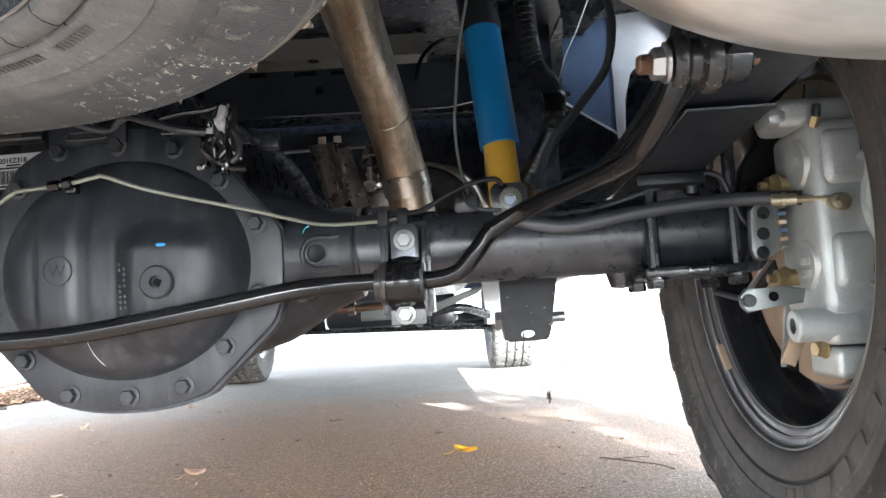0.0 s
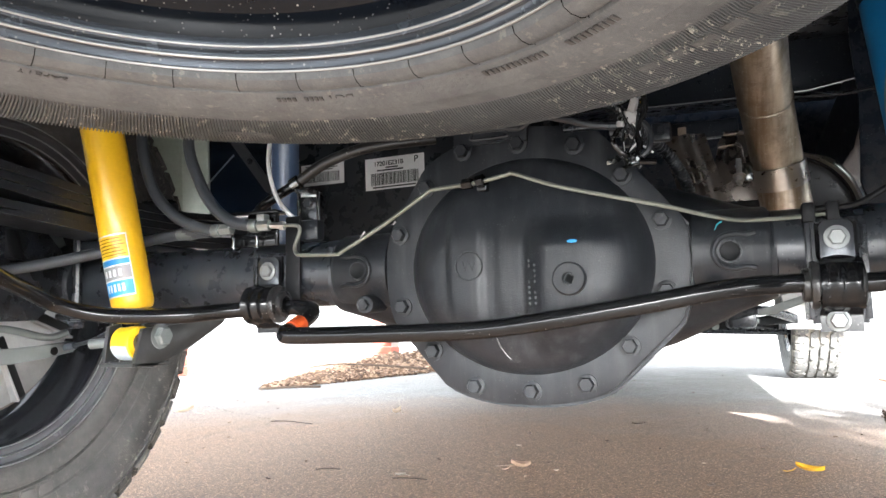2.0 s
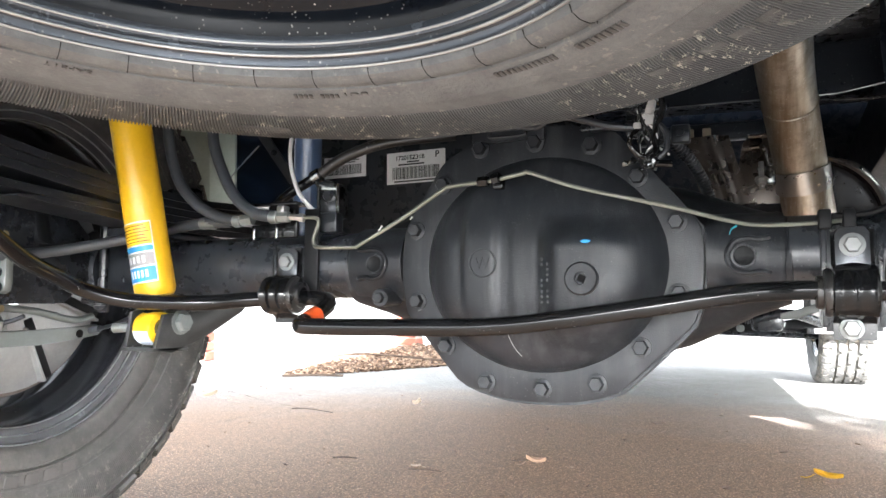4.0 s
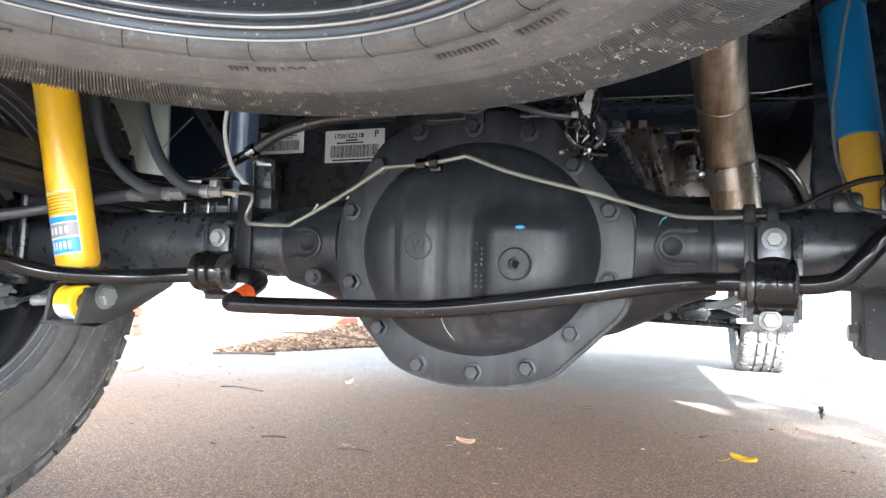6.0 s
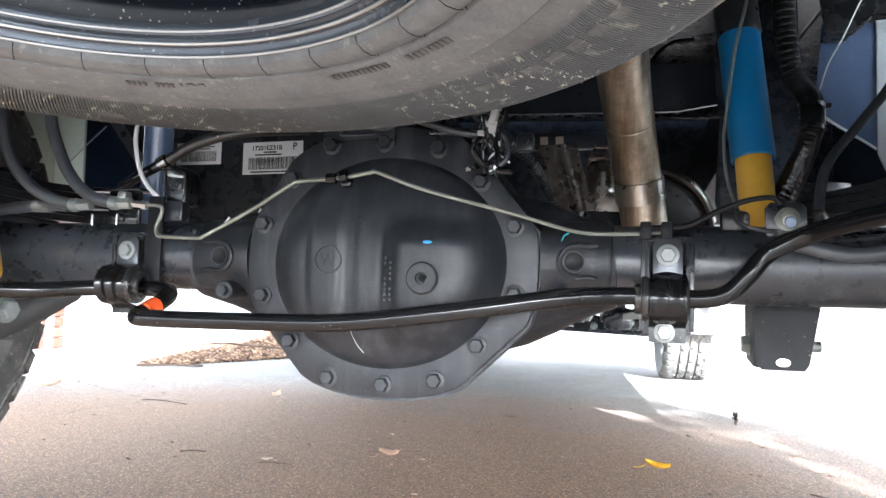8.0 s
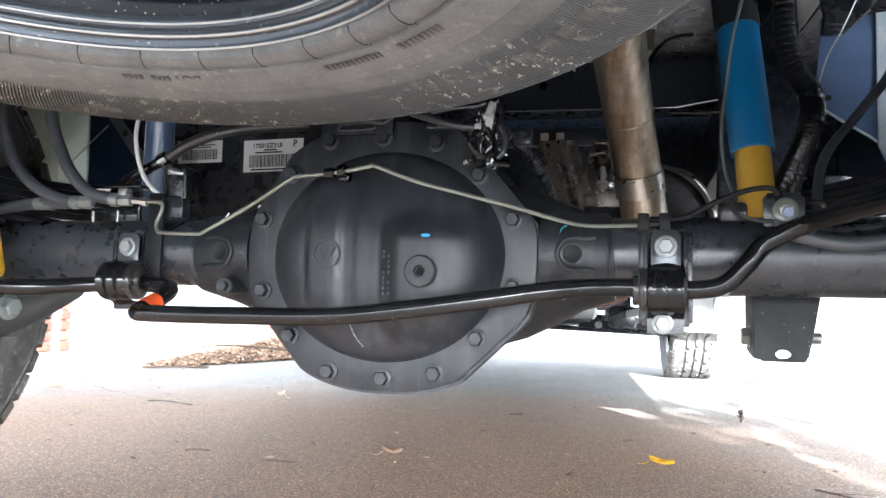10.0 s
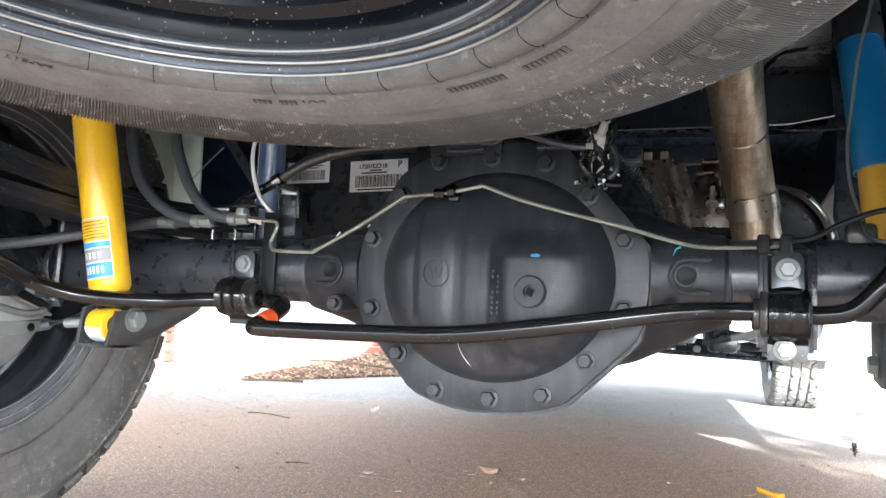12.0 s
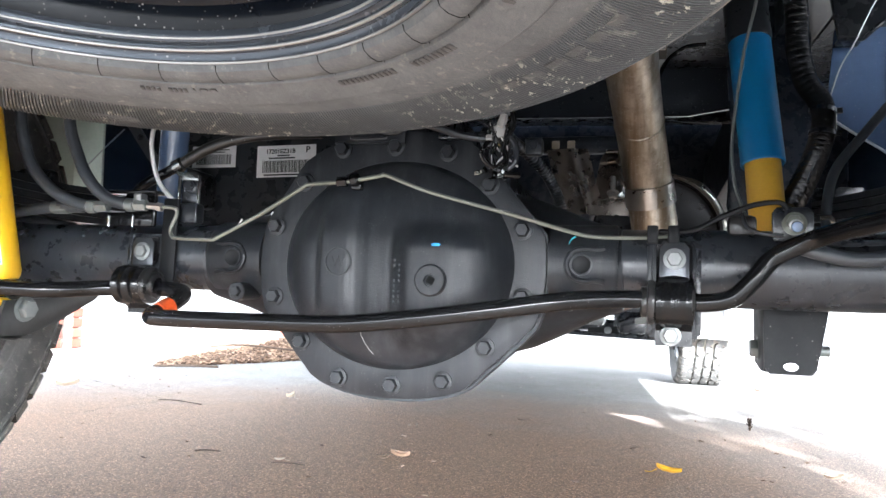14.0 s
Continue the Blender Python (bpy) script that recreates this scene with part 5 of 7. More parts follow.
    bm = tube(B(), [(-0.86, 5.3, 0.301), (-0.2, 5.3, 0.285), (0.528, 5.3, 0.262)], 0.016, 10, 3)
    part("tie_rod", bm, satin_black, ob)
    part("pipe_clamp", lathe(B(), [(0.0095, -0.008), (0.0165, -0.008), (0.0165, 0.008), (0.0095, 0.008)], 16, Matrix.Translation((0.082, 2.392, 0.363)) @ aim((1, 0, 0)), closed=True), rotor_iron, ob, "rusty pipe clamp")
    bm = prism(B(), [(0.02, 0.296), (0.20, 0.298), (0.30, 0.310), (0.46, 0.318), (0.46, 0.352), (0.34, 0.356), (0.22, 0.336), (0.02, 0.322)], 0.06, Matrix.Translation((0, 4.19, 0)) @ XZ, 0.006)
    arm = part("lower_arm", bm, plug_dark, ob, "black pressed lower suspension arm")
    for x, z in ((0.115, 0.312), (0.215, 0.320), (0.285, 0.334)):
        part("arm_bolt", hexbolt(B(), (x, 4.19, z), (0, -1, 0), 0.014, 0.012, 0.018), lever_zinc, arm, "pale zinc bolt")
    bm = tube(B(), [(0.18, 4.0, 0.345), (0.26, 3.98, 0.372), (0.34, 4.0, 0.372), (0.44, 4.16, 0.340)], 0.020, 12, 5)
    part("steering_link", bm, satin_black, ob)
    bm = prism(B(), [(-0.02, 0.335), (0.14, 0.335), (0.15, 0.35), (0.15, 0.40), (-0.02, 0.40)], 0.10, Matrix.Translation((0, 3.2, 0)) @ XZ, 0.008)
    part("gearbox_mount", bm, lever_zinc, ob, "pale cast mount")
    bm = B()
    box(bm, (-0.25, 3.75, 0.30), (0.30, 4.3, 0.55), 0.04, m=TRUCK)
    part("oil_pan", bm, plastic_black, ob)
    bm = B()
    box(bm, (-0.20, 2.2, 0.40), (0.20, 3.7, 0.62), 0.06, m=TRUCK)
    part("gearbox", bm, frame_black, ob)
    bm = B()
    rod(bm, on_truck(0.02, 0.36, 0.41), on_truck(0.0, 2.2, 0.50), 0.048, seg=28)
    part("drive_shaft", bm, satin_black, ob)
    part("rusty_pipe", tube(B(), [(-0.10, 2.44, 0.366), (0.005, 2.40, 0.362), (0.176, 2.40, 0.368), (0.26, 2.44, 0.392)], 0.009, 12, 5), copper_thread, ob, "brown rusty pipe low behind the axle")
    bm = B()
    prism(bm, [(0.262, 0.342), (0.30, 0.346), (0.40, 0.384), (0.412, 0.398), (0.39, 0.398), (0.29, 0.362), (0.262, 0.358)], 0.01, Matrix.Translation((0, 2.40, 0)) @ XZ, 0.002)
    part("skid_bracket", bm, lever_zinc, ob, "pale bent bracket")
    for s in (-1, 1):
        bm = B()
        box(bm, (s * 0.47 - 0.10, 2.6, 0.30), (s * 0.47 + 0.02, 3.4, 0.40), 0.02, m=TRUCK)
        part("side_pipe", bm, satin_black, ob)
    return ob


chassis()


def truck_body():
    ob = thing("pickup_truck", "dark blue pickup truck seen from underneath", "pickup truck", on_truck(0, 0, 0.8))
    arc = lambda cy, r: [(cy + r * math.cos(math.pi * (1 - i / 10)), 0.40 + r * math.sin(math.pi * (1 - i / 10))) for i in range(11)]
    side = [(-1.20, 0.56), (-0.55, 0.50)] + arc(0.0, 0.50)[:-2] + [(0.55, 0.60), (0.70, 0.575), (0.76, 0.47), (3.4, 0.47)] + arc(3.95 + 0.05, 0.50) + [(4.65, 0.48), (4.95, 0.55), (4.98, 0.95), (4.90, 1.18), (3.65, 1.30), (2.95, 1.86), (2.75, 1.92), (1.55, 1.92), (1.35, 1.38), (-1.18, 1.38)]
    for s in (-1, 1):
        bm = prism(B(), side, 0.05, TRUCK @ Matrix.Translation((s * 0.985 - 0.025, 0, 0)) @ Matrix(((0, 0, 1, 0), (1, 0, 0, 0), (0, 1, 0, 0), (0, 0, 0, 1))))
        part("body_side", bm, body_paint, ob)
        if s < 0:
            continue
        bm = B()
        lathe(bm, [(0.50, -0.0), (0.51, 0.0), (0.51, 0.14), (0.50, 0.14)], 48, TRUCK @ Matrix.Translation((s * 0.96, 0.0, 0.41)) @ aim((-s, 0, 0)), closed=True)
        for v in [v for v in bm.verts if v.co.z < 0.50]:
            bm.verts.remove(v)
        part("wheel_liner", bm, plastic_black, ob, "black plastic wheel arch liner")
    bm = B()
    box(bm, (-0.96, -1.18, 0.935), (0.96, 1.40, 0.96), 0, m=TRUCK)
    fl = part("bed_floor", bm, bed_black, ob, "dark pressed steel bed floor")
    for y in (-0.95, -0.65, -0.1, 0.30, 0.80, 1.2):
        bm, w = B(), 0.11 if y == 0.80 else 0.05
        prism(bm, [(-w, 0), (-w + 0.015, -0.04), (w - 0.015, -0.04), (w, 0)], 1.34 if y == 0.80 else 1.9, TRUCK @ Matrix.Translation((-0.95, y, 0.934)) @ Matrix(((0, 0, 1, 0), (1, 0, 0, 0), (0, 1, 0, 0), (0, 0, 0, 1))), 0.004)
        rib = part("floor_rib", bm, tan_paint if y == 0.80 else bed_black, fl)
        if y == 0.80:
            part("drain_hole", lathe(B(), [(0, 0), (0.012, 0), (0.012, 0.001), (0, 0.001)], 24, Matrix.Translation((0.075, 2.085, 0.8938)) @ aim((0, 0, -1))), ink, rib, "dark round drain hole")
    for name, lo, hi in (("cab_floor", (-0.96, 1.42, 0.72), (0.96, 3.5, 0.75)), ("roof", (-0.96, 1.6, 1.90), (0.96, 2.9, 1.93)), ("bonnet", (-0.96, 3.3, 1.22), (0.96, 4.9, 1.25)), ("cab_back", (-0.96, 1.42, 0.63), (0.96, 1.46, 1.9)),
                         ("tailgate", (-0.96, -1.20, 0.80), (0.96, -1.16, 1.38)), ("front_panel", (-0.96, 4.9, 0.55), (0.96, 4.96, 1.2)), ("engine_cover", (-0.96, 3.5, 0.60), (0.96, 4.9, 0.62)), ("bumper", (-1.0, -1.42, 0.53), (1.0, -1.17, 0.80))):
        bm = B()
        box(bm, lo, hi, 0.01, m=TRUCK)
        part(name, bm, bed_black if name in ("cab_floor", "engine_cover", "cab_back") else body_paint, ob)
    bm = B()                                              # pale flap hanging behind the far front wheel
    cols = []
    for i in range(9):
        u = i / 8
        cols.append([bm.verts.new((0.452 + 0.345 * u - lean * 0.02, 4.93 + 0.03 * (u - 0.5) ** 2 + off + lean * 0.06, z)) for off in (0.0, 0.006) for z, lean in ((0.284, 0.0), (0.40, 0.4), (0.56, 1.0))])
    for p, q in zip(cols, cols[1:]):
        for k in (0, 1, 3, 4):
            bm.faces.new((p[k], p[k + 1], q[k + 1], q[k]))
        bm.faces.new((p[0], p[3], q[3], q[0]))
        bm.faces.new((p[2], p[5], q[5], q[2]))
    for p in (cols[0], cols[-1]):
        bm.faces.new((p[0], p[1], p[4], p[3]))
        bm.faces.new((p[1], p[2], p[5], p[4]))
    part("mud_flap", bm, kerb_white, ob, "pale plastic flap behind the front wheel")
    return ob


TRUCK_THING = truck_body()
right_word = [(-1.62, -0.36, 8, 0.2855, 0.3125), (-0.28, -0.06, 3, 0.2855, 0.300), (1.3, 2.5, 9, 0.2855, 0.3125)]
left_word = [(2.86, 3.62, 7, 0.2855, 0.3125), (0.2, 0.9, 7, 0.2855, 0.3125)]
wheel("rear_wheel", wheel_pose(0.847, 1.42, 1, 2.0), "black alloy wheel with worn all-terrain tyre standing on the driveway", tyre_rubber, marks=right_word, truck=TRUCK_THING)
wheel("rear_wheel", wheel_pose(-0.856, 1.272, -1, 1.5), "black alloy wheel with bright spokes and all-terrain tyre on the driveway", tyre_rubber, marks=left_word, truck=TRUCK_THING)
wheel("front_wheel", wheel_pose(0.595, 5.43, 1, HEADING), "far front wheel with dusty tread, sunlight painted into its pale colour", sunlit_tread, detail=False, lugs=sunlit_tread, truck=TRUCK_THING)
wheel("front_wheel", wheel_pose(-1.125, 5.40, -1, HEADING), "far front wheel with dark tyre in shade", tyre_rubber, detail=False, truck=TRUCK_THING)


# ---- exhaust ----
def exhaust():
    ob = thing("exhaust_pipe", "heat-tinted stainless exhaust pipe arching over the axle", "exhaust pipe", (0.28, 1.72, 0.56))
    path = [(0.306, 1.79, 0.44), (0.298, 1.745, 0.50), (0.2875, 1.715, 0.565), (0.273, 1.635, 0.640), (0.262, 1.50, 0.692), (0.260, 1.34, 0.724), (0.29, 1.18, 0.75), (0.36, 1.0, 0.76), (0.415, 0.86, 0.70),
            (0.428, 0.79, 0.585), (0.436, 0.768, 0.524), (0.459, 0.763, 0.481), (0.505, 0.760, 0.452), (0.59, 0.760, 0.4415), (0.72, 0.757, 0.4405), (0.86, 0.75, 0.445)]
    part("over_axle_pipe", tube(B(), path[:8], 0.0362, 36, 7), exhaust_steel, ob)
    part("tail_pipe", tube(B(), path[7:], 0.0455, 40, 7), tail_steel, ob, "pale cloudy aluminised tail pipe elbow")
    d = (Vector(path[1]) - Vector(path[2])).normalized()
    c = Vector((0.290, 1.722, 0.548))
    bm = lathe(B(), [(0.0375, -0.017), (0.0392, -0.0165), (0.0392, 0.0165), (0.0375, 0.017)], 40, Matrix.Translation(c) @ aim(d))
    cl = part("band_clamp", bm, clamp_steel, ob, "bright steel band clamp")
    bm = B()
    box(bm, (0.238, 1.700, 0.536), (0.254, 1.716, 0.566), 0.005)
    rod(bm, (0.228, 1.705, 0.562), (0.256, 1.705, 0.562), 0.0035)
    part("clamp_lug", bm, bracket_zinc, cl, "folded zinc clamp lug")
    bm = B()
    rod(bm, (0.234, 1.70, 0.532), (0.234, 1.70, 0.572), 0.0038)
    hexbolt(bm, (0.234, 1.70, 0.546), (0, -0.4, -1), 0.0070, 0.010, 0.0095)
    part("clamp_bolt", bm, zinc, cl, "bright zinc bolt")
    part("weld_bead", lathe(B(), [(0.0362, -0.002), (0.0376, 0), (0.0362, 0.002)], 40, Matrix.Translation((0.273, 1.635, 0.640)) @ aim((0.012, 0.108, -0.064))), exhaust_steel, ob)
    # muffler
    bm = B()
    y0 = 1.86
    prof = [(0.0, 0.012), (0.86, 0.012), (0.93, 0.008), (0.945, 0.0), (1.0, -0.004), (1.02, 0.004), (1.02, 0.016), (1.0, 0.022), (1.0, 0.70), (0.95, 0.72), (0, 0.72)]
    N = 64
    rings = [[bm.verts.new((0.300 + 0.113 * f * math.cos(2 * math.pi * i / N), y0 + h, 0.498 + 0.108 * f * math.sin(2 * math.pi * i / N))) for i in range(N)] if f else [bm.verts.new((0.300, y0 + h, 0.498))] for f, h in prof]
    for a, b in zip(rings, rings[1:]):
        for i in range(N):
            q = [a[i % len(a)], a[(i + 1) % N % len(a)], b[(i + 1) % N % len(b)], b[i % len(b)]]
            q = [v for k, v in enumerate(q) if v not in q[:k]]
            bm.faces.new(q)
    ring = lathe(B(), [(0.968, -0.004), (1.00, -0.009), (1.030, -0.004), (1.040, 0.006), (1.02, 0.018), (0.968, 0.016)], 64, Matrix.Translation((0.300, y0, 0.498)) @ Matrix(((0.113, 0, 0, 0), (0, 0, 1, 0), (0, 0.108, 0, 0), (0, 0, 0, 1))), closed=True)
    part("muffler_rim", ring, clamp_steel, ob, "bright rolled muffler rim")
    part("muffler", bm, muffler_dark, ob, "dark glossy oval muffler end with rolled rim")
    # no pipe here: a bright tube draws the highlight on the muffler's shell
    part("shell_glint", tube(B(), [(0.335, 1.90, 0.600), (0.372, 1.885, 0.585), (0.400, 1.90, 0.556), (0.418, 1.95, 0.53)], 0.012, 14, 6), clamp_steel, ob, "bright tube for the highlight on the muffler's top shell")
    return ob


exhaust()


def heat_shield():
    bm = B()
    n = 40
    cols = []
    for i in range(n + 1):
        u = i / n
        x = 0.118 + 0.072 * u
        dy = -0.008 * math.exp(-((u - 0.62) / 0.13) ** 2) + 0.006 * max(0.0, 0.16 - u) / 0.16
        cols.append([bm.verts.new((x + lean, 1.80 + dy + off, z)) for off in (0, 0.002) for z, lean in ((0.525, 0.028), (0.60, 0.006), (0.640, -0.004))])
    for a, b in zip(cols, cols[1:]):
        for j in (0, 1, 3, 4):
            bm.faces.new((a[j], a[j + 1], b[j + 1], b[j]))
        bm.faces.new((a[0], a[3], b[3], b[0]))
        bm.faces.new((a[2], a[5], b[5], b[2]))
    for c in (cols[0], cols[-1]):
        bm.faces.new((c[0], c[1], c[4], c[3]))
        bm.faces.new((c[1], c[2], c[5], c[4]))
    prism(bm, [(0.186, 0.530), (0.205, 0.632), (0.214, 0.645), (0.300, 0.645), (0.300, 0.530)], 0.003, Matrix.Translation((0, 1.846, 0)) @ XZ, 0.001)
    tube(bm, [(0.205, 1.846, 0.624), (0.232, 1.845, 0.626), (0.240, 1.845, 0.618), (0.243, 1.845, 0.598), (0.252, 1.845, 0.592), (0.30, 1.846, 0.592)], 0.0035, 8, 4)
    tube(bm, [(0.214, 1.847, 0.645), (0.300, 1.847, 0.645)], 0.004, 8, 1)
    return solid("heat_shield", bm, shield_alloy, "ribbed brownish steel heat shield by the exhaust", "heat shield")


heat_shield()


# ---- fuel tank ----
def fuel_tank():
    ob = thing("fuel_tank", "black moulded fuel tank with white part labels", "fuel tank", (-0.3, 1.9, 0.45))
    bm = B()
    box(bm, (-0.505, 1.602, 0.445), (-0.02, 2.75, 0.70), 0.035, seg=4)
    part("tank_shell", bm, tank_black, ob)
    bm = lathe(B(), [(0, 0.46), (0.019, 0.46), (0.022, 0.47), (0.022, 0.625), (0.025, 0.63), (0.025, 0.66), (0, 0.66)], 28, Matrix.Translation((-0.435, 1.515, 0)))
    # blue of the reflected highlight is painted over the whole tube
    part("filler_elbow", bm, plate_blue, ob, "glossy filler tube, its blue highlight put into the colour")
    bm = B()
    box(bm, (-0.46, 1.52, 0.50), (-0.41, 1.61, 0.56), 0.01)
    part("tube_saddle", bm, tank_black, ob)

    bm = prism(B(), [(-0.640, 0.722), (-0.622, 0.730), (-0.503, 0.575), (-0.506, 0.562), (-0.517, 0.566)], 0.006, Matrix.Translation((0, 1.580, 0)) @ XZ, 0.001)
    part("tank_strap", bm, bracket_grey, ob, "diagonal steel tank strap")
    part("strap_rivet", rod(B(), (-0.548, 1.580, 0.622), (-0.548, 1.576, 0.622), 0.005), satin_black, ob)
    part("thin_wire", tube(B(), [(-0.66, 1.59, 0.578), (-0.624, 1.585, 0.606), (-0.582, 1.58, 0.637)], 0.0012, 6, 3), zinc, ob)

    def sticker(x0, x1, z0, z1, tilt, full):
        mm = Matrix.Translation(((x0 + x1) / 2, 1.6012, (z0 + z1) / 2)) @ pose(0, 0, 0, 90, 0, 0) @ pose(0, 0, 0, 0, 0, tilt)
        w, h = (x1 - x0) / 2, (z1 - z0) / 2
        bm = B()
        prism(bm, [(-w, -h), (w, -h), (w, h), (-w, h)], 0.0006, mm, 0.0001)
        lab = part("part_label", bm, white_paper, ob, "white printed barcode label")
        rng = random.Random(11 if full else 5)
        bm = B()
        x = -w * 0.80
        while x < w * 0.78:
            b = rng.choice((0.0007, 0.0011, 0.0018)) * (w / 0.053)
            box(bm, (x, -h * 0.72, 0.0007), (x + b, h * (0.05 if full else 0.2), 0.0009), m=mm)
            x += b + rng.choice((0.0008, 0.0012)) * (w / 0.053)
        part("barcode", bm, ink, lab)
        bm = B()
        for zz, a0, a1 in (((0.20, -0.60, 0.30), (0.36, -0.30, 0.12), (-0.86, -0.74, 0.70)) if full else ((0.42, -0.8, 0.5), (0.62, -0.8, 0.7), (0.8, -0.8, 0.2))):
            box(bm, (a0 * w, zz * h - h * 0.045, 0.0007), (a1 * w, zz * h + h * 0.045, 0.0009), m=mm)
        part("print_lines", bm, ink, lab)
        if full:
            for text, px, size in (("17201EZ31B", -0.70, 0.0102), ("P", 0.66, 0.0150)):
                cu = bpy.data.curves.new("print", "FONT")
                cu.body, cu.size, cu.extrude, cu.offset = text, size, 0.0001, 0.00028
                tmp = bpy.data.objects.new("print", cu)
                me = bpy.data.meshes.new_from_object(tmp)
                me.transform(mm @ Matrix.Translation((px * w, h * 0.50, 0.0009)))
                me.materials.clear()
                me.materials.append(ink)
                t = new("printed_number", me)
                t.parent = lab
    sticker(-0.337, -0.232, 0.556, 0.6085, 1.0, True)
    sticker(-0.459, -0.377, 0.573, 0.6095, 0.5, False)
    return ob


fuel_tank()


# ---- brake pipe over the cover, hose block, vent pipe ----
def pipe_thing(name, label, cat, pts, r, mat, seg=10, n=6, radii=None):
    return solid(name, tube(B(), pts, r, seg, n, radii), mat, label, cat)


def brake_pipe():
    ob = thing("brake_pipe", "thin olive-grey steel brake pipe bent over the cover", "brake pipe", (0, 1.29, 0.49))
    bm = tube(B(), [(-0.330, 1.322, 0.463), (-0.296, 1.322, 0.463), (-0.288, 1.322, 0.456), (-0.294, 1.320, 0.436), (-0.290, 1.318, 0.426), (-0.280, 1.316, 0.4235), (-0.232, 1.314, 0.4220), (-0.222, 1.313, 0.425),
                    (-0.164, 1.312, 0.4545), (-0.108, 1.304, 0.4845), (-0.097, 1.302, 0.488), (-0.043, 1.290, 0.489), (-0.006, 1.288, 0.4945), (0.004, 1.288, 0.4945), (0.054, 1.294, 0.4765), (0.15, 1.310, 0.4525),
                    (0.205, 1.332, 0.4385), (0.235, 1.345, 0.4345), (0.285, 1.352, 0.4355), (0.31, 1.352, 0.437)], 0.0024, 10, 6)
    part("pipe", bm, line_green, ob)
    bm = B()
    rod(bm, (-0.058, 1.291, 0.4885), (-0.046, 1.290, 0.489), 0.0062, seg=6)
    rod(bm, (-0.040, 1.289, 0.4895), (-0.031, 1.288, 0.491), 0.0075, seg=8)
    box(bm, (-0.042, 1.292, 0.480), (-0.030, 1.304, 0.494), 0.002)
    part("pipe_clip", bm, gloss_black, ob, "black clip with small fitting")
    for x in (0.293, 0.315):
        bm = box(B(), (x - 0.006, 1.340, 0.428), (x + 0.006, 1.366, 0.448), 0.002)
        part("saddle_clip", bm, plug_dark, ob)
    return ob


brake_pipe()


def hose_block():
    ob = thing("brake_hose_block", "brake hose junction with grey rubber hoses and zinc fittings", "brake hose", (-0.36, 1.32, 0.46))
    bm = B()
    box(bm, (-0.400, 1.330, 0.440), (-0.330, 1.336, 0.458), 0.002)
    box(bm, (-0.40, 1.325, 0.482), (-0.325, 1.352, 0.487), 0.002)
    box(bm, (-0.374, 1.332, 0.440), (-0.328, 1.338, 0.485), 0.002)
    part("bracket", bm, gloss_black, ob, "folded black bracket")
    part("bracket_tail", box(B(), (-0.322, 1.341, 0.37), (-0.300, 1.346, 0.478), 0.0015), plug_dark, ob, "dark flat bracket tail")
    for (a, ra, ha), (b, rb, hb) in ((((-0.412, 1.318, 0.463), 0.0085, (-0.388, 1.318, 0.464)), ((-0.424, 1.318, 0.463), 0.0095, (-0.411, 1.318, 0.463))),
                                     (((-0.352, 1.316, 0.465), 0.0085, (-0.330, 1.318, 0.465)), ((-0.365, 1.316, 0.466), 0.0095, (-0.350, 1.316, 0.465)))):
        aa, bb, hh = Vector(a), Vector(b), Vector(ha)
        bm = rod(B(), aa.lerp(hh, 0.25), hh, ra * 0.92, seg=6)
        rod(bm, bb.lerp(aa, 0.5), aa.lerp(hh, 0.25), rb * 0.92, seg=14)
        part("fitting", bm, lever_zinc, ob, "zinc hose fitting")
    part("hose_ferrule", rod(B(), (-0.484, 1.330, 0.464), (-0.455, 1.328, 0.463), 0.0085, seg=12), lever_zinc, ob, "zinc hose ferrule")
    part("spring_clip", box(B(), (-0.347, 1.312, 0.470), (-0.335, 1.326, 0.480), 0.002), zinc_plate, ob)
    bm = B()
    rod(bm, (-0.330, 1.319, 0.465), (-0.317, 1.321, 0.464), 0.0045, seg=6)
    rod(bm, (-0.317, 1.321, 0.464), (-0.310, 1.322, 0.463), 0.006, seg=6)
    part("pipe_nut", bm, zinc, ob, "bright zinc pipe nut")
    for x in (-0.388, -0.352):
        part("clip_pin", rod(B(), (x, 1.322, 0.438), (x, 1.322, 0.452), 0.0020, seg=8), bracket_zinc, ob)
    for name, pts in (("hose", [(-0.560, 1.35, 0.66), (-0.542, 1.32, 0.596), (-0.520, 1.318, 0.529), (-0.484, 1.318, 0.490), (-0.447, 1.318, 0.471), (-0.415, 1.318, 0.463)]),
                      ("hose", [(-0.475, 1.35, 0.65), (-0.462, 1.32, 0.585), (-0.439, 1.318, 0.527), (-0.414, 1.316, 0.493), (-0.386, 1.316, 0.473), (-0.356, 1.316, 0.466)]),
                      ("hose", [(-0.705, 1.10, 0.404), (-0.697, 1.18, 0.412), (-0.675, 1.255, 0.424), (-0.615, 1.315, 0.444), (-0.546, 1.332, 0.458), (-0.484, 1.33, 0.464), (-0.425, 1.322, 0.463)])):
        part(name, tube(B(), pts, 0.0078, 14, 7), rubber_hose, ob, "grey-black rubber hose")
    part("white_cable", tube(B(), [(-0.372, 1.40, 0.66), (-0.360, 1.36, 0.577), (-0.352, 1.35, 0.539), (-0.339, 1.348, 0.505), (-0.322, 1.348, 0.484), (-0.308, 1.352, 0.473)], 0.0029, 10, 6), white_cable, ob, "thin white breather cable")
    return ob


hose_block()


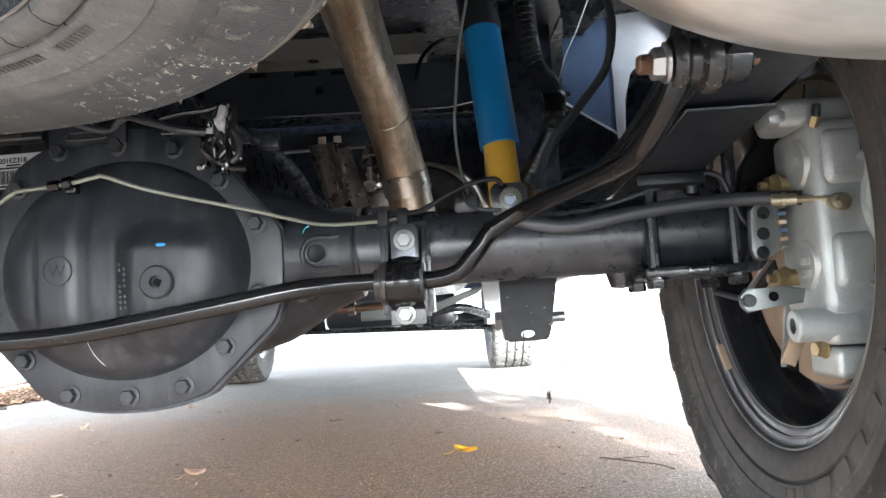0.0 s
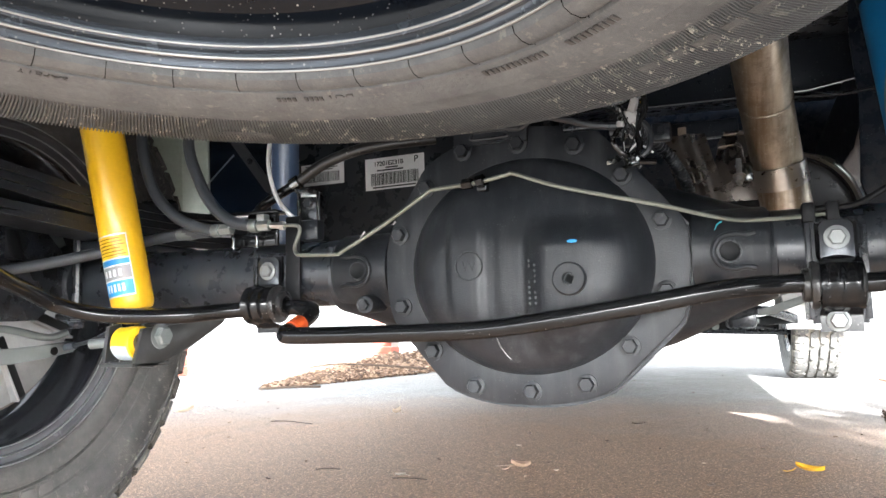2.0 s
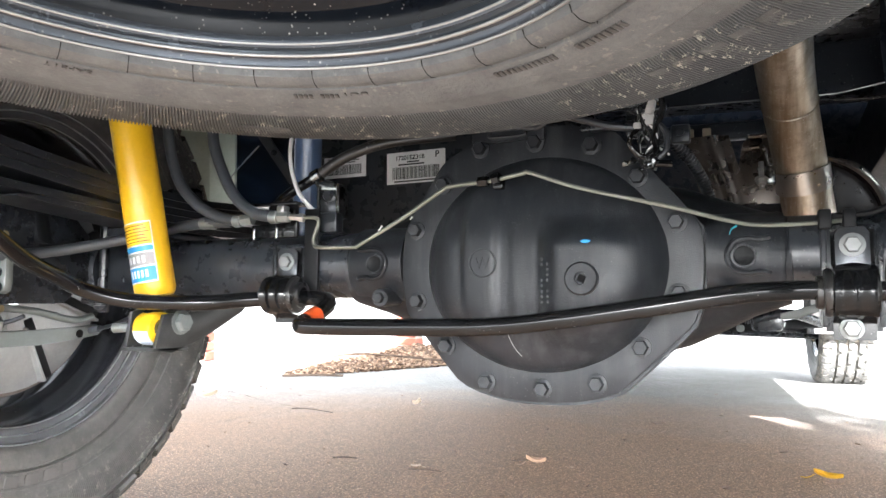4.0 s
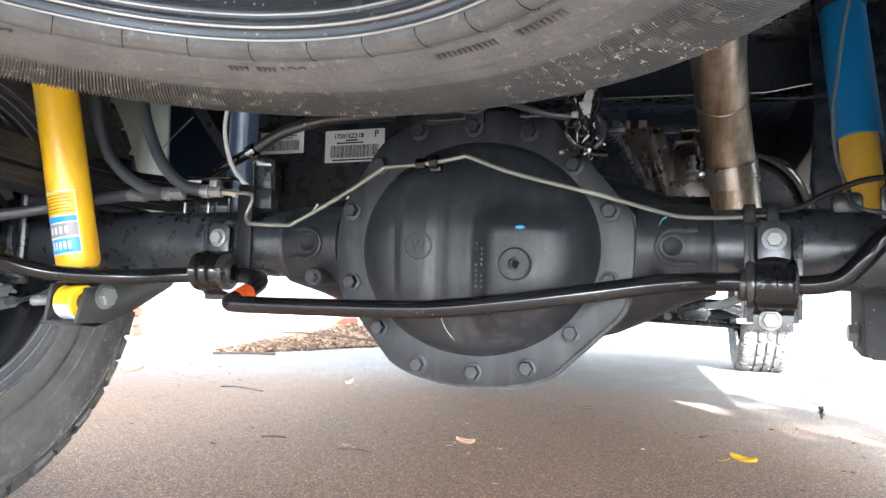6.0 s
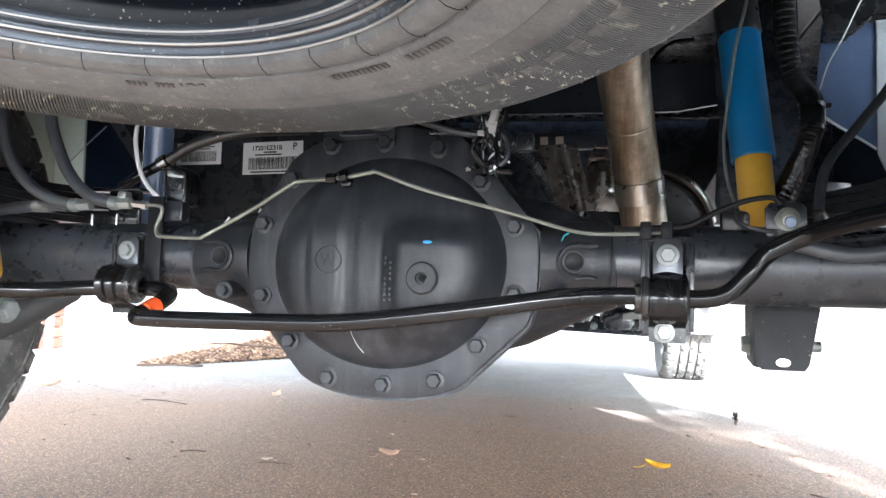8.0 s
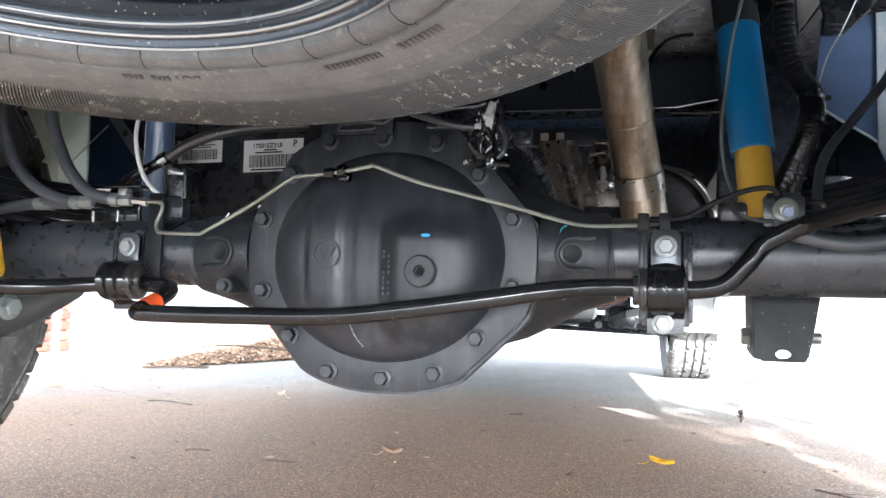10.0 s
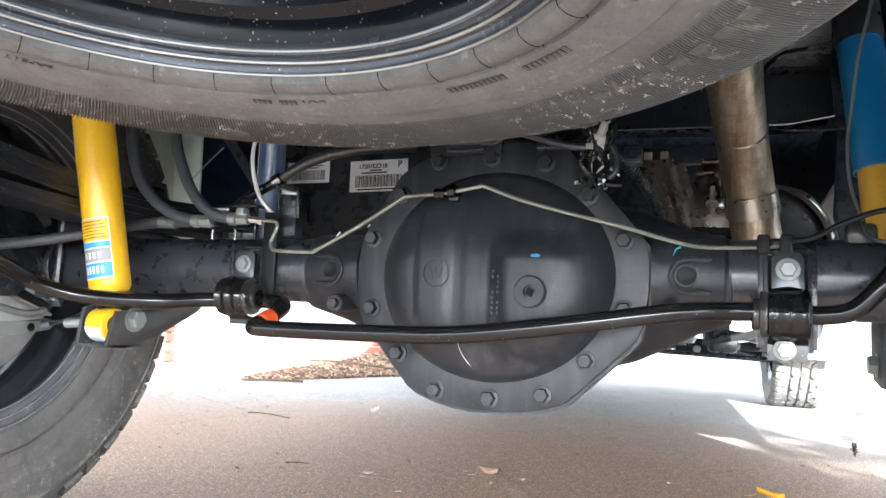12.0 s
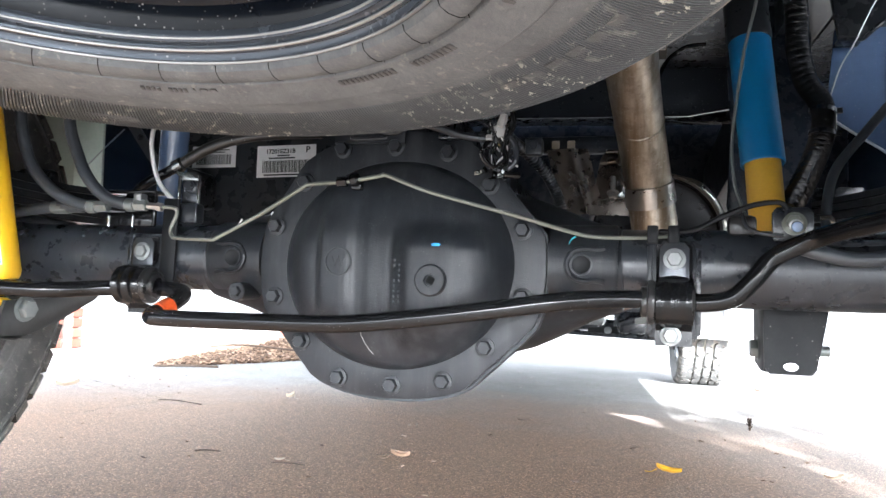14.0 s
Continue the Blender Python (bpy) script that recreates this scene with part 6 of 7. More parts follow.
def vent_pipe():
    ob = thing("vent_pipe", "black vent pipe held by a clip on a pale bracket", "pipe", (-0.3, 1.37, 0.5))
    part("pipe", tube(B(), [(-0.43, 1.42, 0.478), (-0.383, 1.372, 0.497), (-0.324, 1.37, 0.527), (-0.283, 1.37, 0.549), (-0.242, 1.375, 0.563), (-0.205, 1.39, 0.572), (-0.14, 1.42, 0.58)], 0.0068, 14, 6), gloss_black, ob)
    part("pipe_sleeve", tube(B(), [(-0.316, 1.37, 0.531), (-0.283, 1.37, 0.549), (-0.242, 1.375, 0.563), (-0.205, 1.39, 0.572), (-0.14, 1.42, 0.58)], 0.0076, 14, 5), bushing_rubber, ob, "thicker rubber sleeve")
    bm = B()
    lathe(bm, [(0.0072, -0.006), (0.0096, -0.006), (0.0096, 0.006), (0.0072, 0.006)], 18, Matrix.Translation((-0.324, 1.37, 0.527)) @ aim((0.059, 0, 0.03)), closed=True)
    prism(bm, [(-0.325, 0.522), (-0.314, 0.516), (-0.292, 0.517), (-0.285, 0.511), (-0.286, 0.505), (-0.312, 0.506), (-0.320, 0.512)], 0.006, Matrix.Translation((0, 1.363, 0)) @ XZ, 0.0012)
    for x in (-0.3145, -0.2855):
        tube(bm, [(x, 1.362, 0.512), (x, 1.362, 0.49), (x + 0.001, 1.362, 0.470)], 0.0024, 8, 3)
    br = part("bracket", bm, bracket_zinc, ob, "grey zinc bent bracket")
    part("bracket_web", prism(B(), [(-0.314, 0.512), (-0.286, 0.512), (-0.285, 0.470), (-0.313, 0.470)], 0.003, Matrix.Translation((0, 1.366, 0)) @ XZ, 0.0008), strap_sheen, br, "dark channel web")
    bm = B()
    box(bm, (-0.324, 1.352, 0.447), (-0.280, 1.372, 0.474), 0.004)
    box(bm, (-0.321, 1.348, 0.443), (-0.308, 1.366, 0.450), 0.002)
    part("valve_block", bm, plastic_black, ob, "small black plastic valve block")
    part("bracket_bolt", hexbolt(B(), (-0.300, 1.366, 0.498), (0, -1, 0), 0.0075, 0.007, 0.0095), satin_black, br)
    return ob


vent_pipe()


def sensor_wiring():
    ob = thing("wiring_harness", "foil-taped wiring harness with pale connectors over the axle", "wiring", (0.1, 1.3, 0.54))
    part("braided_sleeve", tube(B(), [(-0.03, 1.27, 0.556), (-0.006, 1.28, 0.546), (0.012, 1.29, 0.546), (0.03, 1.285, 0.556), (0.06, 1.285, 0.548), (0.09, 1.29, 0.539), (0.125, 1.30, 0.536)], 0.0042, 10, 6), plastic_black, ob, "dark braided sleeve")
    part("thin_wire", tube(B(), [(-0.03, 1.29, 0.570), (-0.012, 1.29, 0.553), (0.008, 1.29, 0.5475), (0.024, 1.29, 0.556), (0.030, 1.29, 0.570)], 0.0016, 8, 6), white_cable, ob)
    bm = B()
    box(bm, (0.121, 1.292, 0.538), (0.135, 1.304, 0.553), 0.003, m=Matrix.Translation((0.128, 1.298, 0.545)) @ pose(0, 0, 0, 12, -14, 20) @ Matrix.Translation((-0.128, -1.298, -0.545)))
    box(bm, (0.114, 1.290, 0.534), (0.122, 1.298, 0.541), 0.002)
    box(bm, (0.126, 1.288, 0.548), (0.134, 1.300, 0.564), 0.002, m=Matrix.Translation((0.13, 1.3, 0.55)) @ pose(0, 0, 0, 0, 18, 0) @ Matrix.Translation((-0.13, -1.3, -0.55)))
    part("pale_connector", bm, label_grey, ob, "pale plastic connector")
    bm = B()
    rng = random.Random(9)
    for i in range(26):
        x, z = 0.128 + rng.gauss(0, 0.010), (0.500 + rng.gauss(0, 0.006)) if i % 2 else (0.545 + rng.gauss(0, 0.009))
        box(bm, (-0.0045, -0.0005, -0.0022), (0.0045, 0.0005, 0.0022), m=Matrix.Translation((x, 1.298 + rng.uniform(-.004, .004), z)) @ Euler((rng.uniform(-1, 1), rng.uniform(-1, 1), rng.uniform(-1, 1))).to_matrix().to_4x4())
    part("foil_tape", bm, bracket_zinc, ob, "crumpled silver foil tape")
    part("cable_loop", tube(B(), [(0.128, 1.298, 0.552), (0.140, 1.296, 0.566), (0.143, 1.298, 0.552), (0.134, 1.30, 0.530), (0.136, 1.30, 0.512), (0.129, 1.30, 0.500), (0.150, 1.31, 0.498)], 0.0036, 8, 6), gloss_black, ob)
    part("corrugated_loom", tube(B(), [(0.10, 1.34, 0.575), (0.116, 1.40, 0.566), (0.135, 1.46, 0.556), (0.152, 1.50, 0.540), (0.165, 1.52, 0.517), (0.172, 1.53, 0.495), (0.174, 1.54, 0.46)], 0.0078, 12, 28, radii=lambda t: 0.0076 + 0.0006 * math.sin(t * 260)), plastic_black, ob, "ribbed black loom tube")
    for pts, r, mt in (([(0.06, 1.29, 0.552), (0.09, 1.285, 0.556), (0.12, 1.29, 0.560), (0.138, 1.30, 0.572)], 0.003, gloss_black), ([(0.118, 1.295, 0.535), (0.110, 1.29, 0.520), (0.118, 1.295, 0.507), (0.130, 1.30, 0.504)], 0.0028, gloss_black),
                       ([(0.135, 1.30, 0.543), (0.146, 1.30, 0.530), (0.146, 1.30, 0.512), (0.138, 1.30, 0.503)], 0.0034, plastic_black)):
        part("loose_wire", tube(B(), pts, r, 8, 6), mt, ob)
    for i in range(9):
        p0 = Vector((0.128 + rng.gauss(0, 0.008), 1.295, 0.553 + rng.gauss(0, 0.008)))
        p2 = Vector((0.132 + rng.gauss(0, 0.010), 1.300, 0.503 + rng.gauss(0, 0.010)))
        p1 = p0.lerp(p2, 0.5) + Vector((rng.gauss(0, 0.012), rng.gauss(0, 0.005), 0))
        part("fine_wire", tube(B(), [p0, p1, p2], 0.0011, 6, 5), white_cable if i % 4 == 0 else plug_dark, ob)
    bm = B()
    box(bm, (0.05, 1.325, 0.545), (0.115, 1.335, 0.553), 0.002)
    box(bm, (0.10, 1.328, 0.535), (0.122, 1.342, 0.560), 0.003)
    part("harness_bracket", bm, satin_black, ob)
    for x, z in ((0.148, 0.556), (0.110, 0.566)):
        bm = B()
        box(bm, (x - 0.011, 1.42, z - 0.010), (x + 0.011, 1.435, z + 0.012), 0.003)
        rod(bm, (x, 1.416, z + 0.002), (x, 1.422, z + 0.002), 0.005)
        part("clip_block", bm, plastic_black, ob)
    return ob


sensor_wiring()


def axle_cable():
    ob = thing("abs_cable", "black sensor cable and clips along the axle tube", "cable", (0.38, 1.34, 0.45))
    part("cable", tube(B(), [(0.30, 1.35, 0.442), (0.335, 1.342, 0.443), (0.365, 1.34, 0.458), (0.395, 1.34, 0.470), (0.42, 1.34, 0.473), (0.428, 1.342, 0.466)], 0.0030, 8, 6), plug_dark, ob)
    part("loop", tube(B(), [(0.385, 1.35, 0.462), (0.39, 1.345, 0.447), (0.405, 1.342, 0.440), (0.425, 1.342, 0.438)], 0.0022, 8, 6), plastic_black, ob)
    bm = B()
    prism(bm, [(0.416, 0.434), (0.452, 0.432), (0.456, 0.440), (0.456, 0.464), (0.450, 0.470), (0.420, 0.470), (0.415, 0.464)], 0.004, Matrix.Translation((0, 1.352, 0)) @ XZ, 0.001)
    br = part("bracket", bm, satin_black, ob, "small dark steel plate")
    part("wire_clip", tube(B(), [(0.460, 1.352, 0.434), (0.468, 1.348, 0.440), (0.474, 1.346, 0.450), (0.470, 1.346, 0.458), (0.462, 1.35, 0.458)], 0.0028, 8, 4), bracket_zinc, br, "bright spring wire clip")
    part("flange_nut", hexbolt(B(), (0.437, 1.352, 0.452), (-0.15, -1, 0.1), 0.0085, 0.010, 0.0125), line_green, br, "greenish zinc flange nut")
    part("stud", rod(B(), (0.437, 1.35, 0.451), (0.4350, 1.327, 0.4462), 0.0052), line_green, br, "greenish zinc threaded stud")
    part("stud_ring", lathe(B(), [(0.0050, 0), (0.0066, 0.0005), (0.0066, 0.003), (0.0050, 0.0035)], 18, Matrix.Translation((0.4358, 1.337, 0.4485)) @ aim((-0.1, -1, -0.2))), zinc, br, "bright ring on the stud")
    part("stud_cap", rod(B(), (0.4350, 1.328, 0.4464), (0.4345, 1.321, 0.4448), 0.0056), plate_blue, br, "blue paint on the stud tip")
    bm = B()
    box(bm, (0.372, 1.36, 0.44), (0.402, 1.38, 0.463), 0.006)
    part("grommet", bm, bushing_rubber, ob)
    return ob


axle_cable()

pipe_thing("brake_hose", "thick grey-black rubber brake hose to the caliper", "brake hose", [(0.44, 1.335, 0.425), (0.47, 1.332, 0.4165), (0.502, 1.330, 0.4135), (0.565, 1.330, 0.423), (0.628, 1.33, 0.429), (0.69, 1.325, 0.430), (0.735, 1.30, 0.424)], 0.0078, rubber_hose, 14)
pipe_thing("sensor_cable", "thin black wheel sensor cable along the axle", "cable", [(0.46, 1.36, 0.431), (0.50, 1.352, 0.432), (0.54, 1.345, 0.436), (0.599, 1.335, 0.451), (0.638, 1.33, 0.462), (0.662, 1.33, 0.457), (0.675, 1.335, 0.43), (0.69, 1.34, 0.404), (0.722, 1.35, 0.394)], 0.0034, plastic_black, 8)
pipe_thing("rubber_hose", "black rubber hose curving down beside the frame", "hose", [(0.565, 1.56, 0.86), (0.588, 1.53, 0.775), (0.599, 1.51, 0.715), (0.585, 1.50, 0.645), (0.541, 1.47, 0.585), (0.495, 1.43, 0.527), (0.474, 1.38, 0.474), (0.472, 1.365, 0.44)], 0.0056, rubber_hose, 14, 8)


def loom_tube():
    ob = thing("corrugated_loom", "ribbed black plastic wiring loom tube with cable ties", "loom tube", (0.5, 1.7, 0.7))
    part("tube", tube(B(), [(0.488, 1.70, 0.92), (0.500, 1.70, 0.830), (0.502, 1.70, 0.770), (0.513, 1.70, 0.715), (0.534, 1.70, 0.680), (0.538, 1.70, 0.645), (0.524, 1.68, 0.60), (0.497, 1.64, 0.545), (0.470, 1.60, 0.50)], 0.0165, 14, 110, lambda t: 0.0165 + 0.0011 * math.sin(t * 1050)), loom_black, ob)
    for p in ((0.5365, 1.70, 0.668), (0.534, 1.692, 0.632)):
        bm = lathe(B(), [(0.0168, -0.003), (0.0190, -0.003), (0.0190, 0.003), (0.0168, 0.003)], 18, Matrix.Translation(p) @ aim((0.1, 0.1, 1)), closed=True)
        box(bm, (0.016, -0.003, -0.004), (0.027, 0.003, 0.004), 0.001, m=Matrix.Translation(p))
        part("cable_tie", bm, satin_black, ob)
    return ob


loom_tube()

pipe_thing("thin_cable", "thin dark cable hanging by the shock absorber", "cable", [(0.415, 1.41, 0.80), (0.405, 1.40, 0.72), (0.392, 1.40, 0.66), (0.384, 1.40, 0.60), (0.379, 1.40, 0.55), (0.382, 1.39, 0.50), (0.392, 1.37, 0.46)], 0.0018, lever_zinc, 8)
pipe_thing("steel_wire", "thin bright steel wire by the frame", "wire", [(0.64, 1.70, 0.88), (0.608, 1.70, 0.831), (0.58, 1.70, 0.77), (0.559, 1.70, 0.729), (0.541, 1.695, 0.668), (0.532, 1.68, 0.62), (0.50, 1.62, 0.545)], 0.0011, zinc, 8)
pipe_thing("steel_pipe", "thin black pipe running across under the bed floor", "pipe", [(0.31, 1.92, 0.720), (0.36, 1.915, 0.712), (0.42, 1.915, 0.711), (0.50, 1.915, 0.718)], 0.003, satin_black, 8)


for k in range(5):
    a = 0.012 * k
    pipe_thing("black_cable", "black cable in a bundle above the shock absorber", "cable", [(0.36 + 2 * a, 1.72, 0.93 - a), (0.43 + a, 1.69, 0.865 + a * 0.5), (0.50 - a, 1.67, 0.850 + a), (0.56 + a * 0.5, 1.66, 0.90 - a), (0.62, 1.64, 0.95)], 0.0055, gloss_black, 8)
pipe_thing("curved_wire", "thin dark wire clipped in an arc to the floor beam", "wire", [(0.30, 1.98, 0.80), (0.315, 1.975, 0.845), (0.35, 1.975, 0.875), (0.39, 1.975, 0.88)], 0.004, gloss_black, 8)


def rail_bracket():
    bm = prism(B(), [(0.550, 0.940), (0.566, 0.845), (0.572, 0.801), (0.607, 0.796), (0.634, 0.822), (0.70, 0.900), (0.70, 0.940)], 0.012, Matrix.Translation((0, 1.76, 0)) @ XZ, 0.003)
    prism(bm, [(0.572, 1.764), (0.607, 1.764), (0.607, 1.797), (0.572, 1.797)], 0.005, Matrix.Translation((0, 0, 0.797)), 0.001)
    tube(bm, [(0.570, 1.760, 0.803), (0.607, 1.759, 0.797), (0.634, 1.759, 0.822)], 0.003, 8, 1)
    return solid("rail_bracket", bm, satin_black, "folded black steel bracket fixed to the frame", "bracket")


rail_bracket()


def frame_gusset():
    ob = thing("frame_gusset", "pressed steel gusset plate, blue daylight painted into its colour", "bracket", (0.65, 1.8, 0.7))
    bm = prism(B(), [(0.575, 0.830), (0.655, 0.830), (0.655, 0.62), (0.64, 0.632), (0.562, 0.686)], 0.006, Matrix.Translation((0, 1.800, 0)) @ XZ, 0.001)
    part("plate", bm, plate_blue, ob, "smooth plate with reflected blue put into its colour")
    # pale tube drawn in for the highlight along the plate's lower edge
    part("rim_glint", tube(B(), [(0.562, 1.799, 0.687), (0.600, 1.799, 0.659), (0.642, 1.799, 0.630), (0.652, 1.799, 0.622)], 0.0022, 8, 2), flange_grey, ob, "pale line for the highlight on the lower rim")
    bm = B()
    # outline of the lit strip; its light is painted as pale grey
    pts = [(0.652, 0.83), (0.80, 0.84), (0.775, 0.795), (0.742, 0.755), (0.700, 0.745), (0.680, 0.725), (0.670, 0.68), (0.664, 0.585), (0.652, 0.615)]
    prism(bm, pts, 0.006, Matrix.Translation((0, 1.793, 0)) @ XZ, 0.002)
    part("flange", bm, flange_grey, ob, "rolled flange, pale with the light painted on it")
    return ob


frame_gusset()


def wheel_liner_panel():
    """A pale panel that closes the wheel arch and turns forward along the body side."""
    plan = [(-0.926, 1.950), (-0.950, 1.950), (-0.976, 1.948), (-0.994, 1.940), (-1.005, 1.922), (-1.008, 1.895), (-1.008, 1.850), (-1.007, 1.790)]
    thick = [(x + 0.002, y + 0.004) if k < 4 else (x - 0.004, y + 0.001) for k, (x, y) in enumerate(plan)]
    bm = B()
    rows = []
    for z in (0.540, 0.60, 0.68, 0.76, 0.85, 0.95):
        lean = -0.04 * (z - 0.540)
        rows.append([bm.verts.new((x + (lean if k < 4 else 0.0), y, z)) for pts in (plan, thick) for k, (x, y) in enumerate(pts)])
    n = len(plan)
    for p, q in zip(rows, rows[1:]):
        for k in range(n - 1):
            bm.faces.new((p[k], p[k + 1], q[k + 1], q[k]))
            bm.faces.new((p[n + k], p[n + k + 1], q[n + k + 1], q[n + k]))
        for k in (0, n - 1):
            bm.faces.new((p[k], p[n + k], q[n + k], q[k]))
    for p in (rows[0], rows[-1]):
        for k in range(n - 1):
            bm.faces.new((p[k], p[k + 1], p[n + k + 1], p[n + k]))
    return solid("fender_panel", bm, liner_green, "pale green-grey inner fender panel behind the wheel", "fender panel")


wheel_liner_panel()


# ---- brake calipers ----
def caliper(s, dy):
    ob = thing("brake_caliper", "cast alloy brake caliper with two piston housings", "brake caliper", (s * 0.75, 1.30 + dy, 0.4), group="brake calipers")
    F = Matrix.Translation((-0.0 if s > 0 else 0.0, dy, 0)) @ Matrix.Diagonal((s, 1, 1, 1))

    def P(name, bm, mat, parent, label=""):
        bm.transform(F)
        return part(name, bm, mat, parent, label)
    bm = B()
    box(bm, (0.735, 1.27, 0.300), (0.790, 1.37, 0.500), 0.012, seg=3)
    box(bm, (0.712, 1.285, 0.497), (0.800, 1.35, 0.527), 0.009, seg=3)
    box(bm, (0.703, 1.285, 0.500), (0.726, 1.33, 0.518), 0.006)
    tube(bm, [(0.789, 1.272, 0.500), (0.794, 1.262, 0.462), (0.787, 1.270, 0.412), (0.794, 1.262, 0.360), (0.789, 1.272, 0.305)], 0.009, 10, 5)
    body = P("caliper_body", bm, caliper_alloy, ob)
    for z in (0.459, 0.354):
        bm = B()
        m = Matrix.Translation((0.766, 1.305, z)) @ pose(0, 0, 0, 0, 90, 0)
        lathe(bm, [(0, -0.034), (0.024, -0.034), (0.030, -0.028), (0.0325, -0.016), (0.0325, 0.024), (0.0, 0.024)], 36, m)
        box(bm, (0.745, 1.264, z - 0.028), (0.790, 1.31, z + 0.030), 0.010, seg=3)
        h = P("piston_housing", bm, caliper_alloy, body)
        bm = B()
        rng = random.Random(int(z * 1000))
        for i in range(5):
            for j in range(2):
                if rng.random() < 0.8:
                    box(bm, (0.7310, 1.292 + i * 0.005, z - 0.012 + j * 0.012), (0.7332, 1.295 + i * 0.005, z - 0.005 + j * 0.012))
        P("cast_marks", bm, caliper_alloy, h)
    bm = B()
    rod(bm, (0.752, 1.262, 0.413), (0.757, 1.285, 0.413), 0.0085, seg=18)
    hexbolt(bm, (0.757, 1.264, 0.413), (-0.1, -1, 0), 0.0072, 0.011, 0.0092)
    rod(bm, (0.705, 1.305, 0.424), (0.728, 1.295, 0.422), 0.0064, seg=14)
    rod(bm, (0.714, 1.301, 0.4232), (0.718, 1.2995, 0.4228), 0.0078, seg=14)
    tube(bm, [(0.728, 1.295, 0.422), (0.742, 1.275, 0.419), (0.754, 1.270, 0.414)], 0.0042, 10, 4)
    P("banjo_fitting", bm, pale_gold, ob, "pale yellow zinc banjo hose fitting")
    bm = B()
    rod(bm, (0.742, 1.275, 0.492), (0.744, 1.27, 0.502), 0.0052, seg=6)
    b = P("bleed_screw", bm, gold_zinc, ob, "yellow zinc bleed screw")
    P("bleed_cap", lathe(B(), [(0, 0), (0.0044, 0), (0.0048, 0.006), (0.0040, 0.013), (0, 0.014)], 14, Matrix.Translation((0.744, 1.27, 0.501)) @ aim((0.05, -0.25, 1))), plastic_black, b, "black rubber cap")
    for z in (0.443, 0.343):
        bm = B()
        rod(bm, (0.716, 1.33, z), (0.742, 1.33, z), 0.009, seg=16)
        hexbolt(bm, (0.722, 1.33, z), (-1, -0.2, 0), 0.0105, 0.011, 0.0125)
        rod(bm, (0.703, 1.33, z), (0.712, 1.33, z), 0.005, seg=10)
        P("slide_pin_bolt", bm, gold_zinc, ob, "yellow zinc slide pin bolt")
    bm = B()
    prism(bm, [(0.686, 0.375), (0.689, 0.366), (0.697, 0.362), (0.706, 0.366), (0.716, 0.372), (0.718, 0.418), (0.712, 0.423), (0.695, 0.424), (0.688, 0.416)], 0.012, Matrix.Translation((0, 1.320, 0)) @ XZ, 0.002)
    pl = P("mount_plate", bm, lever_zinc, ob, "pale zinc plate with three holes")
    for x, z in ((0.7010, 0.413), (0.6990, 0.391), (0.6970, 0.371)):
        P("plate_hole", lathe(B(), [(0, 0), (0.0065, 0), (0.0068, 0.001), (0, 0.001)], 18, Matrix.Translation((x, 1.3196, z)) @ aim((0, -1, 0))), satin_black, pl, "dark round bolt hole")
    for k, (z, mt) in enumerate(((0.419, line_green), (0.411, plate_blue), (0.402, leaf_pale), (0.393, plate_blue), (0.384, pad_tan), (0.376, line_green))):
        bm = box(B(), (0.7155, 1.316, z - 0.0022), (0.7235, 1.322, z + 0.0022), 0.001)
        P("paint_tab", bm, mt, pl, "small colour-coded paint tab")
    P("dust_boot", prism(B(), [(0.690, 0.435), (0.706, 0.476), (0.730, 0.516), (0.742, 0.522), (0.766, 0.517), (0.768, 0.492), (0.748, 0.435)], 0.020, Matrix.Translation((0, 1.375, 0)) @ XZ, 0.006), plug_dark, ob, "folded black rubber dust boot")
    # parking brake lever and slide boss
    bm = B()
    tube(bm, [(0.640, 1.315, 0.333), (0.655, 1.31, 0.327), (0.67, 1.30, 0.322)], 0.003, 8, 4)
    P("brake_cable", bm, plastic_black, ob)
    bm = prism(B(), [(0.662, 0.316), (0.668, 0.309), (0.685, 0.312), (0.724, 0.316), (0.728, 0.330), (0.705, 0.335), (0.685, 0.333), (0.668, 0.334), (0.661, 0.326)], 0.008, Matrix.Translation((0, 1.296, 0)) @ XZ, 0.0015)
    lv = P("brake_lever", bm, lever_zinc, ob, "pale zinc parking brake lever")
    P("lever_hole", lathe(B(), [(0, 0), (0.005, 0), (0.005, 0.001), (0, 0.001)], 14, Matrix.Translation((0.694, 1.2955, 0.324)) @ aim((0, -1, 0))), ink, lv)
    P("cable_end", rod(B(), (0.668, 1.288, 0.321), (0.668, 1.305, 0.321), 0.0065, seg=12), plastic_black, lv)
    bm = lathe(B(), [(0.008, 0.0), (0.015, 0.0), (0.0165, 0.002), (0.0165, 0.060), (0.0, 0.060), (0.0, 0.03), (0.008, 0.03)], 24, Matrix.Translation((0.706, 1.285, 0.293)) @ aim((1, 0, 0)))
    box(bm, (0.738, 1.272, 0.272), (0.790, 1.33, 0.318), 0.008, seg=3)
    P("slide_boss", bm, caliper_alloy, ob)
    bm = B()
    box(bm, (0.742, 1.275, 0.238), (0.800, 1.34, 0.270), 0.007, seg=3)
    P("pad_bracket", bm, caliper_alloy, ob, "cast pad bracket")
    bm = B()
    hexbolt(bm, (0.742, 1.30, 0.268), (-1, -0.2, 0), 0.0085, 0.012, 0.010)
    P("bracket_bolt", bm, gold_zinc, ob, "yellow zinc bolt")
    P("shim_plate", box(B(), (-0.010, -0.001, -0.016), (0.010, 0.001, 0.016), 0.0008, m=Matrix.Translation((0.724, 1.335, 0.266)) @ pose(0, 0, 0, 14, 20, 24)), pad_tan, ob, "small tan stamped plate")
    return ob


caliper(1, 0.0)
caliper(-1, -0.13)


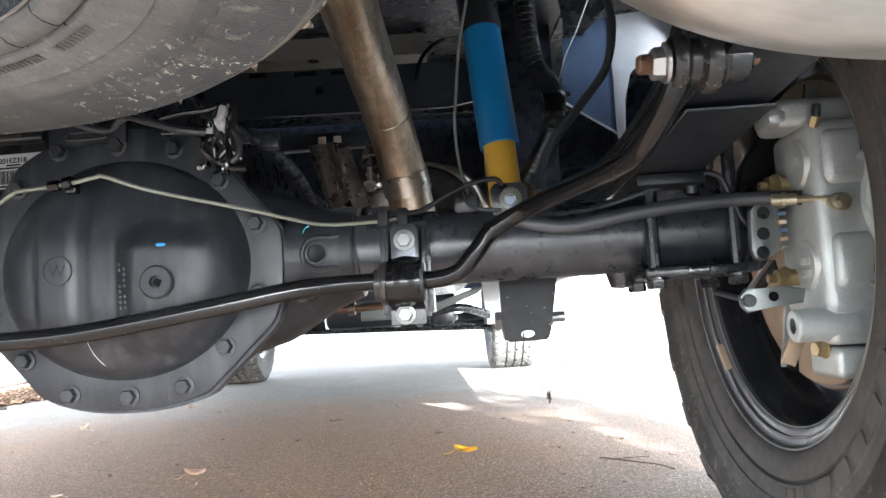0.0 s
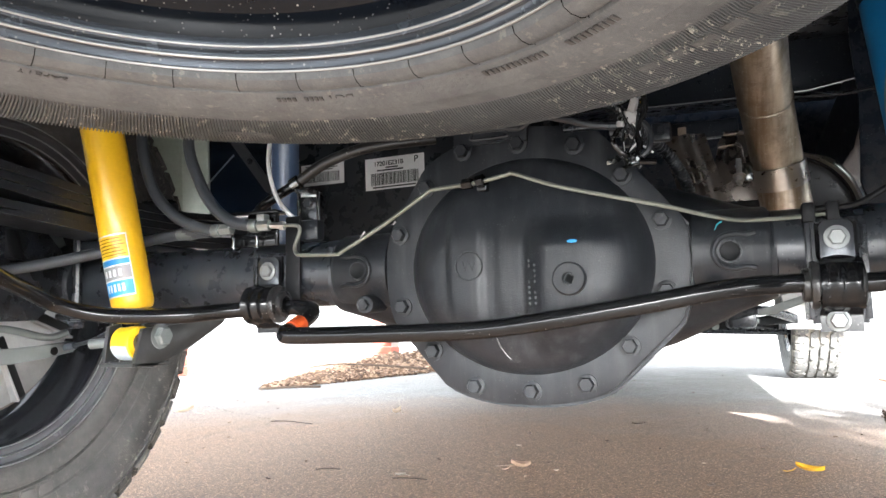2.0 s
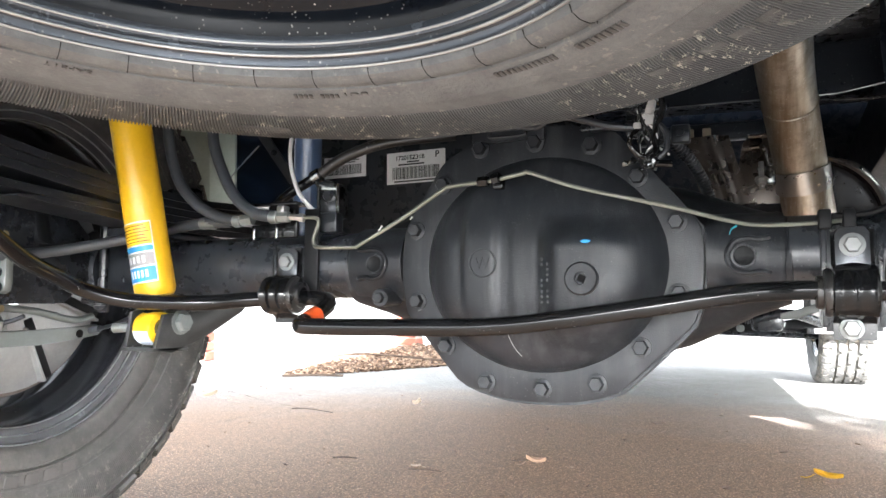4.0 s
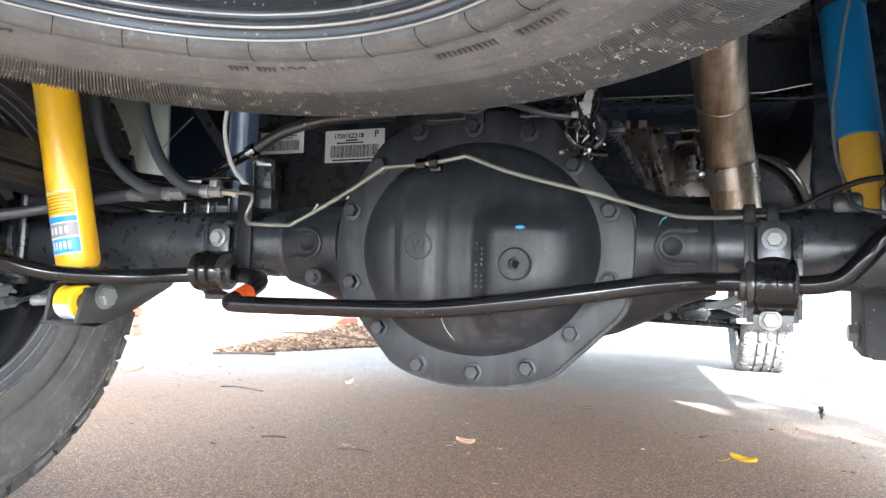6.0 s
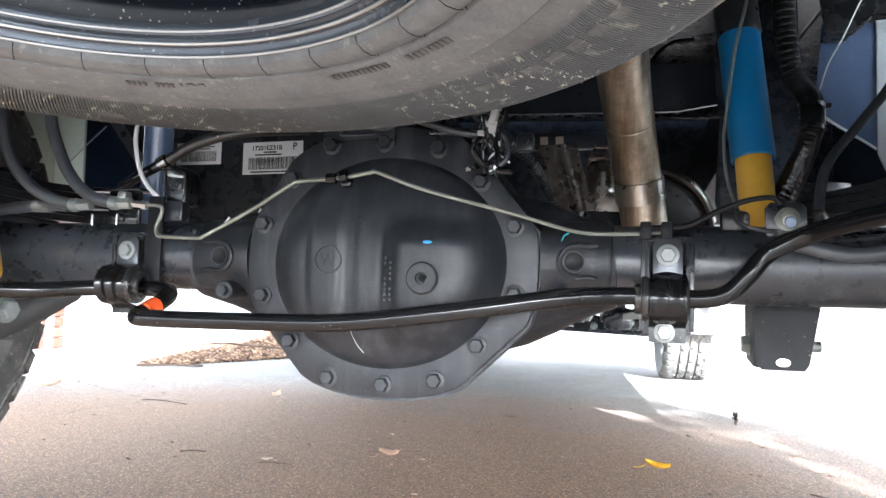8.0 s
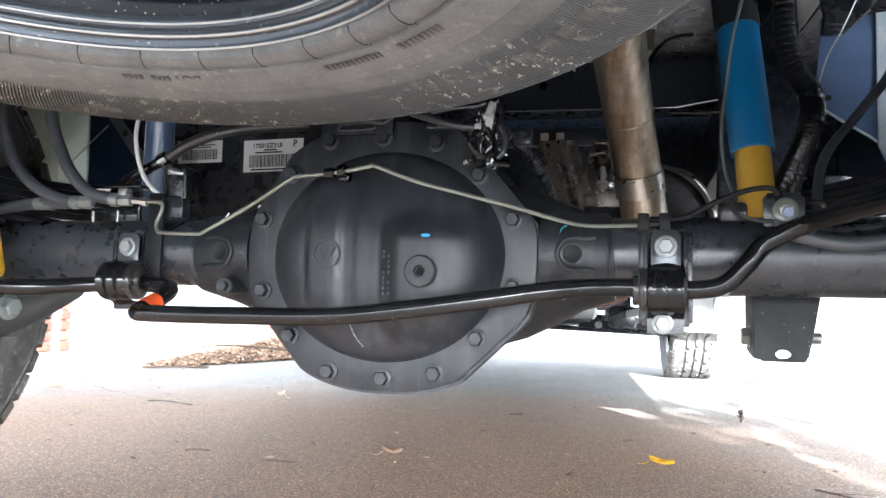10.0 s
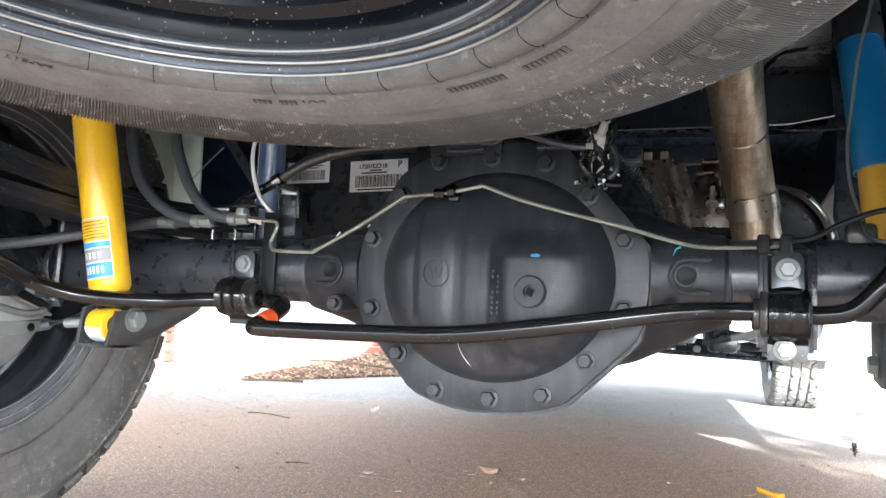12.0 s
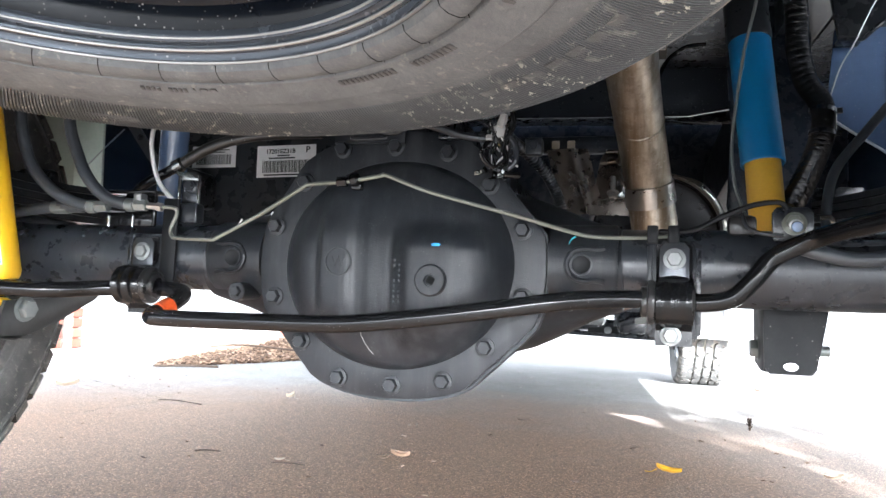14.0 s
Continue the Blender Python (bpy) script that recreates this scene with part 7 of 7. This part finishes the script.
def parking_brake_arm():
    ob = thing("parking_brake_arm", "pale zinc parking brake arm with a black cable", "brake arm", (-0.7, 1.34, 0.3))
    m = Matrix.Translation((-0.700, 0, 0)) @ Matrix(((0, 0, 1, 0), (1, 0, 0, 0), (0, 1, 0, 0), (0, 0, 0, 1)))
    bm = prism(B(), [(1.16, 0.290), (1.25, 0.293), (1.31, 0.300), (1.350, 0.306), (1.358, 0.315), (1.345, 0.322), (1.30, 0.317), (1.25, 0.314), (1.16, 0.312)], 0.010, m, 0.002)
    arm = part("arm", bm, lever_zinc, ob)
    part("arm_hole", lathe(B(), [(0, 0), (0.006, 0), (0.006, 0.001), (0, 0.001)], 14, Matrix.Translation((-0.6895, 1.315, 0.3085)) @ aim((1, 0, 0))), ink, arm)
    part("cable", tube(B(), [(-0.693, 1.335, 0.312), (-0.670, 1.335, 0.316), (-0.630, 1.33, 0.324), (-0.59, 1.32, 0.336)], 0.0030, 10, 5), plastic_black, ob)
    part("cable_sheath", tube(B(), [(-0.690, 1.335, 0.3125), (-0.672, 1.335, 0.3158)], 0.0055, 12, 3), rubber_hose, ob)
    part("cast_bracket", tube(B(), [(-0.71, 1.18, 0.345), (-0.705, 1.25, 0.340), (-0.70, 1.31, 0.328), (-0.70, 1.345, 0.334)], 0.0055, 12, 5), lever_zinc, ob)
    m2 = Matrix.Translation((-0.715, 0, 0)) @ Matrix(((0, 0, 1, 0), (1, 0, 0, 0), (0, 1, 0, 0), (0, 0, 0, 1)))
    part("carrier_plate", prism(B(), [(1.08, 0.345), (1.30, 0.352), (1.345, 0.39), (1.34, 0.455), (1.29, 0.50), (1.22, 0.545), (1.08, 0.56)], 0.008, m2, 0.002), satin_black, ob, "dark cast carrier plate")
    return ob


parking_brake_arm()


# ---- things lying on the driveway ----
def leaf_mesh(size, curl, seed):
    rng = random.Random(seed)
    bm = B()
    n = 7
    rows = []
    for i in range(n + 1):
        u = i / n
        w = size * 0.34 * math.sin(math.pi * u) ** 0.8 * (1 + 0.25 * rng.uniform(-1, 1))
        z = 0.003 + size * curl * (u - 0.4) ** 2
        rows.append([bm.verts.new((size * (u - 0.5), w * q, z + abs(q) * curl * size * 0.5 + off)) for off in (0, 0.0006) for q in (-1, -0.4, 0.4, 1)])
    for a, b in zip(rows, rows[1:]):
        for k in (0, 1, 2, 4, 5, 6):
            bm.faces.new((a[k], a[k + 1], b[k + 1], b[k]))
        bm.faces.new((a[0], a[4], b[4], b[0]))
        bm.faces.new((a[3], a[7], b[7], b[3]))
    tube(bm, [(size * 0.48, 0, 0.004 + size * curl * 0.3), (size * 0.7, size * 0.06, 0.004), (size * 0.95, size * 0.02, 0.003)], size * 0.018, 6, 3)
    return bm


def fallen_leaf(x, y, size, turn, mat, label, curl=0.5, seed=1):
    bm = leaf_mesh(size, curl, seed)
    bm.transform(Matrix.Translation((x, y, 0)) @ pose(0, 0, 0, 0, 0, turn))
    return solid("fallen_leaf", bm, mat, label, "leaf", group="fallen leaves")


fallen_leaf(0.345, 2.345, 0.058, 165, leaf_yellow, "bright yellow fallen leaf lying on the driveway", 0.42, 4)
fallen_leaf(-0.268, 2.235, 0.046, 200, leaf_tan, "curled tan dry leaf lying on the driveway", 0.55, 5)
fallen_leaf(-0.505, 2.085, 0.024, 15, leaf_pale, "tiny pale dry leaf lying on the driveway", 0.3, 8)
fallen_leaf(-1.025, 3.190, 0.040, 60, leaf_pale, "pale dry leaf lying on the driveway", 0.9, 9)
fallen_leaf(-0.105, 3.085, 0.045, 20, leaf_brown, "small brown dry leaf lying on the driveway", 0.2, 10)
fallen_leaf(0.262, 2.670, 0.026, 40, leaf_brown, "tiny brown dry leaf lying on the driveway", 0.2, 11)
fallen_leaf(0.712, 2.450, 0.045, 10, leaf_pale, "pale dry leaf lying in the sun", 0.4, 12)
fallen_leaf(-1.905, 3.025, 0.085, 30, leaf_pale, "pale dry leaf lying on the driveway", 0.5, 13)
fallen_leaf(0.150, 2.150, 0.026, 80, leaf_brown, "tiny dark dry leaf lying on the driveway", 0.2, 14)
fallen_leaf(0.9, 4.9, 0.09, 0, leaf_brown, "dark dry leaf lying in the sun", 0.5, 15)
fallen_leaf(-0.88, 3.82, 0.05, 120, leaf_tan, "small tan dry leaf lying on the driveway", 0.4, 16)


def twigs():
    for pts, r in (([(-0.335, 2.255, 0.003), (-0.29, 2.275, 0.005), (-0.255, 2.30, 0.010)], 0.0014),
                   ([(-0.51, 2.055, 0.003), (-0.47, 2.055, 0.005), (-0.43, 2.06, 0.003)], 0.0016),
                   ([(0.64, 2.21, 0.002), (0.69, 2.14, 0.005), (0.74, 2.09, 0.004), (0.76, 2.05, 0.002)], 0.0015),
                   ([(0.66, 2.18, 0.003), (0.70, 2.16, 0.008), (0.735, 2.15, 0.010)], 0.0009),
                   ([(-0.735, 2.105, 0.002), (-0.71, 2.115, 0.004), (-0.68, 2.125, 0.002)], 0.0018),
                   ([(-1.40, 2.90, 0.002), (-1.33, 2.90, 0.005), (-1.20, 2.86, 0.003)], 0.0022),
                   ([(-2.36, 4.20, 0.004), (-2.2, 4.25, 0.012), (-2.05, 4.36, 0.008)], 0.007),
                   ([(-2.75, 5.4, 0.06), (-2.4, 5.3, 0.09), (-1.9, 5.6, 0.04)], 0.008)):
        solid("twig", tube(B(), pts, r, 6, 4), twig_brown, "thin dry brown twig on the driveway", "twig", group="twigs")


twigs()


def shade_tree():
    """An unseen tree added behind the truck: its loose crown dapples the strip of driveway beside the truck."""
    rng = random.Random(31)
    back = -SUN_DIR / -SUN_DIR.z
    heart = Vector((0.80, 2.70, 0.0)) + back * 3.2
    base = Vector((heart.x - 0.6, heart.y - 1.6, 0.0))
    ob = thing("tree", "unseen green tree added beside the driveway for its dappled shade", "tree", base)
    part("trunk", tube(B(), [base, base + Vector((0.06, 0.05, 0.9)), base + Vector((-0.06, 0.08, 1.8)), heart + Vector((-0.6, -1.5, -0.5))], 0.1, 12, 5, radii=lambda t: 0.16 - 0.12 * t), twig_brown, ob)
    crown = B()

    def clump(k, dx, dy, leaves, size, spread):
        p2 = heart + Vector((dx, dy, rng.uniform(-0.08, 0.08)))
        p0 = heart + Vector((-0.6, -1.5, -0.7 + 0.004 * k))
        p1 = p0.lerp(p2, 0.5) + Vector((0.03, 0.05, -0.08))
        part("limb", tube(B(), [p0, p1, p2], 0.012, 6, 4), twig_brown, ob)
        for i in range(leaves):
            c = p2 + Vector((rng.gauss(0, spread), rng.gauss(0, spread * 1.4), rng.gauss(0, spread * 0.5)))
            m = Matrix.Translation(c) @ pose(0, 0, 0, rng.uniform(-80, 80), rng.uniform(-80, 80), rng.uniform(0, 360))
            s, w = rng.uniform(0.6, 1.0) * size, rng.uniform(0.30, 0.45) * size
            v = [crown.verts.new(m @ Vector(q)) for q in ((-s, 0, 0), (-s * 0.2, -w, 0.004), (s * 0.4, -w * 0.8, 0.002), (s, 0, -0.008), (s * 0.4, w * 0.8, 0.002), (-s * 0.2, w, 0.004))]
            crown.faces.new((v[0], v[1], v[2], v[3]))
            crown.faces.new((v[0], v[3], v[4], v[5]))
    for k in range(30):
        along, across = rng.uniform(-1.15, 1.0), min(rng.gauss(-0.05, 0.26), 0.48)
        clump(k, 0.54 * along + 0.84 * across, -0.84 * along + 0.54 * across, 9, 0.10, 0.11)
    part("crown", crown, leaf_green, ob, "loose green leaves")
    return ob


shade_tree()


def sprig():
    ob = thing("dry_sprig", "small dark dry sprig standing on the sunlit concrete", "sprig", (0.634, 3.28, 0))
    part("stem", tube(B(), [(0.634, 3.28, 0.0), (0.636, 3.28, 0.022), (0.630, 3.28, 0.042)], 0.003, 6, 4), twig_brown, ob)
    bm = B()
    rng = random.Random(2)
    for i in range(16):
        a, z = rng.uniform(0, 6.3), rng.uniform(0.004, 0.032)
        box(bm, (0, -0.003, -0.001), (0.013, 0.003, 0.001), m=Matrix.Translation((0.633, 3.28, z)) @ Euler((rng.uniform(-.5, .5), rng.uniform(-1.2, -0.5), a)).to_matrix().to_4x4())
    part("dry_leaves", bm, dark_leaf, ob)
    return ob


sprig()


def litter():
    rng = random.Random(21)
    bm = B()
    for _ in range(260):
        x, y = rng.uniform(-2.6, 1.2), 1.9 + 4.5 * rng.random() ** 1.6
        s = rng.uniform(0.002, 0.0065)
        box(bm, (-s, -s * 0.5, 0), (s, s * 0.5, s * 0.35), m=Matrix.Translation((x, y, 0.0005)) @ Euler((rng.uniform(-.3, .3), rng.uniform(-.3, .3), rng.uniform(0, 6.3))).to_matrix().to_4x4())
    return solid("leaf_crumbs", bm, mulch, "scattered crumbs of dry leaf and grit on the concrete", "leaf crumbs", kind="stuff")


litter()


# ---- brick pillar beside the driveway ----
def brick_pillar():
    ob = thing("wall_brick", "low red brick pillar standing beside the driveway", "brick wall", (-3.93, 5.1, 0), kind="structure")
    bm = box(B(), (-4.538, 5.012, 0.0), (-3.802, 5.288, 0.905))
    part("mortar_core", bm, mortar, ob)
    protos = {}
    for L in (0.21, 0.10):
        me_bm = box(B(), (-L / 2, -0.05, -0.0325), (L / 2, 0.05, 0.0325), 0.004, seg=1)
        protos[L] = finish("brick", me_bm, brick_red)
    def lay(x, y, z, L, turn):
        b = new("brick", protos[L])
        b.parent = ob
        b.matrix_parent_inverse = WM[ob].inverted()
        b.matrix_basis = pose(x, y, z, 0, 0, turn)
    for c in range(12):
        z = 0.038 + c * 0.0755
        odd = c % 2
        for f in (5.05, 5.25):
            x = -4.54
            if odd:
                lay(-4.49, f, z, 0.10, 0)
                x = -4.43
                for i in range(3):
                    lay(x + 0.105, f, z, 0.21, 0)
                    x += 0.22
            else:
                x = -4.54
                for i in range(3):
                    lay(x + 0.105, f, z, 0.21, 0)
                    x += 0.22
                lay(x + 0.05, f, z, 0.10, 0)
    return ob


brick_pillar()


def brick_post():
    ob = thing("wall_post", "low sunlit brick post behind the bark mulch", "brick wall", (-3.05, 7.6, 0), kind="structure")
    part("mortar_core", box(B(), (-3.292, 7.512, 0.0), (-3.082, 7.688, 0.445)), mortar, ob)
    proto = finish("brick", box(B(), (-0.105, -0.05, -0.0325), (0.105, 0.05, 0.0325), 0.004, seg=1), brick_red)
    for c in range(6):
        for i in range(1):
            for y in (7.55, 7.65):
                b = new("brick", proto)
                b.parent = ob
                b.matrix_parent_inverse = WM[ob].inverted()
                b.matrix_basis = pose(-3.19 + (0.006 if c % 2 else 0.0), y, 0.038 + 0.0755 * c, 0, 0, 0)
    return ob


brick_post()
